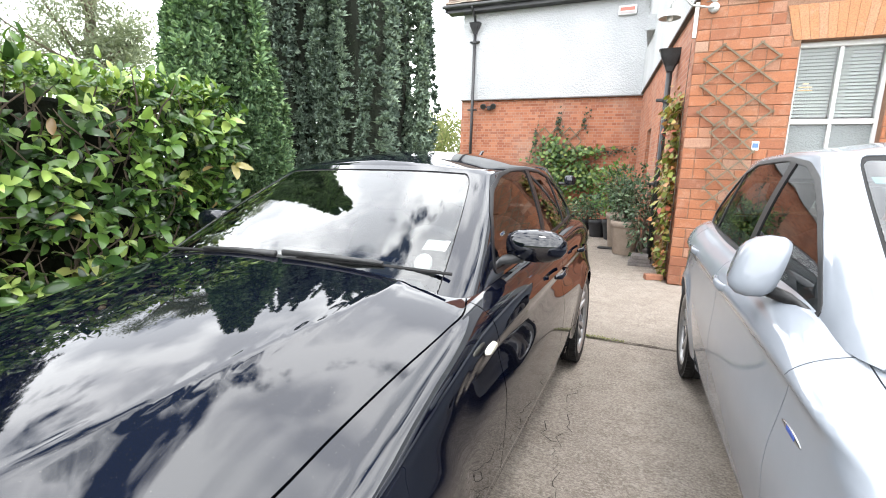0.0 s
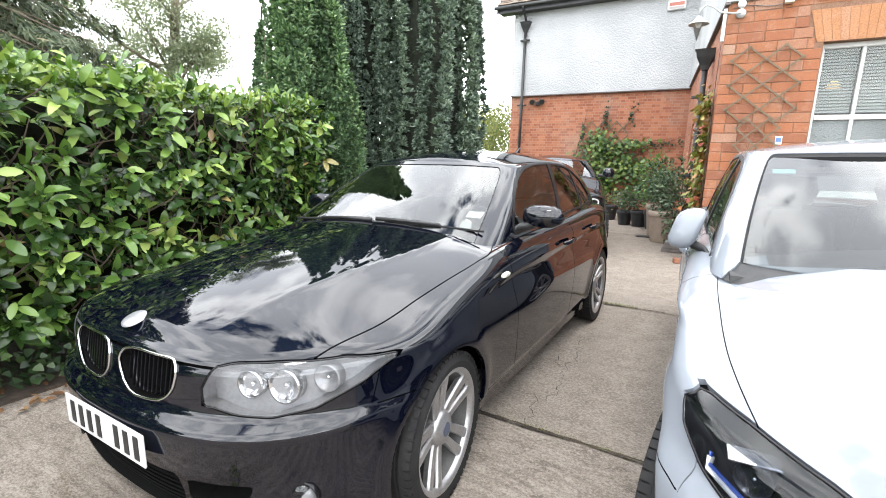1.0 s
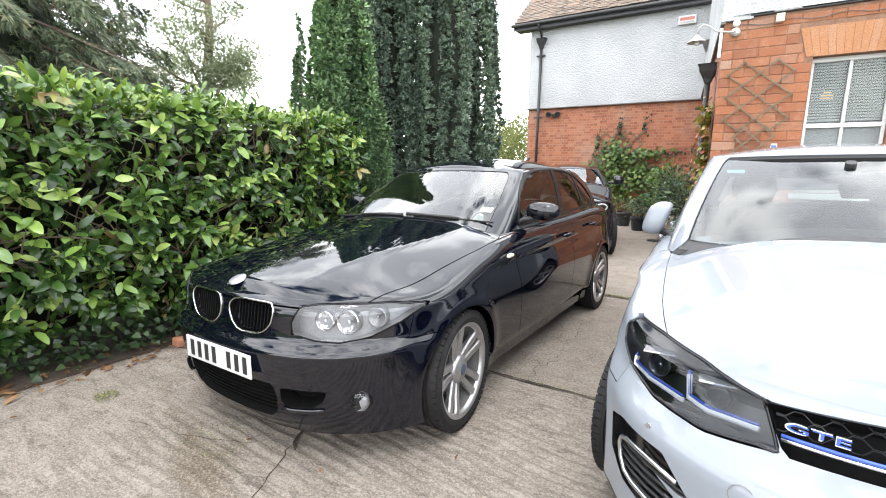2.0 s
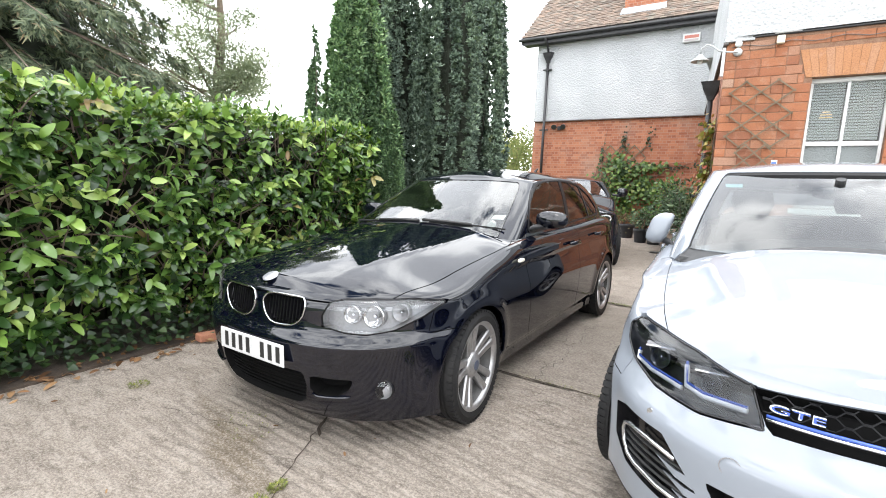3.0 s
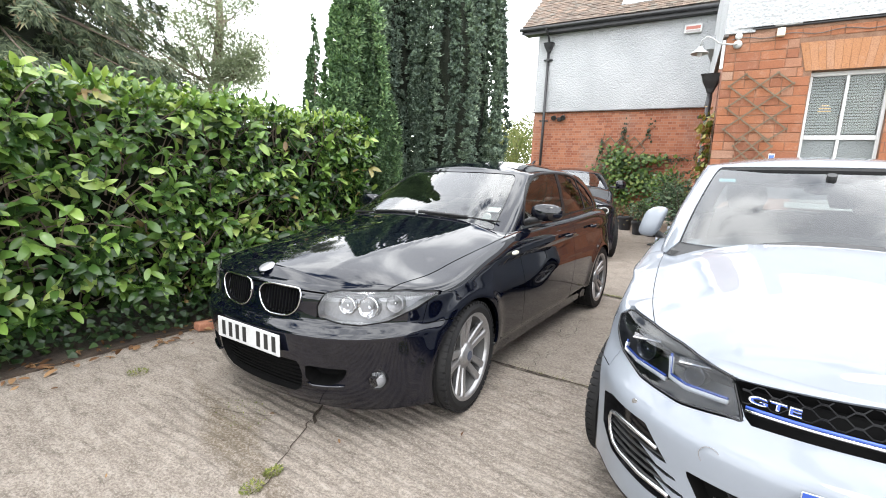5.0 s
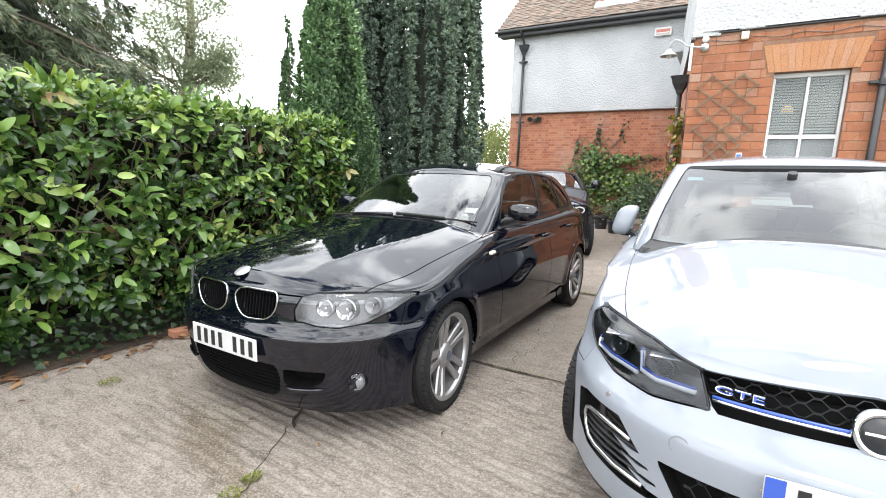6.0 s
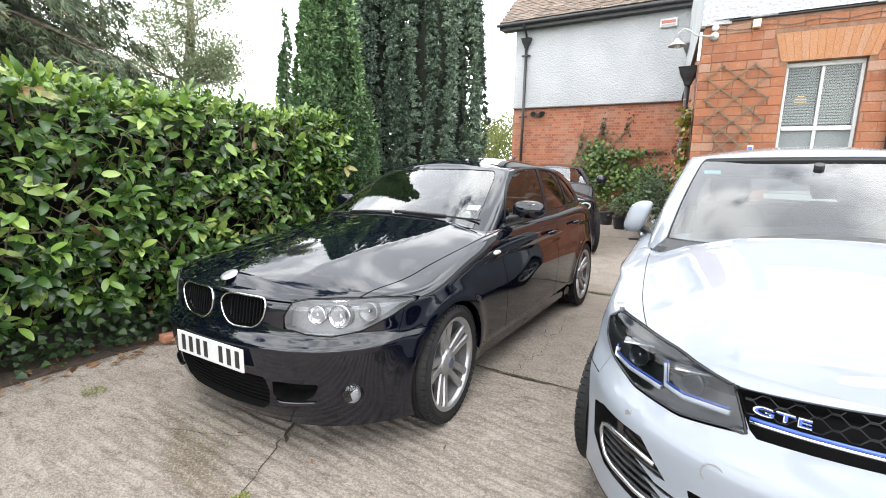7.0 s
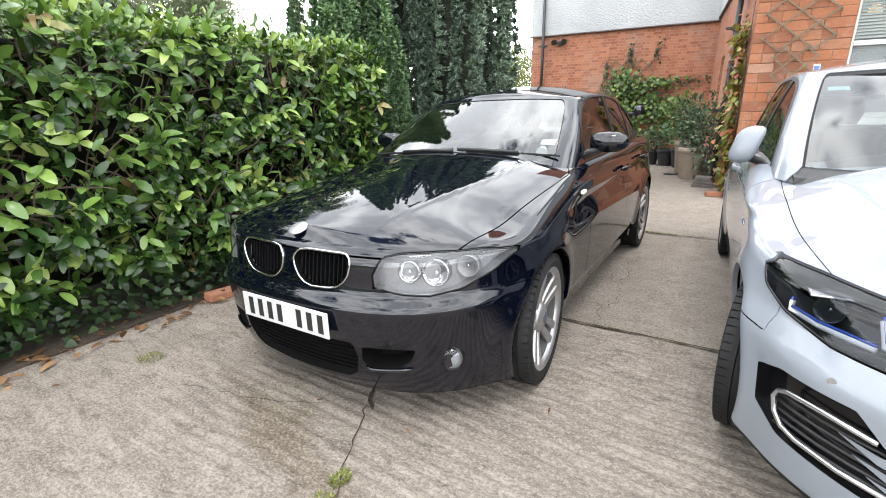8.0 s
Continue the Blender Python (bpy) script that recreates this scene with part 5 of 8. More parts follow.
def column_tree(name, x, y, r, height, material, ropes, label, seed, thick=(0.07, 0.13), step=0.05, tuft=4, core=0.4, size=(0.08, 0.14), taper=0.0, ragged=0.25):
    """An upright evergreen: many vertical ropes of leafy tufts round a near-black shade core, their tips at uneven
    heights.
    """
    g = np.random.default_rng(seed)
    t = thing(name, pose(x, y, 0), label=label, category="tree")
    part("trunk", tube([(0, 0, -0.1), (0.02, 0, height * 0.4), (0, 0.02, height * 0.8)], [0.14 * min(1, r * 2), 0.10 * min(1, r * 2), 0.02], 10), M_BARK, t)
    # solid dark core in place of the shade between the ropes
    rings = []
    for i in range(12):
        z = height * 0.9 * i / 11
        f = (0.75 + 0.25 * min(1.0, z) - 0.62 * max(0.0, (i / 11 - 0.6) / 0.4) ** 1.7) * (1 - taper * i / 11)
        rings.append([(r * core * f * k * math.cos(a), r * core * f * k * math.sin(a), z)
                      for a, k in [(2 * math.pi * q / 14, 1 + 0.3 * noise.noise(Vector((q * 1.3 + seed, z, 0)))) for q in range(14)]])
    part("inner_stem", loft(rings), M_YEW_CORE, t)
    for k in range(ropes):
        outer = k % 3 != 2
        a = 2 * math.pi * (k * 0.382 + g.uniform(-0.03, 0.03))
        rad = r * (g.uniform(0.72, 1.0) if outer else g.uniform(0.35, 0.66))
        top = height * (1 - g.random() ** 1.5 * ragged * (1.6 if outer else 0.6))
        wd = g.uniform(*thick)
        n = int(top / step)
        zc = (np.arange(n) + g.uniform(-0.4, 0.4, n)) * step
        v = zc / top
        lean = (0.74 + 0.26 * np.minimum(1, zc / 1.0)) * (1 - taper * zc / height) - 0.36 * np.clip((v - 0.6) / 0.4, 0, 1) ** 1.6
        wob = 0.05 * np.sin(zc * g.uniform(1.2, 2.4) + g.uniform(0, 6))
        cx, cy = math.cos(a) * rad * lean + wob, math.sin(a) * rad * lean + wob * 0.6
        w = wd * (0.74 + 0.22 * np.sin(zc * g.uniform(3, 6) + g.uniform(0, 6)) + 0.2 * np.sin(zc * g.uniform(14, 24) + g.uniform(0, 6))) * np.clip((1 - v) * 5, 0.15, 1)
        th = a + g.normal(0, 0.95, (n, tuft))                     # tufts look outward from the tree
        ww = w[:, None] * g.uniform(0.35, 0.8, (n, tuft))
        P = np.stack([cx[:, None] + np.cos(th) * ww, cy[:, None] + np.sin(th) * ww, zc[:, None] + g.normal(0, 0.03, (n, tuft))], 2).reshape(-1, 3)
        A = np.stack([np.cos(th), np.sin(th), g.normal(0.25, 0.3, (n, tuft))], 2).reshape(-1, 3)
        U = np.stack([-0.3 * np.cos(th), -0.3 * np.sin(th), np.ones((n, tuft))], 2).reshape(-1, 3)
        scatter_mesh("plume", *TUFTS[k % 3], P, unit(A), unit(U), g.uniform(size[0], size[1], len(P)), material, t)
    return t


SPRIG = ([(0, 0, 0), (0.0, 1.0, 0.05), (0.08, 0.2, 0), (-0.08, 0.2, 0), (0.0, 0.1, 0), (0.36, 0.66, 0.09), (0.04, 0.36, 0), (-0.36, 0.66, 0.09), (-0.04, 0.36, 0)],
         [(3, 2, 1), (4, 5, 6), (8, 7, 4)])
SPRAY = ([(0, 0, 0), (-0.2, 0.5, 0.07), (0, 1.0, 0.0), (0.2, 0.5, 0.07)], [(0, 2, 1), (0, 3, 2)])


def spruce(x, y, height, reach, label, seed, base_z=1.0, material=None, whorls=15, per_twig=34):
    """A conifer with drooping boughs hung with needle sprays."""
    g = random.Random(seed)
    t = thing("spruce_tree", pose(x, y, 0), label=label, category="tree")
    part("trunk", tube([(0, 0, -0.1), (0, 0, height * 0.5), (0, 0, height)], [0.28, 0.18, 0.02], 10), M_BARK, t)
    # solid dark cone in place of the shade deep among the boughs
    heart = [[(q * reach * 0.5 * math.cos(a), q * reach * 0.5 * math.sin(a), zz) for a, q in
              [(2 * math.pi * i / 22, (1.03 - zz / height) * (1 + 0.35 * noise.noise(Vector((i * 1.7 + seed, zz * 1.6, 0))))) for i in range(22)]]
             for zz in [base_z + (height - base_z) * j / 20 for j in range(21)]]
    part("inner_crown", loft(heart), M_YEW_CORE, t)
    P, A, U, S = [], [], [], []
    bm = bmesh.new()
    for w in range(whorls):
        z = base_z + (height - base_z) * w / whorls
        ln = reach * (1 - (w / whorls) ** 1.3) + 0.3
        for k in range(13):
            a = g.uniform(0, 2 * math.pi)
            d = Vector((math.cos(a), math.sin(a), 0))
            L = ln * g.uniform(0.7, 1.1)
            pts = [Vector((0, 0, z)) + d * L * u + Vector((0, 0, -0.42 * L * u * u + 0.12 * L * u ** 4)) for u in (0, 0.25, 0.5, 0.75, 1.0)]
            tube(pts, [0.035, 0.028, 0.02, 0.012, 0.005], 5, bm)
            for i in range(46):
                u = g.uniform(0.12, 1.0)
                p = Vector((0, 0, z)) + d * L * u + Vector((0, 0, -0.42 * L * u * u + 0.12 * L * u ** 4))
                side = Vector((-d.y, d.x, 0)) * g.choice((-1, 1))
                tw = (d * 0.5 + side * g.uniform(0.1, 0.8) + Vector((0, 0, g.uniform(-1.7, -0.3)))).normalized()
                tl = g.uniform(0.25, 0.6) * (1.2 - u * 0.5)
                for j in range(per_twig // 3):
                    v = g.random()
                    q = p + tw * tl * v + Vector((g.gauss(0, 0.02), g.gauss(0, 0.02), g.gauss(0, 0.02)))
                    P.append(q)
                    A.append(tw + Vector((g.gauss(0, 0.3), g.gauss(0, 0.3), g.gauss(-0.1, 0.25))))
                    U.append(d * 0.8 + Vector((g.gauss(0, 0.4), g.gauss(0, 0.4), 0.7)))
                    S.append(g.uniform(0.14, 0.25))
    part("bough_frame", bm, M_BARK, t)
    o = scatter_mesh("crown", *SPRIG, np.array(P), unit(np.array(A)), unit(np.array(U)), np.array(S), material or M_SPRUCE, t)
    tagged(o, kind="stuff")
    return t


def pine(x, y, height, label, seed):
    """An old pine: leaning bare stem, crooked limbs, loose tufts of needles."""
    g = random.Random(seed)
    t = thing("pine_tree", pose(x, y, 0), label=label, category="tree")
    stem = [Vector((0.22 * height * u * u + 0.02 * height * math.sin(u * 13), 0.05 * height * math.sin(u * 3) - 0.02 * height * math.sin(u * 11), height * u)) for u in (0, 0.2, 0.4, 0.6, 0.8, 1.0)]
    part("trunk", tube(stem, [0.5, 0.42, 0.34, 0.25, 0.15, 0.05], 10), M_BARK, t)
    bm = bmesh.new()
    P, A, U, S = [], [], [], []
    for k in range(40):
        u = g.uniform(0.2, 1.0)
        i = min(4, int(u * 5))
        p = stem[i].lerp(stem[i + 1], u * 5 - i)
        a = g.uniform(0, 2 * math.pi)
        L = height * g.uniform(0.18, 0.36) * (1.15 - 0.5 * u)
        d = Vector((math.cos(a), math.sin(a), g.uniform(0.1, 0.6))).normalized()
        pts = [p]
        for j in range(4):
            d = (d + Vector((g.uniform(-0.25, 0.25), g.uniform(-0.25, 0.25), g.uniform(-0.1, 0.2)))).normalized()
            pts.append(pts[-1] + d * L / 4)
        tube(pts, [0.13, 0.10, 0.07, 0.05, 0.02], 6, bm)
        for c in range(14):
            q = pts[g.choice((2, 3, 4, 4))] + Vector((g.gauss(0, 0.06), g.gauss(0, 0.06), g.gauss(0.03, 0.025))) * height * 0.5
            r = g.uniform(0.5, 1.0)
            for j in range(90):
                o = Vector((g.gauss(0, 1), g.gauss(0, 1), g.gauss(0, 0.6))) * r * 0.55
                P.append(q + o)
                A.append(o.normalized() + Vector((g.gauss(0, 0.4), g.gauss(0, 0.4), g.gauss(0.3, 0.4))))
                U.append(Vector((g.gauss(0, 0.5), g.gauss(0, 0.5), 1)))
                S.append(g.uniform(0.14, 0.30))
    part("limb_frame", bm, M_BARK, t)
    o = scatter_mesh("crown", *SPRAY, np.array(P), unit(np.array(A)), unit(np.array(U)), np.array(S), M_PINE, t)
    tagged(o, kind="stuff")
    return t


def willow(name, x, y, w, height, label, seed, material, droop=1.0, n=9000, size=(0.10, 0.22)):
    """A rounded weeping mass: hanging leafy strands over a short trunk."""
    g = np.random.default_rng(seed)
    t = thing(name, pose(x, y, 0), label=label, category="tree")
    part("trunk", tube([(0, 0, -0.1), (0.1, 0, height * 0.5), (0.3, 0.1, height * 0.8)], [0.22, 0.15, 0.05], 8), M_BARK, t)
    a = g.uniform(0, 2 * math.pi, n)
    rr = w * np.sqrt(g.random(n)) * (1 + 0.25 * np.sin(a * 5 + seed))
    topz = height * np.sqrt(np.clip(1 - (rr / (w * 1.3)) ** 2, 0.04, 1)) * (1 + 0.10 * np.sin(a * 7) + 0.06 * np.cos(rr * 4))
    z = topz - (g.random(n) ** 1.6) * topz * 0.95
    P = np.stack([rr * np.cos(a), rr * np.sin(a), z], 1)
    A = unit(np.stack([np.cos(a) * 0.25 + g.normal(0, 0.25, n), np.sin(a) * 0.25 + g.normal(0, 0.25, n), np.full(n, -0.9 * droop) + g.normal(0, 0.35, n)], 1))
    U = unit(np.stack([np.cos(a), np.sin(a), g.normal(0.3, 0.3, n)], 1))
    o = scatter_mesh("crown", *LEAF_SMALL, P, A, U, g.uniform(size[0], size[1], n), material, t)
    tagged(o, kind="stuff")
    return t


def climber(name, at, spots, count, size, material, label, seed, stems=(), stuff="leaves", spread=0.06, category="climber"):
    """Leaves over a wall: spots are (x, z, half width, half height, weight) in the wall's plane."""
    g = np.random.default_rng(seed)
    t = thing(name, at, label=label, category=category)
    wt = np.array([s[4] for s in spots], float)
    pick = g.choice(len(spots), count, p=wt / wt.sum())
    s = np.array(spots)[pick]
    q = g.normal(0, 0.5, (count, 2))
    P = np.stack([s[:, 0] + s[:, 2] * q[:, 0], -np.abs(g.normal(0.03, spread, count)), np.maximum(0.02, s[:, 1] + s[:, 3] * q[:, 1])], 1)
    A = unit(np.stack([g.normal(0, 0.6, count), g.normal(-0.45, 0.3, count), g.normal(-0.55, 0.4, count)], 1))
    U = unit(np.stack([g.normal(0, 0.3, count), g.normal(-0.8, 0.2, count), g.normal(0.45, 0.3, count)], 1))
    tagged(scatter_mesh(stuff, *IVY, P, A, U, g.uniform(size[0], size[1], count), material, t), kind="stuff")
    for pts in stems:
        part("stem", tube([(x, -0.012, z) for x, z in pts], [0.009] + [0.006] * (len(pts) - 2) + [0.003], 5), M_TWIG, t)
    return t


build_hedge()
# evergreen columns past the hedge
column_tree("cypress_tree", -3.46, 2.62, 0.54, 4.35, M_CYPRESS, 28, "bright green columnar conifer growing at the hedge's end", 11, (0.12, 0.18), 0.058, 5, 0.6, (0.08, 0.13), 0.38, 0.25)
column_tree("cypress_tree", -2.98, 2.66, 0.2, 2.3, M_CYPRESS, 11, "low bright green conifer spire at the hedge's end", 15, (0.09, 0.13), 0.05, 5, 0.5, (0.07, 0.11), 0.35, 0.3)
column_tree("yew_tree", -3.42, 5.15, 0.84, 5.5, M_YEW, 46, "dark green columnar yew with upright rope-like stems", 12, (0.115, 0.17), 0.086, 5, 0.6, (0.08, 0.135), -0.04, 0.16)
column_tree("yew_tree", -4.75, 4.8, 0.78, 5.7, M_YEW, 36, "taller dark green columnar yew with upright rope-like stems", 13, (0.115, 0.17), 0.09, 5, 0.55, (0.08, 0.135), 0.0, 0.16)
column_tree("cypress_tree", -5.33, 3.5, 0.12, 3.9, M_CYPRESS, 7, "slim young green conifer behind the hedge", 14, (0.07, 0.11), 0.06, 4, 0.3, (0.07, 0.12), 0.3, 0.5)
spruce(-10.0, 0.3, 9.6, 4.3, "large grey-green spruce with drooping boughs behind the hedge", 21, 1.0, whorls=24)
spruce(-13.5, -1.6, 10.0, 3.6, "broad dark spruce behind the hedge", 22, 1.2, per_twig=18, whorls=16)
pine(-30.5, 15.5, 17.0, "tall old pine with a loose open crown far behind", 31)
willow("willow_bush", -10.5, 22.5, 3.4, 4.1, "pale yellow-green weeping shrub beyond the yews", 41, M_WILLOW, 1.3, 16000, (0.08, 0.17))
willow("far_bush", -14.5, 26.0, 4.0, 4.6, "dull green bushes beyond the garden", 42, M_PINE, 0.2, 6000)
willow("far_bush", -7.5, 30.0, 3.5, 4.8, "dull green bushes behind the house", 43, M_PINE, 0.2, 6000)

# ---- the black hatchback ----
def paint(name, a, b, spec=0.0, rough=0.6, dust=0.0, ior=1.6):
    """Lacquered paint with faint dust and tiny chips."""
    m = mat(name, a, rough, 0.0, Coat_Weight=1.0, Coat_Roughness=0.02, Coat_IOR=ior, Specular_IOR_Level=spec)
    v = coords(m)
    n = noise_tex(m, v, 1.7, 8, 0.65)
    col = ramp(m, n, (0.35, a), (0.65, b))
    spots = noise_tex(m, v, 190, 3, 0.75)
    f = maths(m, "MULTIPLY", ramp(m, spots, (0.66, (0, 0, 0)), (0.74, (1, 1, 1))), dust)
    link(m, blend(m, f, col, (0.35, 0.33, 0.28)), base(m).inputs["Base Color"])
    link(m, maths(m, "MULTIPLY_ADD", n, 0.03, 0.012), base(m).inputs["Coat Roughness"])
    return m


M_BLUEBLACK = paint("blue_black_paint", (0.0007, 0.0011, 0.0034), (0.0014, 0.0021, 0.0062), dust=0.22)
M_GLOSS_BLACK = mat("gloss_black_trim", (0.006, 0.006, 0.007), 0.14, Specular_IOR_Level=0.35)
M_PILLAR = mat("satin_black_pillar", (0.006, 0.006, 0.007), 0.42, Specular_IOR_Level=0.25)
M_SILVER_PLASTIC = grained("lamp_silver", (0.27, 0.27, 0.28), (0.36, 0.36, 0.37), 10, 0.36, 0.05, 0.001, metal=0.3)
M_REFLECTOR = mat("lamp_reflector", (0.72, 0.72, 0.73), 0.14, 1.0)
M_PLATE = grained("plate_white", (0.44, 0.44, 0.435), (0.50, 0.50, 0.495), 9, 0.45, 0.05, 0.001)
M_PLATE_INK = mat("plate_black", (0.012, 0.012, 0.012), 0.5)
M_EMBLEM = grained("worn_emblem", (0.20, 0.20, 0.21), (0.40, 0.40, 0.41), 22, 0.3, 0.1, 0.001, metal=0.4)
M_BLUE_CAP = mat("dark_cap", (0.05, 0.06, 0.09), 0.3)
M_AMBER = mat("pale_indicator", (0.75, 0.72, 0.6), 0.25, Coat_Weight=0.6)

BMW = dict(
    F=curve((0.13, -0.70), (0.2, -0.745), (0.27, -0.775), (0.4, -0.802), (0.55, -0.822), (0.562, -0.821), (0.574, -0.812), (0.604, -0.782), (0.63, -0.774), (0.66, -0.77), (0.74, -0.762), (0.8, -0.73)),
    R=curve((0.2, 3.38), (0.35, 3.47), (0.6, 3.49), (0.8, 3.47), (1.0, 3.42)),
    w=curve((-0.85, 0.868), (0, 0.87), (0.6, 0.862), (1.3, 0.866), (2.2, 0.87), (2.8, 0.868), (3.2, 0.82), (3.5, 0.74)),
    Lf=0.85, pf=2.65,
    shoulder=curve((-0.82, 0.79), (-0.72, 0.785), (-0.55, 0.79), (-0.33, 0.785), (-0.1, 0.825), (0.2, 0.882), (0.5, 0.94), (1.0, 0.965), (2.0, 0.98), (2.8, 1.0), (3.4, 1.0)),
    bottom=curve((-0.82, 0.15), (-0.3, 0.145), (0.3, 0.165), (3.0, 0.18), (3.4, 0.24)),
    round=curve((-0.8, 0.03), (-0.4, 0.045), (0.0, 0.075), (0.6, 0.09), (3.4, 0.09)),
    spine=curve((-0.78, 0.785), (-0.72, 0.822), (-0.5, 0.885), (-0.2, 0.939), (0.2, 0.99), (0.55, 1.022), (0.8, 1.035), (3.4, 1.04)),
    axles=(0.0, 2.66), hub=0.315, arch=0.345, flare=0.016,
    gF=curve((0, 0.39), (0.5, 0.80), (1, 1.24)), gR=curve((0, 3.40), (0.6, 3.27), (1, 3.12)),
    gL=curve((0, 0.37), (1, 0.18)), gLr=curve((0, 0.4), (1, 0.3)), gp=2.9,
    gw0=curve((0.4, 0.765), (1.0, 0.765), (2.2, 0.765), (2.9, 0.73), (3.4, 0.64)),
    gw1=curve((1.2, 0.565), (1.8, 0.585), (2.5, 0.575), (3.1, 0.52)),
    gz0=0.92, gz1=curve((1.2, 1.372), (1.45, 1.395), (1.8, 1.41), (2.4, 1.398), (2.9, 1.335), (3.15, 1.28)),
    bow=0.03,
    crown=curve((1.24, 0.018), (1.45, 0.042), (1.9, 0.06), (2.6, 0.058), (3.15, 0.03)),
    lean=lambda u: 0.55 * u + 0.45 * u * u,
)


def bmw_inset(z, zs, y):
    k = smooth(-0.6, 0.05, y)
    top = 0.045 * max(0.0, (z - 0.62) / max(zs - 0.62, 0.05)) ** 1.6
    low = 0.03 * max(0.0, (0.62 - z) / 0.34) ** 1.6 * smooth(-0.3, 0.3, y)
    sill = 0.02 * smooth(0.30, 0.26, z) * smooth(-0.2, 0.3, y)
    line = 0.012 * smooth(0.80 + 0.02 * y, 0.79 + 0.02 * y, z) * smooth(0.62, 0.78, z)
    return k * (top + low + sill + line * smooth(0.2, 0.5, y))


def kink(x, at, r):
    """Rises with x up to at and stays level past it, with a corner of radius r."""
    d = at - x
    return x if d > r else at if d < -r else at - (d + r) ** 2 / (4 * r)


def bmw_crease(x, y):
    """The raised middle of the bonnet, bounded by two lines that run in towards the grille."""
    w = smooth(-0.74, -0.05, y) * smooth(0.75, 0.55, y)
    line = 0.335 + 0.20 * smooth(-0.8, 0.7, y)
    return w * (0.017 * kink(max(0.0, (0.74 - x) / (0.74 - line)), 1.0, 0.03) + 0.0035 * math.exp(-((x - line) / 0.012) ** 2))


BMW["inset"], BMW["crease"] = bmw_inset, bmw_crease


def nose_y(c, x, z):
    """Where the front lies at a lateral x and height z."""
    w = c["w"](c["F"](z) + 0.3)
    return c["F"](z) + c["Lf"] * (1 - (1 - min(0.999, abs(x) / w) ** c["pf"]) ** (1 / c["pf"]))


def arch_liner(name, parent, x0, x1, y, z, r):
    bm = bmesh.new()
    ring = [(math.cos(radians(a)) * r, math.sin(radians(a)) * r) for a in range(-4, 190, 12)]
    A = [bm.verts.new((x0, y + c, z + s)) for c, s in ring]
    B = [bm.verts.new((x1, y + c, z + s)) for c, s in ring]
    for i in range(len(ring) - 1):
        bm.faces.new((A[i], A[i + 1], B[i + 1], B[i]))
    bm.faces.new(A)
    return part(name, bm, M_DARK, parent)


def lens_lamp(parent, centre, r, axis_dir, depth=0.05, name="reflector", metal=None):
    """A round lamp bowl that opens along axis_dir, with ring and bulb."""
    d = Vector(axis_dir).normalized()
    m = Matrix.Translation(centre) @ d.to_track_quat("Z", "Y").to_matrix().to_4x4()
    bm = lathe([(r * 0.12, -depth), (r * 0.5, -depth * 0.8), (r * 0.85, -depth * 0.35), (r, 0.0), (r * 1.1, 0.002), (r * 1.12, -0.01), (r * 1.12, -depth * 1.2), (0.001, -depth * 1.2)], 28)
    ob = part(name, bm, metal or M_REFLECTOR, parent, smooth=True)
    ob.matrix_basis = m
    b = part("bulb", lathe([(0.0, -depth * 0.8), (r * 0.16, -depth * 0.8), (r * 0.18, -depth * 0.3), (r * 0.08, -depth * 0.18), (0.0, -depth * 0.16)], 16), M_CHROME, parent, smooth=True)
    b.matrix_basis = m
    return ob


def star_spoke(r, f):
    """A forked spoke: two broad ridged bars from the hub, parted by a slot, to the rim."""
    bm = bmesh.new()
    for sg in (-1, 1):
        secs = []
        for t, rad in ((0, 0.05), (0.25, 0.09), (0.6, 0.15), (0.9, 0.2), (1.0, r - 0.006)):
            off = sg * (0.0195 + 0.0215 * t)
            hw = 0.0185 + 0.0045 * t
            xf = f - 0.016 * (1 - t) - 0.004 + 0.012 * t * t
            secs.append([(xf - 0.035, off - hw * 0.7, rad), (xf - 0.012, off - hw, rad), (xf - 0.002, off - hw * 0.8, rad), (xf, off + sg * hw * 0.2, rad), (xf - 0.002, off + hw * 0.8, rad), (xf - 0.012, off + hw, rad), (xf - 0.035, off + hw * 0.7, rad)])
        loft(secs, bm)
    return bm


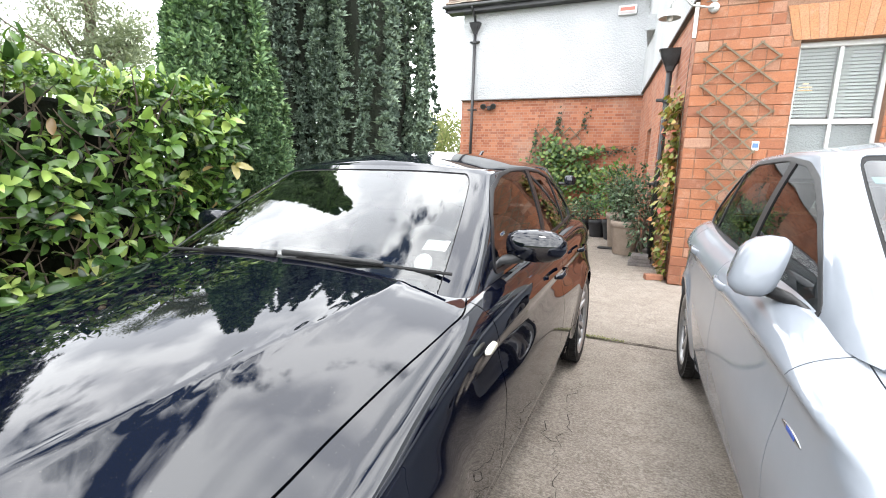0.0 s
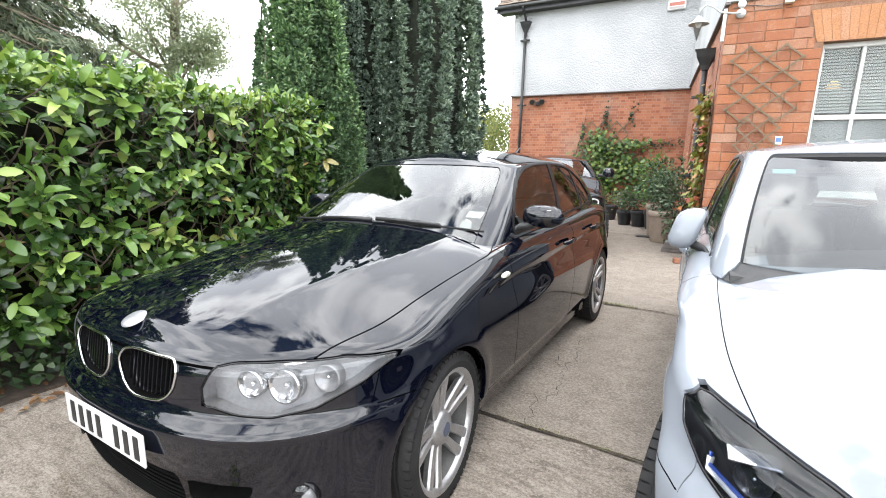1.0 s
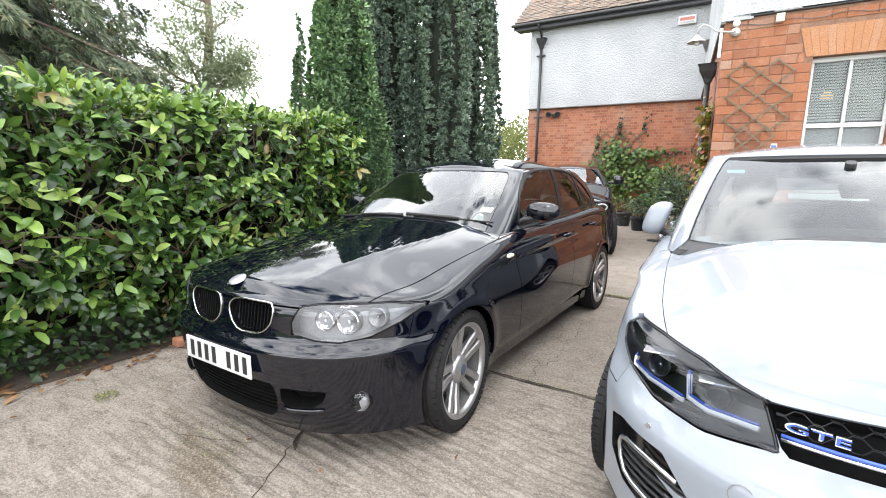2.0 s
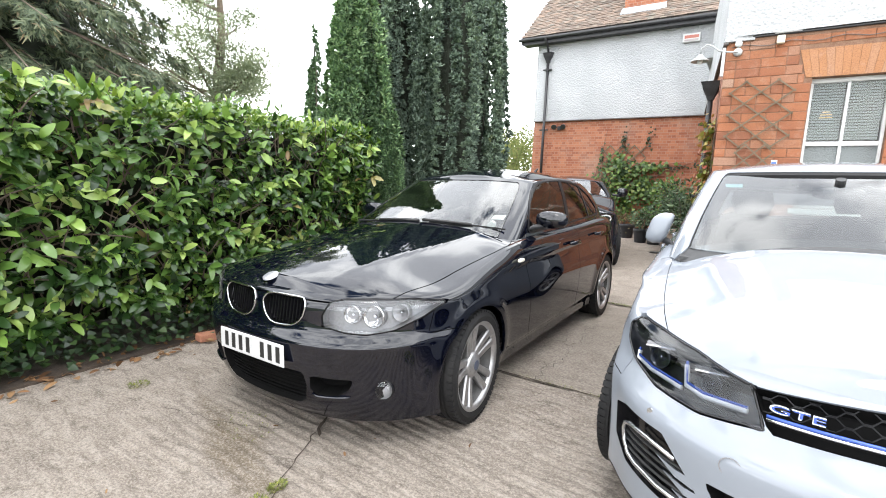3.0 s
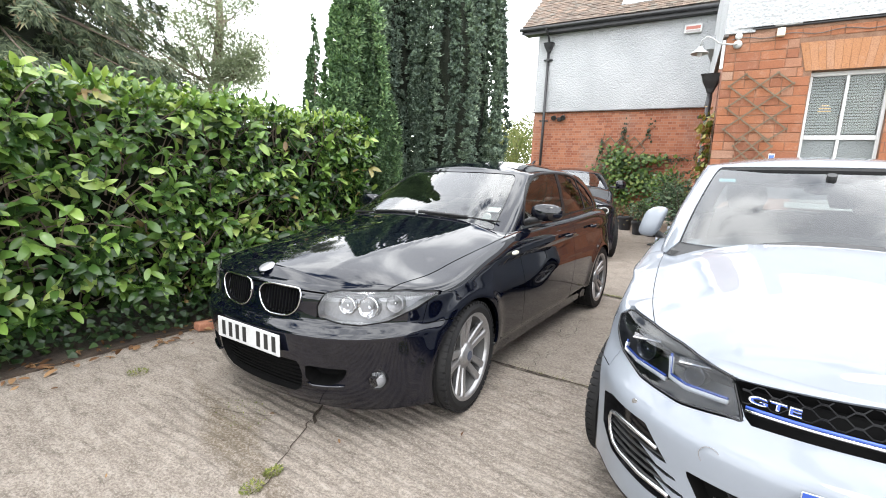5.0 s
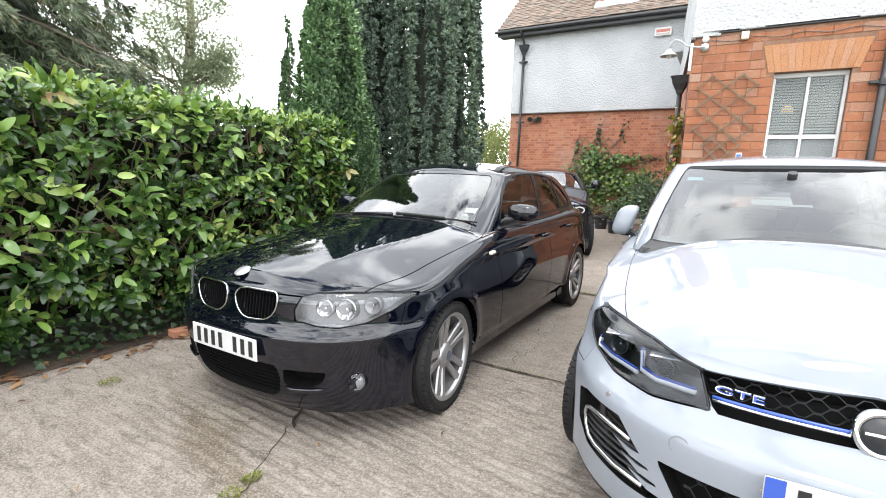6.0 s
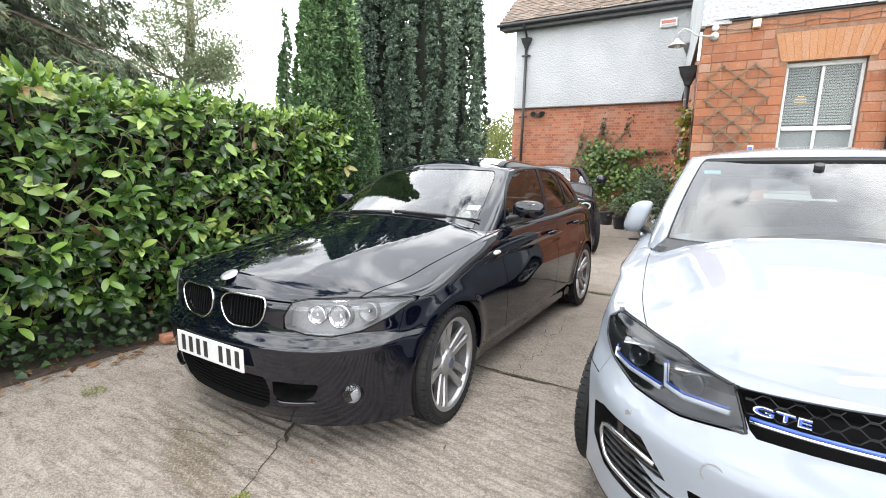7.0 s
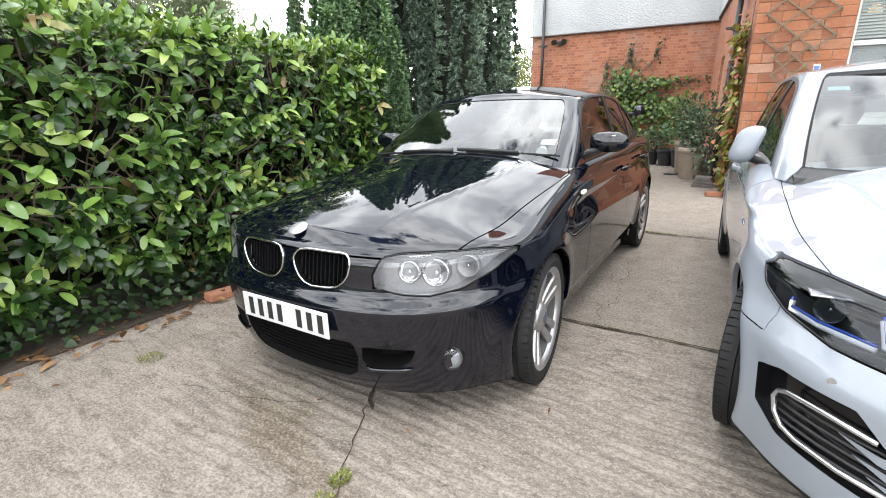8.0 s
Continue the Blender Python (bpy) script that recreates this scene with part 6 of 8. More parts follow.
def mirror(parent, sg, root, centre, size, material, label="", square=2.5, shear=0.0):
    """A door mirror: shell, glass and stalk, on the side sg."""
    cx, cy, cz = centre
    a, b, c = size                                # half width, half depth, half height
    secs = []
    blunt = 0.22 if square > 2.7 else 0.0
    for t, k, sh in ((-1.0, 0.45 + blunt, 0.0), (-0.92, 0.72 + blunt * 0.6, 0), (-0.6, 0.93 + blunt * 0.2, 0), (0.0, 1.0, 0), (0.5, 0.92, 0.004), (0.85, 0.66 + blunt * 0.4, 0.01), (1.0, 0.3 + blunt, 0.016)):
        secs.append([(sg * (cx + a * t + shear * (p[2] - cz)), p[1] + sh - shear * 0.5 * (p[2] - cz), p[2]) for p in oval(0, cy, cz, b * k, c * k, "x", 22, square)])
    sh = part("mirror_shell", loft(secs), material, parent, label, smooth=True)
    part("mirror_glass", loft([[(sg * (cx + p[0]), cy + b * 0.98, p[2]) for p in oval(0, 0, cz, a * 0.8, c * 0.72)], [(sg * (cx + p[0]), cy + b * 1.02, p[2]) for p in oval(0, 0, cz, a * 0.78, c * 0.7)]]), M_CHROME, sh)
    rx, ry, rz = root
    part("mirror_stalk", loft([oval(sg * rx, ry, rz, 0.05, 0.022, "x", 12), oval(sg * (rx + (cx - a - rx) * 0.6), ry * 0.5 + cy * 0.5, rz * 0.5 + (cz - c * 0.6) * 0.5, 0.045, 0.018, "x", 12), oval(sg * (cx - a * 0.45), cy, cz - c * 0.75, 0.045, 0.022, "x", 12)]), M_BLACK_PLASTIC, sh, smooth=True)
    return sh


def wiper(parent, root, tip, lift, name="wiper"):
    r, t = Vector(root), Vector(tip)
    up = Vector(lift)
    w = part(name, tube([r + up * 0.03, r.lerp(t, 0.3) + up * 0.035, r.lerp(t, 0.62) + up * 0.03], [0.012, 0.009, 0.007], 8), M_BLACK_PLASTIC, parent, smooth=True)
    part("blade", tube([r.lerp(t, 0.08) + up * 0.012, r.lerp(t, 0.5) + up * 0.018, t + up * 0.012], [0.007, 0.009, 0.006], 6), M_RUBBER, w)
    return w


def number_plate(parent, y, z, badge=None, cut=True, groups=((-0.225, 4), (0.075, 3))):
    p = part("number_plate", box(-0.26, 0.26, y, y + 0.008, z - 0.056, z + 0.056, 0.004), M_PLATE, parent, "white plate with plain dark bars")
    for x0, n in groups:
        for k in range(n):
            x = x0 + k * 0.061
            part("bar", box(x + 0.009, x + 0.037, y - 0.0025, y + 0.001, z - 0.038, z + 0.041), M_PLATE_INK, p)
    return p


def build_bmw(at):
    c = BMW
    car = thing("hatchback_car", at, label="dark blue-black five-door hatchback parked on concrete", category="car")
    lo, up = lower_skin(c), upper_skin(c)
    # wheel arches and what is open
    for yw in c["axles"]:
        lo.region(lambda p: math.hypot(p[1] - yw, p[2] - 0.315) - 0.345 + (0 if p[0] > 0.45 else 9), "gone", ("body",))
    lo.region(lambda p: max(abs(p[1] - 1.95) - 1.1, p[0] - 0.62, 1.12 - p[4]), "gone", ("body",))
    # kidneys, lamps, intakes
    kid = poly([(0.044, 0.725), (0.054, 0.744), (0.08, 0.752), (0.13, 0.754), (0.288, 0.753), (0.304, 0.746), (0.307, 0.725), (0.297, 0.688), (0.275, 0.658), (0.245, 0.642), (0.205, 0.635), (0.118, 0.632), (0.086, 0.642), (0.064, 0.664), (0.049, 0.69)], 0.013)
    front = lambda f: (lambda p: f(p[0], p[2]) if p[1] < -0.15 and p[4] <= 1.05 else 1.0)
    lo.region(front(kid), "kidney", ("body",))
    lamp = poly([(0.422, 0.69), (0.425, 0.655), (0.52, 0.632), (0.61, 0.625), (0.70, 0.642), (0.775, 0.692), (0.81, 0.738), (0.74, 0.762), (0.62, 0.766), (0.50, 0.763), (0.452, 0.752)], 0.012)
    lo.region(front(lamp), "headlight", ("body",), 0.0025)
    lo.region(front(poly([(0.0, 0.415), (0.0, 0.225), (0.27, 0.24), (0.315, 0.27), (0.335, 0.345), (0.325, 0.405)], 0.008)), "low_grille", ("body",))
    lo.region(front(poly([(0.375, 0.395), (0.365, 0.335), (0.395, 0.30), (0.49, 0.31), (0.545, 0.35), (0.565, 0.392)], 0.006)), "intake", ("body",))
    # panels
    xh = curve((-0.8, 0.60), (-0.62, 0.65), (-0.5, 0.685), (-0.3, 0.71), (0.0, 0.722), (0.25, 0.738), (0.45, 0.76), (0.55, 0.765), (0.66, 0.73), (0.78, 0.68))
    lo.region(lambda p: max(p[0] - xh(p[1]), 0.6 * (0.955 - p[4]), p[1] - 0.56 - 0.25 * p[0] ** 2), "bonnet", ("body",), 0.0028)
    lo.region(lambda p: max(min(p[1] + 0.36 - (p[2] - 0.7) * 0.35, max(p[1] + 0.12, p[2] - 0.60)), 0.35 - (1.3 - p[4])), "front_bumper", ("body",), 0.002)
    shut = curve((0.2, 0.775), (0.33, 0.76), (0.6, 0.72), (0.9, 0.655), (1.0, 0.60))
    side_only = lambda f: (lambda p: f(p) if p[0] > 0.5 and p[4] <= 1.25 else 1.0)
    lo.region(side_only(lambda p: max(0.285 - p[2], shut(p[2]) - p[1], p[1] - 1.78 - 0.03 * (p[2] - 0.5))), "door_front", ("body",), 0.0028)
    lo.region(side_only(lambda p: max(0.285 - p[2], 1.78 + 0.03 * (p[2] - 0.5) - p[1], p[1] - 2.62 + 0.02, 0.385 - math.hypot(p[1] - 2.66, p[2] - 0.315))), "door_rear", ("body",), 0.0028)
    lo.region(lambda p: max(0.25 - p[1], p[1] - 2.45, p[2] - 0.285, 0.3 - p[0]), "sill", ("body",), 0.002)
    lo.region(lambda p: max(p[1] - 0.78, 0.45 - p[1], 1.0 - p[4], p[0] - 0.72), "cowl", ("body",), 0.002)
    lo.region(lambda p: p[1] - 0.95, "wing", ("body",))
    bp = M_BLUEBLACK
    skin_part("bonnet", lo, ["bonnet"], bp, car, rim=0.02, label="glossy blue-black bonnet with dust and reflections")
    bumper = skin_part("front_bumper", lo, ["front_bumper"], bp, car)
    skin_part("rear_body", lo, ["body"], bp, car, rim=0.02)
    skin_part("scuttle", lo, ["cowl"], M_BLACK_PLASTIC, car, rim=0.01)
    # black copy of the body behind the panels, so the gaps look shaded
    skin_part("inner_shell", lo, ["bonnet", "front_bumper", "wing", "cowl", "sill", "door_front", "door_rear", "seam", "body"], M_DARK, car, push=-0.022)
    for sg in (1, -1):
        skin_part("wing", lo, ["wing"], bp, car, sg, rim=0.02)
        skin_part("sill", lo, ["sill"], bp, car, sg, rim=0.02)
        for nm, y in (("door_front", 1.60), ("door_rear", 2.29)):
            d = skin_part(nm, lo, [nm], bp, car, sg, rim=0.02)
            x = 0.862 if nm == "door_front" else 0.865
            z = 0.86 if nm == "door_front" else 0.885
            secs = [oval(sg * x, y - 0.105, z, 0.006, 0.010, "y", 12), oval(sg * (x + 0.022), y - 0.085, z + 0.002, 0.009, 0.014, "y", 12), oval(sg * (x + 0.026), y, z + 0.004, 0.010, 0.015, "y", 12),
                    oval(sg * (x + 0.022), y + 0.085, z + 0.004, 0.009, 0.014, "y", 12), oval(sg * x, y + 0.105, z + 0.004, 0.006, 0.010, "y", 12)]
            part("door_handle", loft(secs), bp, d, "body-coloured door handle", smooth=True)
        # headlight
        h = skin_part("headlight", lo, ["headlight"], M_SILVER_PLASTIC, car, sg, push=-0.06, rim=-0.057, label="grey-silver headlamp under clear lens")
        g = skin_part("headlight_lens", lo, ["headlight"], M_CLEAR, h, sg, push=0.0)
        g.visible_shadow = False
        edge_trim("lens_rim", lo, ["headlight"], 0.003, M_GLOSS_BLACK, h, sg, 0.0)
        for x, z, r in ((0.525, 0.697, 0.040), (0.612, 0.690, 0.050), (0.705, 0.706, 0.040)):
            y = nose_y(c, x, z)
            n = Vector((0.25 * sg, -1, 0.05))
            lens_lamp(h, (sg * (x - 0.005), y + 0.042, z), r, n, 0.035, metal=M_SILVER_PLASTIC if x > 0.7 else None)
        # grille half
        k = skin_part("kidney_grille", lo, ["kidney"], M_DARK, car, sg, push=-0.06, rim=-0.055, label="black slatted grille with chrome rim")
        edge_trim("chrome_surround", lo, ["kidney"], 0.0048, M_CHROME, k, sg, 0.002, sides=8)
        for i in range(12):
            x = 0.056 + 0.0215 * i
            y0, y1 = nose_y(c, x, 0.64) + 0.012, nose_y(c, x, 0.76) + 0.014
            lowz = 0.630 + max(0, x - 0.22) ** 2 * 7 + max(0.0, 0.08 - x) * 0.8
            part("slat", loft([[(sg * (x - 0.003), y0, lowz), (sg * (x + 0.003), y0, lowz), (sg * (x + 0.003), y0 + 0.03, lowz), (sg * (x - 0.003), y0 + 0.03, lowz)],
                               [(sg * (x - 0.003), y1, 0.752), (sg * (x + 0.003), y1, 0.752), (sg * (x + 0.003), y1 + 0.03, 0.752), (sg * (x - 0.003), y1 + 0.03, 0.752)]]), M_GLOSS_BLACK, k)
        skin_part("side_intake", lo, ["intake"], M_DARK, bumper, sg, push=-0.09, rim=-0.088)
        lipx = [(0.37 + 0.026 * i, 0.295 + 0.012 * (i / 7) ** 2 + (0.012 if i == 0 else 0.0)) for i in range(8)]
        part("intake_lip", tube([(sg * x, nose_y(c, x, z) - 0.006, z) for x, z in lipx], [0.004] + [0.008] * 6 + [0.003], 8), bp, bumper, smooth=True)
        fx, fz = 0.675, 0.345
        fy = nose_y(c, fx, fz)
        f = part("fog_lamp", lathe([(0.03, -0.03), (0.046, -0.004), (0.05, 0.004), (0.053, 0.0), (0.054, -0.03), (0.03, -0.05)], 28), M_GLOSS_BLACK, bumper, "round clear fog lamp", smooth=True)
        d = Vector((0.42 * sg, -1, 0.0)).normalized()
        f.matrix_basis = Matrix.Translation((sg * fx, fy, fz)) @ d.to_track_quat("Z", "Y").to_matrix().to_4x4()
        part("fog_lens", lathe([(0.045, 0.0), (0.04, 0.010), (0.025, 0.016), (0.0, 0.018)], 24), M_CLEAR, f, smooth=True)
        part("fog_bulb", lathe([(0.046, -0.004), (0.036, -0.008), (0.02, -0.004), (0.0, 0.0)], 20), M_SILVER_PLASTIC, f, smooth=True)
        # wing side repeater
        part("side_repeater", loft([oval(sg * 0.853, 0.545, 0.845, 0.045, 0.014, "x", 16), oval(sg * 0.864, 0.545, 0.845, 0.041, 0.011, "x", 16)]), M_AMBER, car, "pale lozenge side indicator", smooth=True)
        mirror(car, sg, (0.735, 0.955, 1.0), (0.862, 1.05, 1.078), (0.112, 0.064, 0.064), bp, "blue-black door mirror")
        for y, st in ((0.0, 4 * 1), (2.66, 0)):
            wheel(car, pose(sg * 0.765, y, 0.315, 0, 0, (180 if sg < 0 else 0) + (st if y == 0 else 0)), 0.315, 0.205, 0.247, star_spoke, M_ALLOY, 5, M_BLUE_CAP)
            arch_liner("arch_liner", car, sg * 0.48, sg * (0.75 if y == 0 else 0.835), y, 0.315, 0.342)
    # low grille bars
    lg = skin_part("low_grille", lo, ["low_grille"], M_DARK, bumper, push=-0.07, rim=-0.068)
    for i in range(8):
        z = 0.245 + 0.022 * i
        part("grille_bar", tube([(x, nose_y(c, x, z) + 0.035, z) for x in [-0.31 + 0.062 * k for k in range(11)]], 0.0035, 6), M_DARK, lg)
    number_plate(car, -0.832, 0.488)
    e = part("bonnet_emblem", lathe([(0.0, 0.006), (0.030, 0.006), (0.034, 0.004), (0.041, 0.003), (0.043, -0.004)][::-1], 32), M_EMBLEM, car, "worn pale round emblem", smooth=True)
    zz = c["spine"](-0.70) - 0.004
    e.matrix_basis = Matrix.Translation((-0.01, -0.69, zz + 0.004)) @ Matrix.Rotation(radians(23), 4, "X")
    # greenhouse
    up.region(lambda p: max(corner((p[3] - 24.5) * 0.02, (p[4] - 0.955) * 0.45, 0.05), (0.05 - p[4]) * 0.45), "windscreen", ("shell",), 0.003)
    glassf = poly([(0.93, 1.005), (0.99, 1.08), (1.10, 1.175), (1.24, 1.262), (1.42, 1.322), (1.6, 1.346), (1.9, 1.354), (2.2, 1.34), (2.45, 1.30), (2.66, 1.22), (2.81, 1.10), (2.80, 1.06), (2.6, 1.052), (2.0, 1.035), (1.3, 1.01)], 0.01)
    sf = lambda p: glassf(p[1], p[2]) if p[0] > 0.4 and p[3] > 25 else 1.0
    up.region(lambda p: max(sf(p), p[1] - 1.74 - 0.4 * (p[2] - 1.03)), "glass_front", ("shell",))
    up.region(lambda p: max(sf(p), 1.80 + 0.4 * (p[2] - 1.03) - p[1], p[1] - 2.40), "glass_rear", ("shell",))
    up.region(lambda p: max(sf(p), 2.43 - p[1]), "glass_quarter", ("shell",))
    up.region(lambda p: sf(p) - 0.002, "b_pillar", ("shell",))
    up.region(lambda p: sf(p) - 0.016, "window_trim", ("shell",))
    up.region(lambda p: max((118 - p[3]) * 0.02, (0.3 - p[4]) * 0.4, (p[4] - 0.93) * 0.4), "rear_glass", ("shell",), 0.003, "rear_seam")
    up.region(lambda p: max(1.08 - p[4], 0.0) + max(p[0] - 0.50, 0) - 0.001, "roof", ("shell",))
    skin_part("roof", up, ["roof"], bp, car, rim=0.015)
    skin_part("roof_frame", up, ["shell"], bp, car, rim=0.02)
    skin_part("windscreen_seal", up, ["seam"], M_RUBBER, car, push=-0.004)
    skin_part("rear_window_seal", up, ["rear_seam"], M_RUBBER, car, push=-0.004)
    w = skin_part("windscreen", up, ["windscreen"], M_SCREEN, car, push=-0.002, label="curved reflective windscreen")
    r = skin_part("rear_window", up, ["rear_glass"], M_TINT, car, push=-0.002)
    for g in (w, r):
        g.visible_shadow = False
    for sg in (1, -1):
        for nm in ("glass_front", "glass_rear", "glass_quarter"):
            g = skin_part("side_window", up, [nm], M_TINT, car, sg, push=-0.003)
            g.visible_shadow = False
        skin_part("pillar_trim", up, ["b_pillar"], M_PILLAR, car, sg, push=0.002, rim=0.012)
        skin_part("window_trim", up, ["window_trim"], M_PILLAR, car, sg, push=0.004, rim=0.014)
    sl = lambda x, u: (x, c["gF"](u) + c["gL"](u) * (1 - (1 - min(0.99, abs(x) / 0.755) ** 2.9) ** (1 / 2.9)), 0.92 + 0.455 * u)
    nrm = (0, -0.55, 0.83)
    wiper(car, sl(0.02, 0.235), sl(-0.64, 0.175), nrm)
    wiper(car, sl(0.05, 0.245), sl(0.675, 0.205), nrm)
    # stickers inside the screen's low corner, dashboard, wheel, seats
    s = part("screen_sticker", lathe([(0.0, 0.0), (0.034, 0.0), (0.034, 0.002), (0, 0.002)], 24), M_BLIND, car, "pale paper disc inside the screen")
    s.matrix_basis = Matrix.Translation(Vector(sl(0.55, 0.29)) + Vector((0, 0.03, -0.01))) @ Matrix.Rotation(radians(62), 4, "X")
    s = part("paper_permit", box(-0.045, 0.045, -0.001, 0.001, -0.028, 0.028), M_STICKER, car, "pale rectangular paper inside the screen")
    s.matrix_basis = Matrix.Translation(Vector(sl(0.56, 0.40)) + Vector((0, 0.025, -0.01))) @ Matrix.Rotation(radians(-60), 4, "X")
    part("dashboard", loft([[(-0.66, 0.66, 0.80), (0.66, 0.66, 0.80), (0.66, 0.68, 0.94), (-0.66, 0.68, 0.94)], [(-0.70, 0.85, 0.78), (0.70, 0.85, 0.78), (0.70, 0.85, 0.965), (-0.70, 0.85, 0.965)], [(-0.70, 1.1, 0.72), (0.70, 1.1, 0.72), (0.70, 1.08, 0.95), (-0.70, 1.08, 0.95)]]), M_DASH, car)
    st = part("steering_wheel", tube([(0.36 + 0.18 * math.cos(a), 1.22 - 0.05 * math.sin(a), 0.93 + 0.17 * math.sin(a)) for a in [2 * math.pi * i / 28 for i in range(28)]], 0.015, 8, closed=True), M_SEAT, car, smooth=True)
    seats(car, (1.35, 2.2))
    b = bmesh.new()
    for q in (((-0.70, 0.7), (0.70, 0.7)), ((0.70, 0.7), (0.70, 3.2)), ((0.70, 3.2), (-0.70, 3.2)), ((-0.70, 3.2), (-0.70, 0.7))):
        b.faces.new([b.verts.new((*q[0], 0.25)), b.verts.new((*q[1], 0.25)), b.verts.new((*q[1], 0.93)), b.verts.new((*q[0], 0.93))])
    # black sheets added round the cabin, in place of its shaded lining
    part("cabin_blackout", b, M_DARK, car)
    # plain black box added below the floor to block light
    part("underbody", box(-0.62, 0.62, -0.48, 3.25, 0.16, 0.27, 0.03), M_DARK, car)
    part("roof_aerial", tube([(0, 2.7, 1.425), (0, 2.82, 1.50), (0, 2.86, 1.51)], [0.02, 0.012, 0.004], 8), bp, car)
    part("interior_mirror", loft([oval(0, 1.27, 1.29, 0.11, 0.032), oval(0, 1.30, 1.29, 0.1, 0.028)]), M_BLACK_PLASTIC, car, smooth=True)
    return car


BMW_AT = pose(-0.85, 0, -0.85 * SLOPE, 0, -math.degrees(math.atan(SLOPE)), 0)
build_bmw(BMW_AT)

# ---- the white hatchback ----
M_WHITEPAINT = paint("ice_white_paint", (0.190, 0.208, 0.236), (0.212, 0.23, 0.258), spec=0.2, dust=0.06, ior=1.42)
M_BLUELINE = mat("blue_line", (0.035, 0.08, 0.34), 0.2)
M_SATIN = mat("satin_silver", (0.55, 0.56, 0.58), 0.22, 0.9)
M_LAMP_DARK = grained("lamp_smoked", (0.008, 0.0085, 0.0095), (0.018, 0.0185, 0.02), 14, 0.4, 0.1, 0.001)
M_SMOKED = mat("smoked_reflector", (0.09, 0.095, 0.105), 0.22, 0.9)
M_SMOKED_LENS = glass("smoked_lens", (0.62, 0.65, 0.7), 0.02, 0.7)
M_SCREEN_W = glass("pale_windscreen_glass", (0.72, 0.78, 0.78), 0.015, 1.25)

GOLF = dict(
    F=curve((0.12, -0.80), (0.18, -0.865), (0.25, -0.88), (0.4, -0.885), (0.52, -0.888), (0.565, -0.875), (0.605, -0.82), (0.64, -0.765), (0.69, -0.735), (0.74, -0.705), (0.79, -0.65)),
    R=curve((0.2, 3.28), (0.35, 3.38), (0.6, 3.41), (0.8, 3.39), (1.0, 3.34)),
    w=curve((-0.9, 0.893), (0, 0.897), (0.6, 0.888), (1.3, 0.892), (2.2, 0.897), (2.7, 0.893), (3.1, 0.85), (3.4, 0.77)),
    Lf=0.85, pf=2.4,
    shoulder=curve((-0.9, 0.755), (-0.7, 0.757), (-0.45, 0.775), (-0.25, 0.80), (0.0, 0.86), (0.25, 0.925), (0.6, 0.985), (1.0, 1.0), (2.0, 1.0), (2.8, 1.03), (3.4, 1.02)),
    bottom=curve((-0.9, 0.165), (-0.3, 0.175), (0.3, 0.165), (3.0, 0.18), (3.4, 0.24)),
    round=curve((-0.9, 0.025), (-0.4, 0.035), (0.0, 0.055), (0.6, 0.07), (3.4, 0.09)),
    spine=curve((-0.76, 0.755), (-0.68, 0.80), (-0.5, 0.86), (-0.2, 0.94), (0.1, 1.005), (0.45, 1.065), (0.7, 1.09), (3.4, 1.09)),
    axles=(0.0, 2.63), hub=0.318, arch=0.352, flare=0.014,
    gF=curve((0, 0.24), (0.5, 0.72), (1, 1.24)), gR=curve((0, 3.32), (0.6, 3.2), (1, 3.05)),
    gL=curve((0, 0.42), (1, 0.2)), gLr=curve((0, 0.4), (1, 0.3)), gp=2.9,
    gw0=curve((0.1, 0.78), (1.0, 0.79), (2.2, 0.795), (2.9, 0.76), (3.4, 0.68)),
    gw1=curve((1.2, 0.605), (1.6, 0.635), (2.4, 0.63), (3.0, 0.57)),
    gz0=0.95, gz1=curve((1.1, 1.435), (1.6, 1.465), (2.3, 1.45), (2.8, 1.38), (3.05, 1.33)),
    bow=0.015,
    crown=curve((1.22, 0.015), (1.35, 0.035), (1.8, 0.05), (2.6, 0.05), (3.05, 0.03)),
    lean=lambda u: 0.6 * u + 0.4 * u * u,
)


def golf_inset(z, zs, y):
    k = smooth(-0.55, 0.05, y)
    line = 0.86 + 0.012 * y                        # the sharp line through the handles
    top = 0.055 * max(0.0, (z - line) / max(zs - line, 0.05)) ** 1.2 if z > line else 0.0
    low = 0.045 * max(0.0, (0.66 - z) / 0.4) ** 1.5 * smooth(-0.3, 0.3, y)
    under = 0.016 * smooth(line, line - 0.035, z) * smooth(0.5, line - 0.05, z)
    sill = 0.022 * smooth(0.27, 0.22, z) * smooth(-0.2, 0.3, y)
    return k * (top + low + sill + under)


def golf_crease(x, y):
    """The bonnet's middle stands proud of a hollow outside two sharp lines."""
    w = smooth(-0.72, -0.5, y) * smooth(0.55, 0.25, y)
    line = 0.40 + 0.20 * smooth(-0.75, 0.45, y)
    return w * (0.021 * kink(max(0.0, (line + 0.13 - x) / 0.13), 1.0, 0.10) - 0.005)


GOLF["inset"], GOLF["crease"] = golf_inset, golf_crease


def blade_spoke(r, f):
    """A broad forked spoke with a slot."""
    bm = bmesh.new()
    for sg in (-1, 1):
        secs = []
        for t, rad in ((0, 0.04), (0.3, 0.10), (0.7, 0.17), (1.0, r - 0.006)):
            off = sg * (0.012 + 0.04 * t * t)
            hw = 0.016 + 0.006 * t
            xf = f - 0.006 + 0.010 * t * t
            secs.append([(xf - 0.03, off - hw, rad), (xf - 0.004, off - hw, rad), (xf, off - hw * 0.6, rad), (xf, off + hw * 0.6, rad), (xf - 0.004, off + hw, rad), (xf - 0.03, off + hw, rad)])
        loft(secs, bm)
    return bm


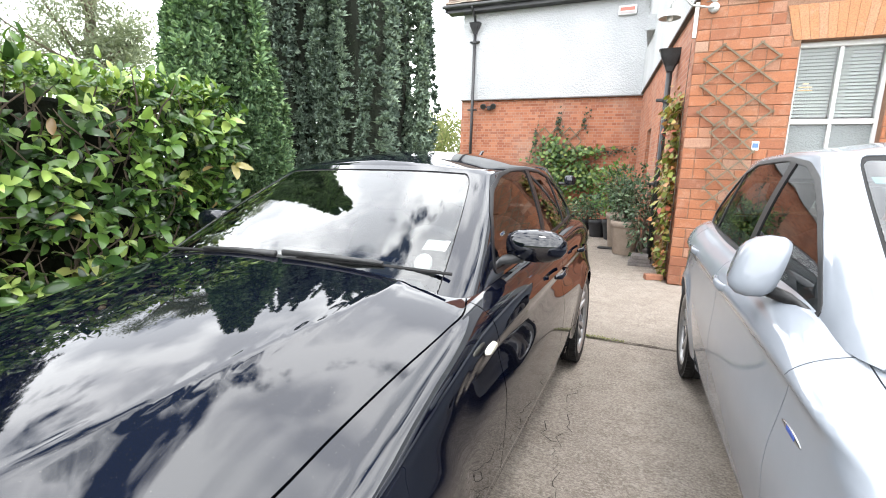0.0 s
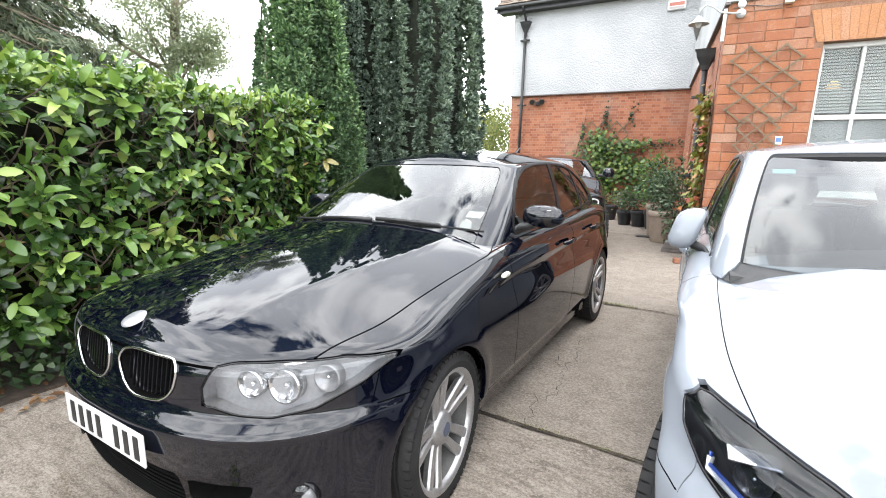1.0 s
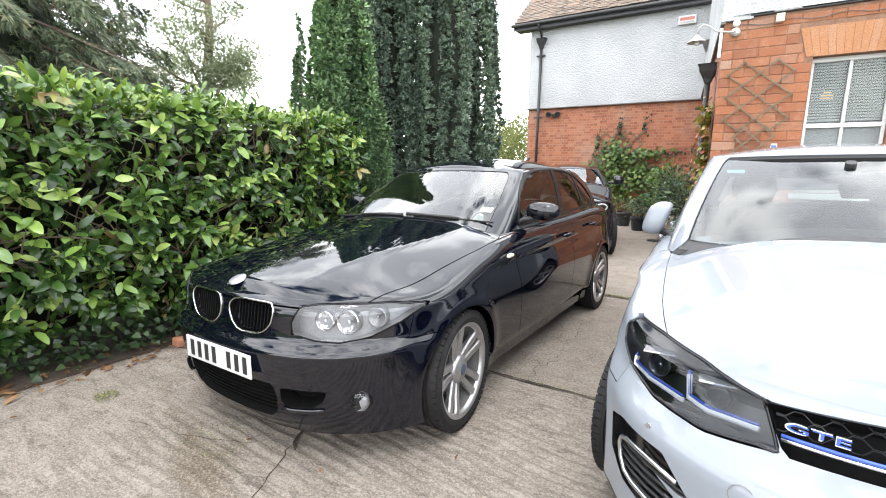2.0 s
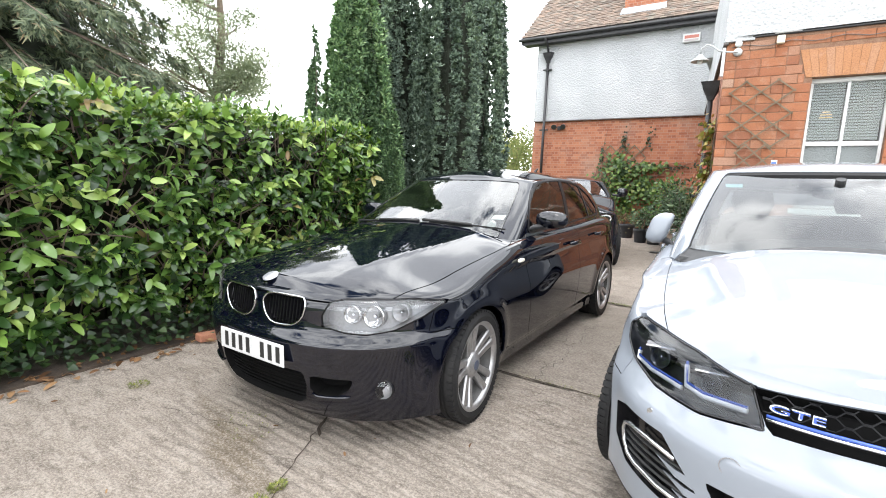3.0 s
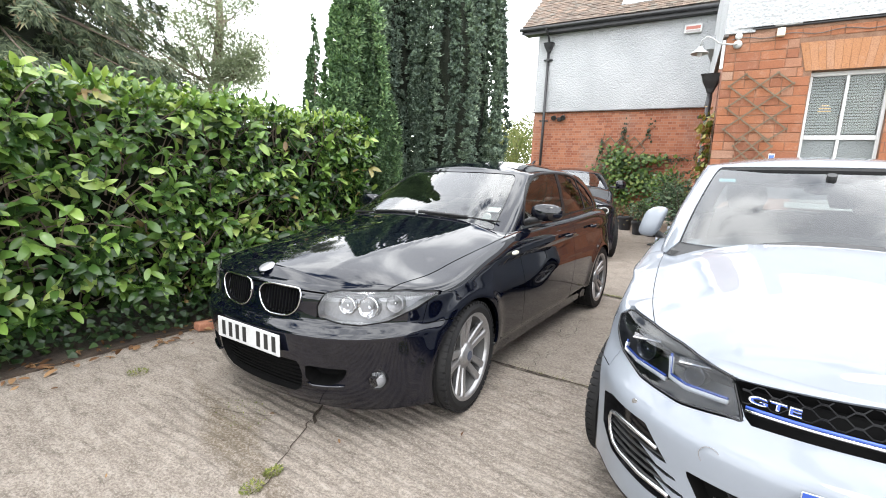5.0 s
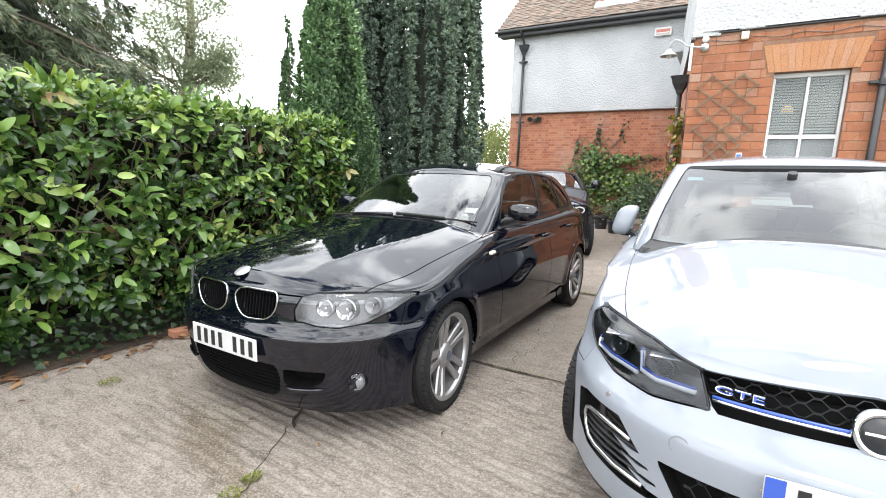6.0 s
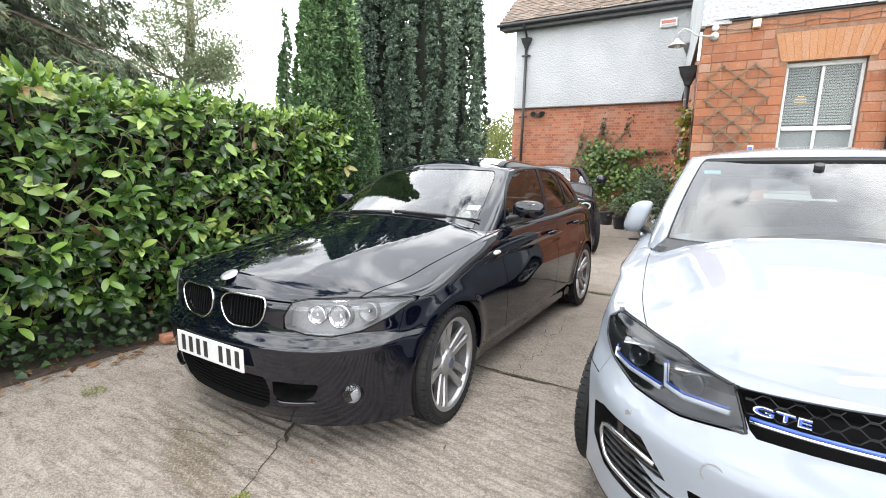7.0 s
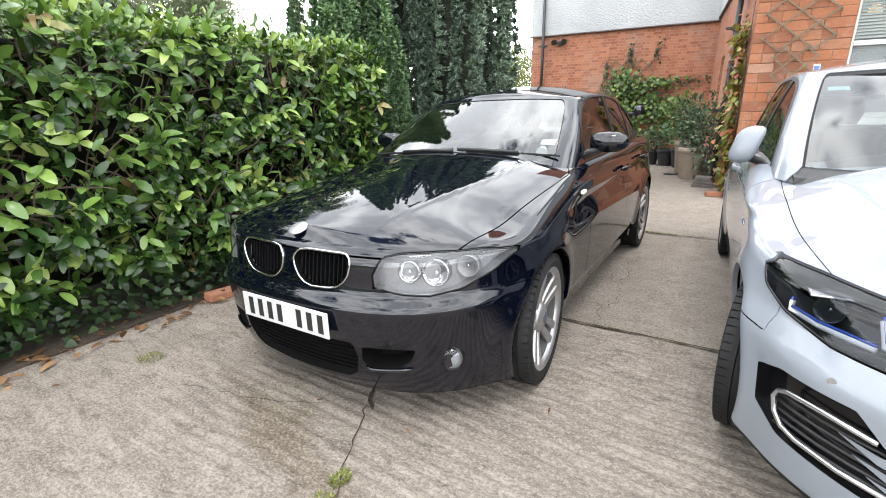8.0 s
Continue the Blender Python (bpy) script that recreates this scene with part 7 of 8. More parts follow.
def honeycomb(parent, c, x0, x1, z0, z1, pitch, name="mesh_bar", back=0.02):
    """Wavy bars of a honeycomb grille across the front."""
    rows = int((z1 - z0) / pitch) + 1
    for i in range(rows):
        z = z0 + i * pitch
        pts = []
        n = int((x1 - x0) / 0.018)
        for k in range(n + 1):
            x = x0 + (x1 - x0) * k / n
            zz = z + pitch * 0.42 * (1 if (k // 2 + i) % 2 else -1)
            pts.append((x, nose_y(c, x, zz) + back, zz))
        part(name, tube(pts, 0.0022, 5), M_PILLAR, parent)


def build_golf(at):
    c = GOLF
    car = thing("hatchback_car", at, label="white five-door hatchback with blue trim parked on concrete", category="car")
    lo, up = lower_skin(c), upper_skin(c)
    for yw in c["axles"]:
        lo.region(lambda p: math.hypot(p[1] - yw, p[2] - 0.318) - 0.352 + (0 if p[0] > 0.45 else 9), "gone", ("body",))
    lo.region(lambda p: max(abs(p[1] - 1.8) - 1.15, p[0] - 0.66, 1.12 - p[4]), "gone", ("body",))
    front = lambda f: (lambda p: f(p[0], p[2]) if p[1] < -0.05 and p[4] <= 1.1 else 1.0)
    lo.region(front(poly([(0.395, 0.64), (0.56, 0.624), (0.70, 0.632), (0.79, 0.66), (0.832, 0.70), (0.836, 0.748), (0.80, 0.774), (0.70, 0.772), (0.58, 0.760), (0.425, 0.730)], 0.006)), "headlight", ("body",), 0.0025)
    lo.region(front(poly([(0.0, 0.645), (0.375, 0.638), (0.412, 0.728), (0.0, 0.748)], 0.006)), "grille", ("body",), 0.001)
    lo.region(front(poly([(0.66, 0.515), (0.79, 0.507), (0.828, 0.48), (0.822, 0.365), (0.775, 0.32), (0.62, 0.31), (0.50, 0.315), (0.565, 0.41)], 0.012)), "duct", ("body",))
    lo.region(front(poly([(0.0, 0.455), (0.515, 0.45), (0.425, 0.305), (0.38, 0.275), (0.0, 0.265)], 0.006)), "low_grille", ("body",))
    xh = curve((-0.8, 0.50), (-0.6, 0.60), (-0.4, 0.675), (-0.1, 0.73), (0.25, 0.755), (0.5, 0.755), (0.66, 0.74))
    lo.region(lambda p: max(p[0] - xh(p[1]), 0.6 * (0.965 - p[4]), p[1] - 0.36 - 0.48 * p[0] ** 2), "bonnet", ("body",), 0.0016)
    lo.region(front(lambda x, z: z - 0.195), "lip", ("body",), 0.002)
    lo.region(lambda p: max(min(p[1] + 0.345 - (p[2] - 0.7) * 0.4, max(p[1] + 0.12, p[2] - 0.58)), p[4] - 1.02), "front_bumper", ("body",), 0.002)
    shut = curve((0.2, 0.70), (0.33, 0.685), (0.6, 0.65), (0.85, 0.57), (1.0, 0.50))
    side_only = lambda f: (lambda p: f(p) if p[0] > 0.5 and p[4] <= 1.25 else 1.0)
    lo.region(side_only(lambda p: max(0.27 - p[2], shut(p[2]) - p[1], p[1] - 1.62)), "door_front", ("body",), 0.0025)
    lo.region(side_only(lambda p: max(0.27 - p[2], 1.62 - p[1], p[1] - 2.55, 0.39 - math.hypot(p[1] - 2.63, p[2] - 0.318))), "door_rear", ("body",), 0.0025)
    lo.region(lambda p: max(0.25 - p[1], p[1] - 2.4, p[2] - 0.27, 0.3 - p[0]), "sill", ("body",), 0.002)
    lo.region(lambda p: max(p[1] - 0.72, 0.30 - p[1], 1.0 - p[4], p[0] - 0.755), "cowl", ("body",), 0.002)
    lo.region(lambda p: p[1] - 0.85, "wing", ("body",))
    wp = M_WHITEPAINT
    skin_part("bonnet", lo, ["bonnet"], wp, car, rim=0.02, label="glossy white bonnet")
    bumper = skin_part("front_bumper", lo, ["front_bumper"], wp, car)
    skin_part("rear_body", lo, ["body"], wp, car, rim=0.02)
    skin_part("scuttle", lo, ["cowl"], M_BLACK_PLASTIC, car, rim=0.01)
    lip = skin_part("front_lip", lo, ["lip"], M_GLOSS_BLACK, bumper, push=0.0, rim=0.02)
    # black body copy set inside, giving the panel gaps their shade
    skin_part("inner_shell", lo, ["bonnet", "front_bumper", "wing", "cowl", "sill", "door_front", "door_rear", "seam", "body", "lip"], M_DARK, car, push=-0.022)
    gr = skin_part("grille", lo, ["grille"], M_DARK, car, push=-0.05, rim=-0.047, label="black honeycomb grille with blue line")
    honeycomb(gr, c, -0.395, 0.395, 0.68, 0.735, 0.018)
    part("chrome_line", tube([(x, nose_y(c, x, 0.66) - 0.001, 0.662) for x in [-0.385 + 0.035 * k for k in range(23)]], 0.006, 8), M_CHROME, gr, smooth=True)
    part("blue_line", tube([(x, nose_y(c, x, 0.66) + 0.001, 0.672) for x in [-0.385 + 0.035 * k for k in range(23)]], 0.005, 8), M_BLUELINE, gr, smooth=True)
    lg = skin_part("low_grille", lo, ["low_grille"], M_DARK, bumper, push=-0.06, rim=-0.058)
    honeycomb(lg, c, -0.44, 0.44, 0.30, 0.45, 0.03)
    e = part("grille_emblem", lathe([(0.0, 0.0), (0.044, 0.0), (0.05, 0.006), (0.058, 0.008), (0.064, 0.004), (0.066, -0.02)][::-1], 40), M_CHROME, gr, "round chrome emblem", smooth=True)
    e.matrix_basis = Matrix.Translation((0, -0.762, 0.685)) @ Matrix.Rotation(radians(78), 4, "X")
    part("emblem_face", lathe([(0.047, 0.004), (0.046, 0.0075), (0.0, 0.0085)], 32), M_LAMP_DARK, e, "dark face of the emblem", smooth=True)
    part("emblem_bar", box(-0.04, 0.04, -0.004, 0.004, 0.007, 0.0105, 0.001, 1), M_SATIN, e)
    p = number_plate(bumper, -0.905, 0.512, groups=((-0.195, 4), (0.09, 2)))
    part("blue_band", box(-0.258, -0.212, -0.9075, -0.903, 0.457, 0.567), M_BLUELINE, p)
    t = letters("GTE", 0.045, 0.004, M_SATIN, gr, Matrix.Translation((-0.318, nose_y(c, 0.318, 0.69) - 0.004, 0.697)) @ Matrix.Rotation(radians(-14), 4, "Z") @ Matrix.Rotation(radians(78), 4, "X") @ Matrix.Diagonal((1.62, 0.8, 1, 1)), "badge_letters", "silver and blue letters")
    letters("GTE", 0.038, 0.003, M_BLUELINE, gr, Matrix.Translation((-0.316, nose_y(c, 0.318, 0.69) - 0.0085, 0.698)) @ Matrix.Rotation(radians(-14), 4, "Z") @ Matrix.Rotation(radians(78), 4, "X") @ Matrix.Diagonal((1.86, 0.66, 1, 1)), "badge_core")
    for k, z in ((0.464, 0.535), (-0.464, 0.535)):
        cy = nose_y(c, abs(k), z)
        d = Vector((0.3 * (1 if k > 0 else -1), -1, 0.02))
        o = part("tow_cap", lathe([(0.030, -0.002), (0.0305, 0.0016), (0.0285, 0.0016), (0.0283, -0.002)], 28), M_SATIN, bumper)
        o.matrix_basis = Matrix.Translation((k, cy + 0.004, z)) @ d.to_track_quat("Z", "Y").to_matrix().to_4x4()
    for k, z in ((0.25, 0.505), (-0.25, 0.505), (0.70, 0.565), (-0.70, 0.565)):
        cy = nose_y(c, abs(k), z)
        d = Vector(((0.12 if abs(k) < 0.5 else 0.7) * (1 if k > 0 else -1), -1, 0.1))
        o = part("parking_sensor", lathe([(0.012, -0.002), (0.0115, 0.0025), (0.0, 0.0028)], 18), M_SATIN, bumper)
        o.matrix_basis = Matrix.Translation((k, cy + 0.002, z)) @ d.to_track_quat("Z", "Y").to_matrix().to_4x4()
    for sg in (1, -1):
        skin_part("wing", lo, ["wing"], wp, car, sg, rim=0.02)
        skin_part("sill", lo, ["sill"], wp, car, sg, rim=0.02)
        for nm, y, z in (("door_front", 1.49, 0.89), ("door_rear", 2.32, 0.905)):
            d = skin_part(nm, lo, [nm], wp, car, sg, rim=0.02)
            x = 0.868
            secs = [oval(sg * x, y - 0.105, z, 0.006, 0.012, "y", 12), oval(sg * (x + 0.03), y - 0.08, z + 0.002, 0.011, 0.018, "y", 12), oval(sg * (x + 0.036), y, z + 0.004, 0.012, 0.018, "y", 12),
                    oval(sg * (x + 0.03), y + 0.08, z + 0.004, 0.011, 0.018, "y", 12), oval(sg * x, y + 0.105, z + 0.004, 0.006, 0.012, "y", 12)]
            part("door_handle", loft(secs), wp, d, "white grab handle", smooth=True)
        h = skin_part("headlight", lo, ["headlight"], M_LAMP_DARK, car, sg, push=-0.08, rim=-0.077, label="smoked headlamp with blue line under clear lens")
        g = skin_part("headlight_lens", lo, ["headlight"], M_SMOKED_LENS, h, sg)
        g.visible_shadow = False
        edge_trim("lens_rim", lo, ["headlight"], 0.004, M_GLOSS_BLACK, h, sg, 0.0)
        for x, z, r in ((0.70, 0.702, 0.036), (0.53, 0.69, 0.03)):
            lens_lamp(h, (sg * x, nose_y(c, x, z) + 0.035, z), r, (0.5 * sg, -1, 0.1), 0.04, "projector", M_SMOKED)
            hx = []
            for px, pz in ((0.075, -0.01), (0.078, -0.036), (0.02, -0.045), (-0.085, -0.05)) if x > 0.6 else ((0.075, 0.035), (0.07, -0.025), (0.02, -0.035), (-0.10, -0.03)):
                xx, zz = x + px, z + pz
                hx.append((sg * xx, nose_y(c, xx, zz) + 0.022, zz))
            part("light_guide", tube([(q[0], q[1] - 0.008, q[2]) for q in hx], 0.0085, 8), M_WHITE, h, "pale light strip", smooth=True)
            part("blue_guide", tube([(q[0], q[1] - 0.006, q[2] + 0.011) for q in hx], 0.005, 6), M_BLUELINE, h)
            part("lamp_fin", box(sg * x - 0.05, sg * x + 0.05, nose_y(c, x, z) + 0.03, nose_y(c, x, z) + 0.09, z + 0.036, z + 0.042, 0.002), M_SATIN, h)
        dk = skin_part("side_duct", lo, ["duct"], M_GLOSS_BLACK, bumper, sg, push=-0.05, rim=-0.048, label="black side duct with silver bracket")
        br = [(0.61, 0.468), (0.70, 0.474), (0.77, 0.464), (0.79, 0.448), (0.797, 0.42), (0.79, 0.375), (0.772, 0.345), (0.74, 0.336), (0.66, 0.332), (0.56, 0.332)]
        part("silver_bracket", tube([(sg * x, nose_y(c, x, z) + 0.002, z) for x, z in br], 0.008, 8), M_SATIN, dk, smooth=True)
        for i in range(5):
            z = 0.438 - 0.026 * i
            part("duct_fin", tube([(sg * x, nose_y(c, x, z) + 0.022, z) for x in (0.57, 0.64, 0.70, 0.75, 0.785)], 0.005, 6), M_BLACK_PLASTIC, dk, smooth=True)
        for i in range(3):                       # pointed body-coloured blades reaching into the duct
            z, x0 = 0.425 - 0.04 * i, 0.585 - 0.03 * i
            at = lambda x, zz, out: (sg * x, nose_y(c, x, zz) + out, zz)
            part("blade", loft([[at(x0 + 0.085, z + 0.014, 0.012), at(x0 + 0.085, z + 0.012, 0.02), at(x0 + 0.085, z + 0.010, 0.016)],
                                [at(x0 + 0.02, z + 0.012, -0.001), at(x0 + 0.02, z, 0.03), at(x0 + 0.02, z - 0.012, -0.001)],
                                [at(x0 - 0.04, z + 0.016, 0.001), at(x0 - 0.04, z, 0.03), at(x0 - 0.04, z - 0.020, 0.001)]]), wp, dk)
        part("wing_badge", loft([oval(sg * 0.870, 0.50, 0.745, 0.075, 0.010, "x", 14, 1.6), oval(sg * 0.878, 0.50, 0.745, 0.072, 0.008, "x", 14, 1.6)]), M_SATIN, car, "slim silver badge with blue", smooth=True)
        part("badge_blue", box(sg * 0.8765 - 0.003, sg * 0.8765 + 0.003, 0.47, 0.53, 0.740, 0.750), M_BLUELINE, car)
        mirror(car, sg, (0.78, 0.80, 0.965), (0.885, 0.955, 1.072), (0.062, 0.07, 0.098), wp, "white door mirror", 2.8, -0.3)
        for y, st in ((0.0, -13), (2.63, 0)):
            wheel(car, pose(sg * 0.768, y, 0.318, 0, 0, (180 if sg < 0 else 0) + st), 0.318, 0.215, 0.235, blade_spoke, M_ALLOY, 5, M_SATIN, treads=64)
            arch_liner("arch_liner", car, sg * 0.44, sg * (0.77 if y == 0 else 0.862), y, 0.318, 0.36)
    up.region(lambda p: max(corner((p[3] - 25.5) * 0.02, (p[4] - 0.965) * 0.45, 0.03), (0.05 - p[4]) * 0.45), "windscreen", ("shell",), 0.008)
    up.region(lambda p: max((p[3] - 25.8 - 40 * max(0.0, 0.12 - p[4])) * 0.02, (p[4] - 0.125) * 0.45), "screen_base", ("shell", "windscreen", "seam"))
    up.region(lambda p: max((p[3] - 25.3) * 0.02, (0.05 - p[4]) * 0.45, (0.90 - p[4]) * 0.45 + 0.02 * smooth(0.25, 0.55, p[0])), "screen_band", ("windscreen",))
    glassf = poly([(0.76, 0.992), (0.90, 1.105), (1.08, 1.225), (1.27, 1.325), (1.43, 1.378), (1.7, 1.405), (2.2, 1.395), (2.5, 1.33), (2.72, 1.20), (2.83, 1.09), (2.78, 1.055), (2.0, 1.04), (1.3, 1.015)], 0.012)
    sf = lambda p: glassf(p[1], p[2]) if p[0] > 0.4 and p[3] > 27 else 1.0
    up.region(lambda p: max(sf(p), p[1] - 1.56), "glass_front", ("shell",))
    up.region(lambda p: max(sf(p), 1.63 - p[1], p[1] - 2.42), "glass_rear", ("shell",))
    up.region(lambda p: max(sf(p), 2.45 - p[1]), "glass_quarter", ("shell",))
    up.region(lambda p: sf(p) - 0.002, "b_pillar", ("shell",))
    up.region(lambda p: sf(p) - 0.02, "window_trim", ("shell",))
    up.region(lambda p: max((118 - p[3]) * 0.02, (0.3 - p[4]) * 0.4, (p[4] - 0.93) * 0.4), "rear_glass", ("shell",), 0.003, "rear_seam")
    up.region(lambda p: max(1.08 - p[4], 0.0) + max(p[0] - 0.55, 0) - 0.001, "roof", ("shell",))
    skin_part("roof", up, ["roof"], wp, car, rim=0.015)
    skin_part("roof_frame", up, ["shell"], wp, car, rim=0.02)
    skin_part("windscreen_seal", up, ["seam"], M_RUBBER, car, push=-0.004)
    skin_part("rear_window_seal", up, ["rear_seam"], M_RUBBER, car, push=-0.004)
    w = skin_part("windscreen", up, ["windscreen"], M_SCREEN_W, car, push=-0.002, label="pale reflective windscreen with dark top band")
    skin_part("screen_base", up, ["screen_base"], M_BLACK_PLASTIC, car, push=-0.006)
    skin_part("screen_band", up, ["screen_band"], M_DARK, w, push=-0.004)
    r = skin_part("rear_window", up, ["rear_glass"], M_TINT, car, push=-0.002)
    for g in (w, r):
        g.visible_shadow = False
    for sg in (1, -1):
        for nm in ("glass_front", "glass_rear", "glass_quarter"):
            g = skin_part("side_window", up, [nm], M_TINT, car, sg, push=-0.003)
            g.visible_shadow = False
        skin_part("pillar_trim", up, ["b_pillar"], M_PILLAR, car, sg, push=0.002, rim=0.012)
        skin_part("window_trim", up, ["window_trim"], M_BLACK_PLASTIC, car, sg, push=0.003, rim=0.012)
    sl = lambda x, u: (x, c["gF"](u) + c["gL"](u) * (1 - (1 - min(0.99, abs(x) / 0.78) ** 2.9) ** (1 / 2.9)), 0.95 + 0.45 * u)
    part("interior_mirror", loft([oval(0, 1.10, 1.31, 0.12, 0.034), oval(0, 1.13, 1.31, 0.11, 0.03)]), M_BLACK_PLASTIC, car, smooth=True)
    part("mirror_mount", tube([(0, 1.08, 1.39), (0, 1.11, 1.33)], 0.025, 10), M_BLACK_PLASTIC, car)
    part("dashboard", loft([[(-0.72, 0.40, 0.82), (0.72, 0.40, 0.82), (0.72, 0.42, 0.97), (-0.72, 0.42, 0.97)], [(-0.74, 0.7, 0.8), (0.74, 0.7, 0.8), (0.74, 0.7, 1.01), (-0.74, 0.7, 1.01)], [(-0.74, 0.95, 0.72), (0.74, 0.95, 0.72), (0.74, 0.93, 0.98), (-0.74, 0.93, 0.98)]]), M_DASH, car)
    part("steering_wheel", tube([(0.36 + 0.18 * math.cos(a), 1.08 - 0.05 * math.sin(a), 0.96 + 0.17 * math.sin(a)) for a in [2 * math.pi * i / 28 for i in range(28)]], 0.015, 8, closed=True), M_SEAT, car, smooth=True)
    seats(car, (1.2, 2.05), 0.48)
    b = bmesh.new()
    for q in (((-0.74, 0.5), (0.74, 0.5)), ((0.74, 0.5), (0.74, 3.1)), ((0.74, 3.1), (-0.74, 3.1)), ((-0.74, 3.1), (-0.74, 0.5))):
        b.faces.new([b.verts.new((*q[0], 0.25)), b.verts.new((*q[1], 0.25)), b.verts.new((*q[1], 0.97)), b.verts.new((*q[0], 0.97))])
    # added black cabin walls as shade, and a black box under the floor against light
    part("cabin_blackout", b, M_DARK, car)
    part("underbody", box(-0.62, 0.62, -0.48, 3.1, 0.17, 0.27, 0.03), M_DARK, car)
    s = part("screen_sticker", box(-0.045, 0.045, -0.001, 0.001, -0.02, 0.02), mat("teal_sticker", (0.16, 0.36, 0.38), 0.6), car, "pale green sticker behind the screen")
    s.matrix_basis = Matrix.Translation(Vector(sl(-0.50, 0.905)) + Vector((0, 0.012, -0.012))) @ Matrix.Rotation(radians(-62), 4, "X")
    return car


build_golf(pose(1.65, 0.13, 1.65 * SLOPE, 0, -math.degrees(math.atan(SLOPE)), 2.4))

# ---- the dark car farther up the drive ----
DARK = dict(BMW)
DARK.update(gz0=0.92, gz1=curve((1.3, 1.225), (1.8, 1.25), (2.4, 1.235), (2.9, 1.19), (3.15, 1.15)),
            gF=curve((0, 0.50), (0.5, 0.86), (1, 1.25)), crown=curve((1.25, 0.015), (1.5, 0.03), (1.9, 0.04), (2.6, 0.04), (3.15, 0.02)),
            crease=lambda x, y: 0.0, Lf=0.62, pf=2.5,
            F=curve((0.13, -0.76), (0.25, -0.84), (0.5, -0.85), (0.7, -0.83), (0.8, -0.77)))
M_NAVY = paint("dark_navy_paint", (0.006, 0.007, 0.012), (0.01, 0.011, 0.018), dust=0.05)


def build_dark(at):
    c = DARK
    car = thing("compact_suv", at, label="dark navy compact car with ring headlamp parked facing out", category="car")
    lo, up = lower_skin(c), upper_skin(c)
    for yw in c["axles"]:
        lo.region(lambda p: math.hypot(p[1] - yw, p[2] - 0.315) - 0.345 + (0 if p[0] > 0.45 else 9), "gone", ("body",))
    lo.region(lambda p: max(abs(p[1] - 1.95) - 1.1, p[0] - 0.62, 1.12 - p[4]), "gone", ("body",))
    front = lambda f: (lambda p: f(p[0], p[2]) if p[1] < -0.05 and p[4] <= 1.05 else 1.0)
    lo.region(front(poly([(0.55, 0.70), (0.62, 0.655), (0.74, 0.65), (0.80, 0.69), (0.80, 0.745), (0.70, 0.77), (0.58, 0.765)], 0.012)), "headlight", ("body",), 0.003)
    lo.region(front(poly([(0, 0.755), (0.45, 0.745), (0.40, 0.62), (0, 0.61)], 0.01)), "grille", ("body",))
    xh = curve((-0.8, 0.55), (-0.4, 0.66), (0.2, 0.74), (0.7, 0.72))
    lo.region(lambda p: max(p[0] - xh(p[1]), 0.6 * (0.955 - p[4]), p[1] - 0.60), "bonnet", ("body",), 0.003)
    lo.region(lambda p: max(p[1] + 0.36, p[4] - 1.0), "front_bumper", ("body",), 0.002)
    lo.region(lambda p: max(0.285 - p[2], 0.7 - p[1], p[1] - 1.75, p[4] - 1.2, 0.5 - p[0]), "door_front", ("body",), 0.003)
    lo.region(lambda p: max(0.285 - p[2], 1.75 - p[1], p[1] - 2.4, p[4] - 1.2, 0.5 - p[0]), "door_rear", ("body",), 0.003)
    skin_part("bonnet", lo, ["bonnet"], M_NAVY, car, rim=0.02)
    bumper = skin_part("front_bumper", lo, ["front_bumper"], M_NAVY, car, rim=0.02)
    skin_part("body_shell", lo, ["body"], M_NAVY, car, rim=0.02)
    # inner black copy stands in for the shade in the panel gaps
    skin_part("inner_shell", lo, ["bonnet", "front_bumper", "door_front", "door_rear", "body", "seam"], M_DARK, car, push=-0.022)
    g = skin_part("grille", lo, ["grille"], M_DARK, bumper, push=-0.04, rim=-0.038)
    for i in range(5):
        part("grille_bar", tube([(x, nose_y(c, x, 0.64) + 0.008, 0.63 + 0.026 * i) for x in [-0.4 + 0.08 * k for k in range(11)]], 0.005, 6), M_GLOSS_BLACK, g)
    for sg in (1, -1):
        for nm in ("door_front", "door_rear"):
            skin_part(nm, lo, [nm], M_NAVY, car, sg, rim=0.02)
        h = skin_part("headlight", lo, ["headlight"], M_LAMP_DARK, car, sg, push=-0.06, rim=-0.058, label="headlamp with pale ring")
        skin_part("headlight_lens", lo, ["headlight"], M_CLEAR, h, sg).visible_shadow = False
        ring = [(0.685 + 0.075 * math.cos(a), 0.708 + 0.042 * math.sin(a)) for a in [2 * math.pi * k / 24 for k in range(24)]]
        part("ring_light", tube([(sg * x, nose_y(c, x, z) + 0.015, z) for x, z in ring], 0.010, 8, closed=True), M_WHITE, h, "pale ring lamp", smooth=True)
        mirror(car, sg, (0.76, 0.93, 1.0), (0.94, 0.95, 1.045), (0.09, 0.07, 0.07), M_NAVY)
        for y, st in ((0.0, 14), (2.66, 0)):
            wheel(car, pose(sg * 0.775, y, 0.315, 0, 0, (180 if sg < 0 else 0) + st), 0.315, 0.215, 0.225, star_spoke, M_ALLOY, 5, treads=40)
            arch_liner("arch_liner", car, sg * 0.48, sg * 0.835, y, 0.315, 0.35)
    up.region(lambda p: max((p[3] - 24.5) * 0.02, (0.05 - p[4]) * 0.45, (p[4] - 0.955) * 0.45), "windscreen", ("shell",), 0.003)
    sfp = poly([(0.92, 0.985), (1.22, 1.16), (1.42, 1.195), (1.8, 1.21), (2.2, 1.19), (2.6, 1.12), (2.66, 1.05), (2.0, 1.02), (1.3, 1.0)], 0.01)
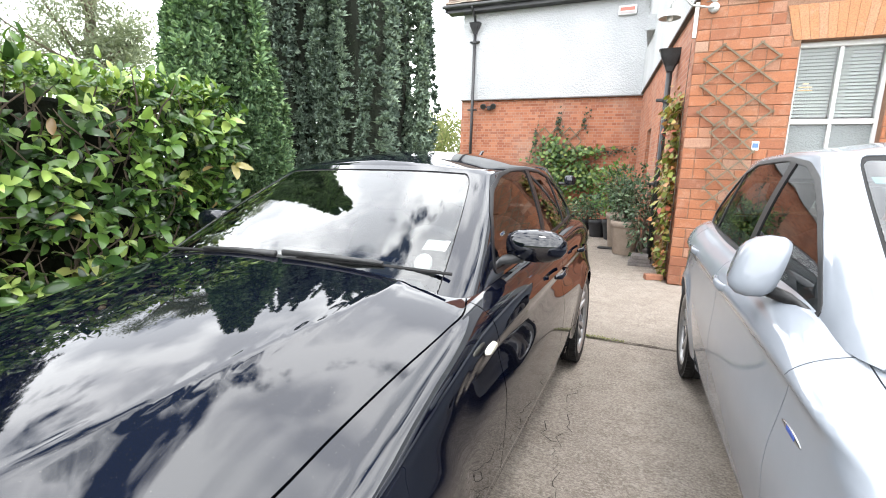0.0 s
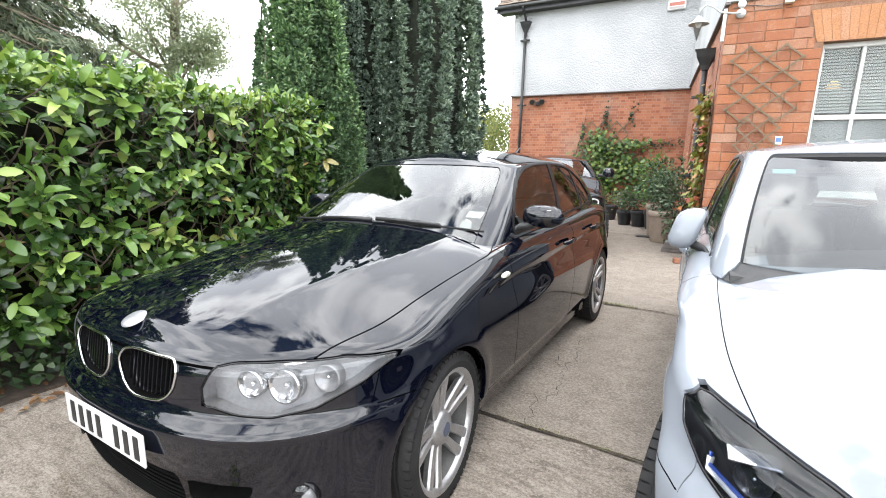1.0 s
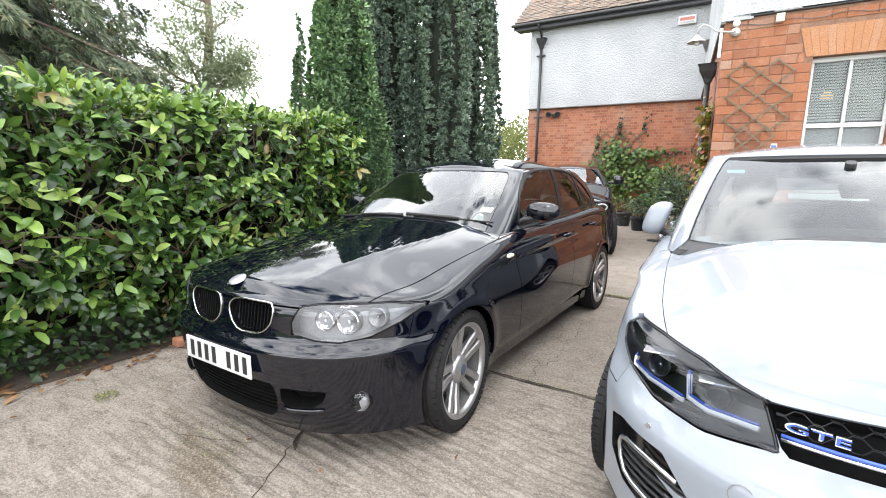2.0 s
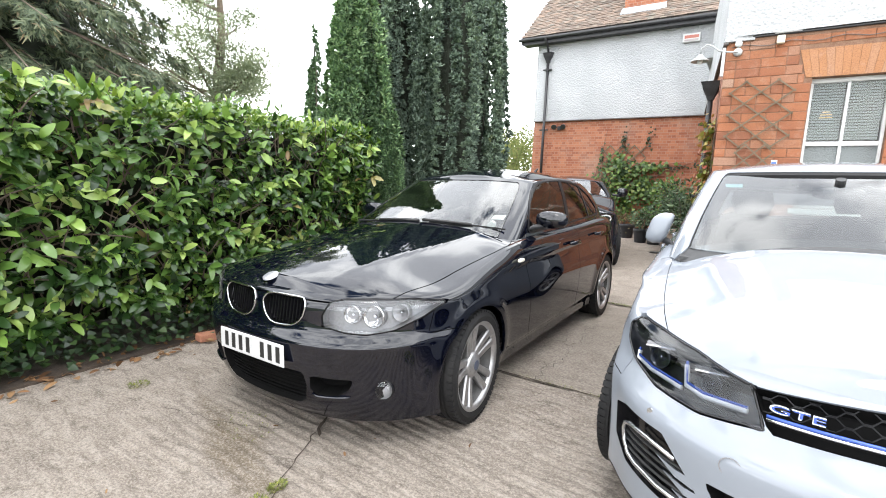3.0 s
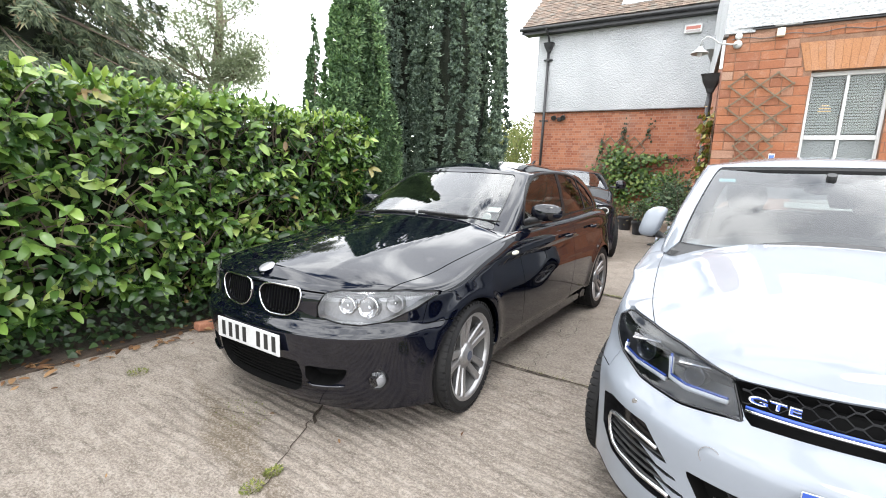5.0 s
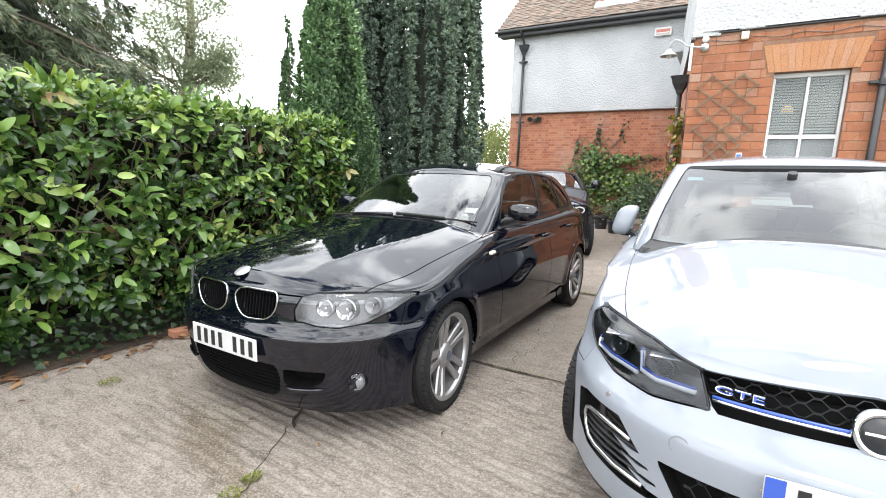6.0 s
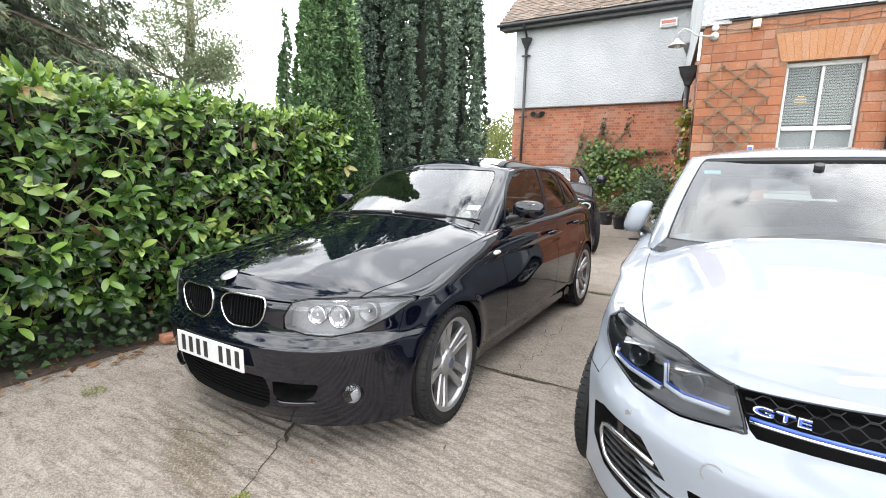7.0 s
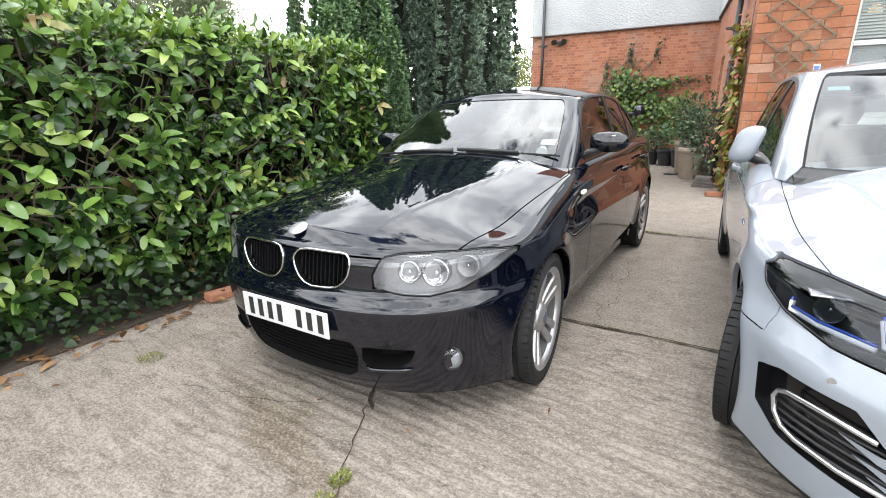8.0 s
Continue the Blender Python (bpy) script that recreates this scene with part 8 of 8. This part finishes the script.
    sf = lambda p: sfp(p[1], p[2]) if p[0] > 0.4 and p[3] > 25 else 1.0
    up.region(lambda p: max(sf(p), p[1] - 1.72), "glass_front", ("shell",))
    up.region(lambda p: max(sf(p), 1.78 - p[1]), "glass_rear", ("shell",))
    up.region(lambda p: sf(p) - 0.015, "window_trim", ("shell",))
    skin_part("roof", up, ["shell"], M_NAVY, car, rim=0.02)
    skin_part("windscreen", up, ["windscreen"], M_SCREEN, car, push=-0.002).visible_shadow = False
    for sg in (1, -1):
        for nm in ("glass_front", "glass_rear"):
            skin_part("side_window", up, [nm], M_TINT, car, sg, push=-0.003).visible_shadow = False
        skin_part("window_trim", up, ["window_trim"], M_GLOSS_BLACK, car, sg, push=0.002, rim=0.01)
    part("interior_mirror", loft([oval(0, 1.22, 1.15, 0.11, 0.03), oval(0, 1.25, 1.15, 0.1, 0.026)]), M_BLACK_PLASTIC, car, smooth=True)
    part("dashboard", box(-0.68, 0.68, 0.62, 1.05, 0.75, 0.95, 0.04), M_DASH, car)
    seats(car, (1.3, 2.1), 0.36)
    b = bmesh.new()
    for q in (((-0.70, 0.7), (0.70, 0.7)), ((0.70, 0.7), (0.70, 3.2)), ((0.70, 3.2), (-0.70, 3.2)), ((-0.70, 3.2), (-0.70, 0.7))):
        b.faces.new([b.verts.new((*q[0], 0.25)), b.verts.new((*q[1], 0.25)), b.verts.new((*q[1], 0.93)), b.verts.new((*q[0], 0.93))])
    # black cabin sheets for shade; the box below them blocks light
    part("cabin_blackout", b, M_DARK, car)
    part("underbody", box(-0.62, 0.62, -0.48, 3.25, 0.16, 0.27, 0.03), M_DARK, car)
    return car


build_dark(pose(-1.52, 5.8, -1.5 * SLOPE, 0, 0, 14) @ Matrix.Diagonal((1, 1, 1.18, 1)))

# ---- pots, climbers and small things by the house ----
M_POT = grained("beige_pot", (0.30, 0.235, 0.185), (0.40, 0.32, 0.26), 8, 0.85, 0.3, 0.003)
M_POT_DARK = grained("black_pot", (0.012, 0.013, 0.016), (0.03, 0.03, 0.034), 8, 0.6, 0.2, 0.003)
M_TERRA = grained("terracotta", (0.24, 0.098, 0.055), (0.33, 0.155, 0.095), 12, 0.85, 0.3, 0.003)
M_IVY_LIGHT = leaf_mat("creeper_leaf", ((0.0, (0.02, 0.05, 0.012)), (0.5, (0.055, 0.11, 0.02)), (0.85, (0.12, 0.19, 0.035)), (1.0, (0.2, 0.24, 0.06))), 0.45, 0.4)
M_VINE = leaf_mat("turning_vine_leaf", ((0.0, (0.10, 0.15, 0.03)), (0.4, (0.22, 0.24, 0.05)), (0.7, (0.34, 0.22, 0.07)), (0.9, (0.38, 0.15, 0.06)), (1.0, (0.30, 0.05, 0.04))), 0.5, 0.35)
M_SHRUB = leaf_mat("shrub_leaf", ((0.0, (0.02, 0.04, 0.02)), (0.6, (0.05, 0.09, 0.045)), (0.9, (0.13, 0.18, 0.10)), (1.0, (0.22, 0.27, 0.18))), 0.5, 0.3)
M_RUSSET = leaf_mat("russet_leaf", ((0.0, (0.05, 0.05, 0.02)), (0.5, (0.12, 0.07, 0.035)), (1.0, (0.18, 0.11, 0.06))), 0.6, 0.3)
M_FERN = leaf_mat("bright_shrub_leaf", ((0.0, (0.04, 0.11, 0.02)), (0.6, (0.08, 0.17, 0.03)), (1.0, (0.14, 0.23, 0.05))), 0.5, 0.35)


def pot(x, y, r, h, material, label, lip=0.04):
    p = thing("plant_pot", pose(x, y, SLOPE * x - 0.001), label=label, category="pot", group="pots by the house")
    part("pot_body", lathe([(0.0, 0.0), (r * 0.68, 0.0), (r * 0.70, 0.01), (r * 0.92, h - lip * 2.2), (r * 0.93, h - lip * 2.1), (r, h - lip * 2), (r, h - 0.008), (r - 0.008, h), (r - 0.025, h), (r - 0.03, h - 0.06), (0.0, h - 0.06)], 32), material, p, smooth=True)
    part("soil", lathe([(r - 0.03, h - 0.05), (r * 0.5, h - 0.04), (0.0, h - 0.035)], 20), M_SOIL, p)
    return p


def shrub(x, y, z, w, h, n, material, label, seed, size=(0.05, 0.09), name="shrub"):
    g = np.random.default_rng(seed)
    s = thing(name, pose(x, y, z), label=label, category="plant")
    bm = bmesh.new()
    for k in range(9):
        a, r = g.uniform(0, 2 * math.pi), w * g.uniform(0.2, 0.7)
        tube([(0, 0, -0.02), (r * 0.4 * math.cos(a), r * 0.4 * math.sin(a), h * 0.4), (r * math.cos(a), r * math.sin(a), h * 0.85)], [0.012, 0.008, 0.003], 5, bm)
    part("stem_frame", bm, M_TWIG, s)
    d = unit(g.normal(0, 1, (n, 3)))
    rad = g.random(n) ** 0.45
    lump = 1 + 0.25 * np.sin(d[:, 0] * 5 + seed) * np.cos(d[:, 1] * 4)
    P = np.stack([d[:, 0] * w * rad * lump, d[:, 1] * w * rad * lump, h * 0.55 + d[:, 2] * h * 0.5 * rad * lump], 1)
    A = unit(d + g.normal(0, 0.5, (n, 3)) + np.array([0, 0, 0.1]))
    U = unit(g.normal(0, 0.4, (n, 3)) + np.array([0, -0.2, 0.9]))
    tagged(scatter_mesh("foliage", *LEAF_SMALL, P, A, U, g.uniform(size[0], size[1], n), material, s), kind="stuff")
    return s


pot(0.03, 7.62, 0.25, 0.56, M_POT, "large beige clay pot on the paving", 0.05)
pot(-0.12, 8.35, 0.24, 0.62, M_POT, "tall beige clay pot behind another pot", 0.05)
pot(-0.62, 9.6, 0.20, 0.36, M_POT_DARK, "black plastic plant pot by the wall")
pot(-0.95, 9.75, 0.18, 0.33, M_POT_DARK, "small black plastic plant pot by the wall")
pot(-0.30, 9.3, 0.21, 0.40, M_POT_DARK, "black plastic plant pot with a leafy shrub")
pot(-1.45, 10.6, 0.2, 0.36, M_POT_DARK, "dark pot at the foot of the ivy")
shrub(0.03, 7.62, 0.52, 0.30, 0.66, 620, M_SHRUB, "grey-green leafy shrub in the large pot", 61)
shrub(-0.12, 8.35, 0.58, 0.42, 0.85, 800, M_SHRUB, "broad grey-green shrub in the tall pot", 62)
shrub(-0.30, 9.3, 0.36, 0.42, 1.15, 700, M_FERN, "bright green bushy shrub in a black pot", 63)
shrub(-0.85, 9.7, 0.30, 0.4, 0.5, 600, M_SHRUB, "low dark shrub in black pots", 64)
shrub(-1.7, 10.8, 0.05, 0.5, 0.55, 420, M_RUSSET, "reddish-brown and green plants below the ivy", 65)
shrub(0.30, 6.95, 0.0, 0.28, 1.35, 500, M_SHRUB, "tall leafy stems beside the drainpipe", 66)
st = thing("paving_stack", pose(0.31, 6.72, 0.004), label="stack of grey paving offcuts beside the wall", category="paving")
for k in range(3):
    part("offcut", box(-0.16 + 0.02 * k, 0.17 - 0.03 * k, -0.16, 0.15 - 0.02 * k, 0.055 * k, 0.055 * k + 0.05, 0.006), M_STONE, st)
b = thing("loose_brick", pose(0.50, 5.75, 0.008, 0, 0, 20), label="loose orange brick lying at the house corner", category="brick")
part("brick", box(-0.11, 0.11, -0.05, 0.05, 0.0, 0.068, 0.006), M_TERRA, b)
d = thing("drain_cover", pose(-0.28, 8.05, -0.002), label="small dark drain cover set in the paving", category="drain")
part("cover", box(-0.15, 0.15, -0.1, 0.1, 0.0, 0.014, 0.004), M_IRON, d)

climber("wall_ivy", pose(0, WING_Y - 0.02, 0),
        [(-2.0, 0.75, 0.9, 0.75, 5), (-1.9, 1.45, 0.75, 0.55, 4), (-2.25, 1.9, 0.45, 0.4, 2.2), (-1.3, 1.9, 0.6, 0.16, 1.1), (-1.25, 1.25, 0.5, 0.3, 1.4), (-2.85, 1.1, 0.35, 0.5, 1.6), (-0.9, 1.35, 0.4, 0.12, 0.4), (-2.6, 0.5, 0.6, 0.5, 2), (-0.75, 0.7, 0.5, 0.5, 1.2)],
        1900, (0.07, 0.12), M_IVY_LIGHT, "green climbing creeper on the red brick wall", 71,
        ([(-2.9, 1.5), (-2.8, 2.0), (-2.7, 2.5), (-2.62, 3.0)], [(-2.3, 2.1), (-2.15, 2.6), (-1.95, 3.05)], [(-1.6, 2.3), (-1.45, 2.6), (-1.25, 2.95)], [(-1.4, 1.5), (-0.9, 1.75), (-0.45, 1.95), (-0.1, 2.1)], [(-1.2, 1.9), (-0.7, 2.0), (-0.3, 2.05)]), spread=0.16)
climber("wall_tendril", pose(0, WING_Y - 0.015, 0), [(-2.75, 2.2, 0.07, 0.5, 1), (-2.12, 2.6, 0.10, 0.4, 1), (-1.43, 2.62, 0.1, 0.3, 0.8), (-0.6, 1.9, 0.5, 0.08, 1)], 130, (0.05, 0.08), M_IVY_DARK, "sparse dark tendrils of creeper on brick", 72, spread=0.02)
climber("corner_vine", pose(WALL_X - 0.005, WALL_Y + 0.06, 0, 0, 0, -90 - RET),
        [(-0.25, 0.4, 0.22, 0.4, 2), (-0.30, 1.0, 0.26, 0.45, 3), (-0.40, 1.6, 0.25, 0.4, 3), (-0.5, 2.15, 0.22, 0.25, 2.2), (-0.8, 1.3, 0.2, 0.4, 1.0)],
        900, (0.05, 0.095), M_VINE, "climbing vine turning yellow and red on the corner wall", 73,
        ([(-0.2, 0.0), (-0.25, 0.8), (-0.4, 1.6), (-0.5, 2.4)], [(-0.2, 0.0), (-0.1, 1.0), (-0.2, 2.0), (-0.15, 2.9)]), spread=0.07)


# fallen leaves, weeds, moss and the edging brick along the hedge
def litter(name, x0, x1, y0, y1, n, size, material, label, seed, thick=0.0):
    g = np.random.default_rng(seed)
    t = thing(name, pose(0, 0, 0), label=label, category="leaves")
    x = x0 + (x1 - x0) * g.random(n) ** 2.2
    P = np.stack([x, g.uniform(y0, y1, n), SLOPE * x + 0.006 + 0.02 * g.random(n)], 1)
    A = unit(np.stack([g.normal(0, 1, n), g.normal(0, 1, n), g.normal(0, 0.2, n)], 1))
    U = unit(np.stack([g.normal(0, 0.35, n), g.normal(0, 0.35, n), np.ones(n)], 1))
    tagged(scatter_mesh("fallen_leaves", *LEAF, P, A, U, g.uniform(size[0], size[1], n), material, t), kind="stuff")
    return t


litter("leaf_litter", -2.62, -2.28, -4.0, 1.9, 420, (0.04, 0.10), M_DEAD, "brown fallen laurel leaves along the hedge foot", 81)
litter("scattered_leaves", -2.4, 0.5, -2.0, 0.6, 22, (0.02, 0.045), M_DEAD, "a few small dry leaves on the concrete", 82)
sb = structure("soil_strip", box(-3.9, -2.50, HY0, 2.6, -0.1, -0.03), M_SOIL, "dark soil strip under the hedge")
e = thing("edging_brick", pose(-2.43, -0.14, -0.045, 0, 4, 86), label="half-sunk orange edging brick at the hedge foot", category="brick")
part("brick", box(-0.12, 0.12, -0.05, 0.05, 0.0, 0.065, 0.012, 2), M_TERRA, e)


def weed(x, y, w, n, label, seed, long=1.0, size=(0.007, 0.017), name="weed"):
    g = np.random.default_rng(seed)
    t = thing(name, pose(x, y, SLOPE * x), label=label, category="weed")
    a, r = g.uniform(0, 2 * math.pi, n), np.sqrt(g.random(n))
    P = np.stack([w * r * np.cos(a) * long, w * r * np.sin(a), 0.002 + 0.012 * g.random(n)], 1)
    A = unit(np.stack([np.cos(a) + g.normal(0, 0.5, n), np.sin(a) + g.normal(0, 0.5, n), g.uniform(0.1, 0.9, n)], 1))
    U = unit(np.stack([g.normal(0, 0.4, n), g.normal(0, 0.4, n), np.ones(n)], 1))
    tagged(scatter_mesh("tuft", *LEAF_SMALL, P, A, U, g.uniform(size[0], size[1], n), M_WEED, t), kind="stuff")
    return t


M_WEED = leaf_mat("yellow_green_weed", ((0.0, (0.07, 0.085, 0.02)), (0.6, (0.14, 0.155, 0.035)), (1.0, (0.24, 0.23, 0.06))), 0.6, 0.3)
weed(-1.96, -0.90, 0.06, 150, "small yellow-green weed growing from the concrete", 91)
weed(-0.40, -1.02, 0.045, 170, "weed tuft growing along a crack", 92, 0.7)
weed(-0.38, -1.14, 0.05, 150, "weed tuft growing along a crack", 93, 0.8)
weed(-0.95, -0.80, 0.12, 90, "thin moss patch on the concrete", 94, 1.6, (0.006, 0.014), "moss_patch")
weed(0.10, 3.17, 0.022, 260, "strip of yellow-green moss in the slab joint", 95, 9.0, (0.008, 0.018), "moss_strip")
weed(0.35, 0.69, 0.016, 160, "thin moss in the slab joint", 96, 26.0, (0.005, 0.012), "moss_strip")
weed(0.82, -0.62, 0.10, 160, "dark weed tuft beside the white car", 97, 1.2, (0.015, 0.035))

# ---- the front wall's bricks, one by one ----
def brick_mesh(w, h, d, seed):
    rr = random.Random(seed)
    c = 0.006
    v = []
    for y, k in ((0.0, c), (0.006, 0.0), (d, 0.0)):
        for x, z in ((k, k), (w - k, k), (w - k, h - k), (k, h - k)):
            v.append((x + rr.uniform(-0.002, 0.002), y + (rr.uniform(0, 0.002) if y == 0 else 0), z + rr.uniform(-0.002, 0.002)))
    f = [(0, 1, 2, 3)]
    for a in (0, 4):
        for k in range(4):
            f.append((a + k, a + 4 + k, a + 4 + (k + 1) % 4, a + (k + 1) % 4))
    me = bpy.data.meshes.new("brick")
    me.from_pydata(v, [], f)
    me.materials.append(M_BRICK)
    return me


COURSE, JOINT, STRETCH, HEAD = 0.119, 0.008, 0.285, 0.137
shapes = {}


def brick_at(x0, x1, z, k):
    w = round((x1 - x0) / 0.01) * 0.01
    key = (w, k % 4)
    if key not in shapes:
        shapes[key] = brick_mesh(w, COURSE - JOINT, 0.03, len(shapes))
    return shapes[key]


rr = random.Random(17)
count, far_v, far_f = 0, [], []
for r in range(29):
    z = r * COURSE + 0.004
    if z + COURSE > BAND_Z + 0.03:
        break
    x, k = WALL_X, r
    first = True
    while x < 5.2:
        w = (HEAD if (k % 4 == 0) else STRETCH) if not (first and r % 2) else HEAD
        first = False
        x1 = min(x + w, 5.2)
        pieces = [(x, x1)]
        if z + COURSE > WZ0 - 0.06 and z < WZ1:
            pieces = [(a, b) for a, b in ((x, min(x1, WX0)), (max(x, WX1), x1)) if b - a > 0.03]
        arch = z + COURSE > WZ1 and z < WZ1 + 0.36
        if arch:
            pieces = [(a, b) for a, b in ((x, min(x1, WX0 - 0.09 - (z - WZ1) * 0.25)), (max(x, WX1 + 0.09 + (z - WZ1) * 0.25), x1)) if b - a > 0.03]
        for a, b in pieces:
            me = brick_at(a, b - JOINT, z, k + r)
            y = WALL_Y + rr.uniform(-0.003, 0.003)
            if b < 3.0 and count < 300:
                o = new("brick", me)
                o.parent = wall_front
                o.location = (a, y, z)
                count += 1
            else:
                o = len(far_v)
                far_v += [(a + v.co.x, y + v.co.y, z + v.co.z) for v in me.vertices]
                far_f += [tuple(o + i for i in p.vertices) for p in me.polygons]
        x = x1
        k += 1
me = bpy.data.meshes.new("brickwork")
me.from_pydata(far_v, [], far_f)
me.materials.append(M_BRICK)
o = new("brickwork", me)
o.parent = wall_front
tagged(o, kind="stuff", label="orange-red bricks of the same wall")
# flat arch of rubbed bricks over the window
n = 13
for i in range(n):
    a, b = WX0 - 0.07 + (WX1 - WX0 + 0.14) * i / n, WX0 - 0.07 + (WX1 - WX0 + 0.14) * (i + 1) / n
    mid = (WX0 + WX1) / 2
    ta, tb = mid + (a - mid) * 1.2, mid + (b - mid) * 1.2
    j = 0.0012
    part("voussoir", loft([[(a + j, WALL_Y - 0.002, WZ1 + 0.004), (b - j, WALL_Y - 0.002, WZ1 + 0.004), (b - j, WALL_Y + 0.07, WZ1 + 0.004), (a + j, WALL_Y + 0.07, WZ1 + 0.004)],
                           [(ta + j, WALL_Y - 0.002, WZ1 + 0.355), (tb - j, WALL_Y - 0.002, WZ1 + 0.355), (tb - j, WALL_Y + 0.07, WZ1 + 0.355), (ta + j, WALL_Y + 0.07, WZ1 + 0.355)]]), M_RUBBED, wall_front)
# the corner's side faces
for r in range(27):
    z = r * COURSE + 0.004
    part("corner_brick", box(WALL_X - 0.002, WALL_X + 0.02, WALL_Y + 0.031, WALL_Y + (0.14 if r % 2 else 0.27), z, z + COURSE - JOINT, 0.004, 1), M_BRICK, wall_front)
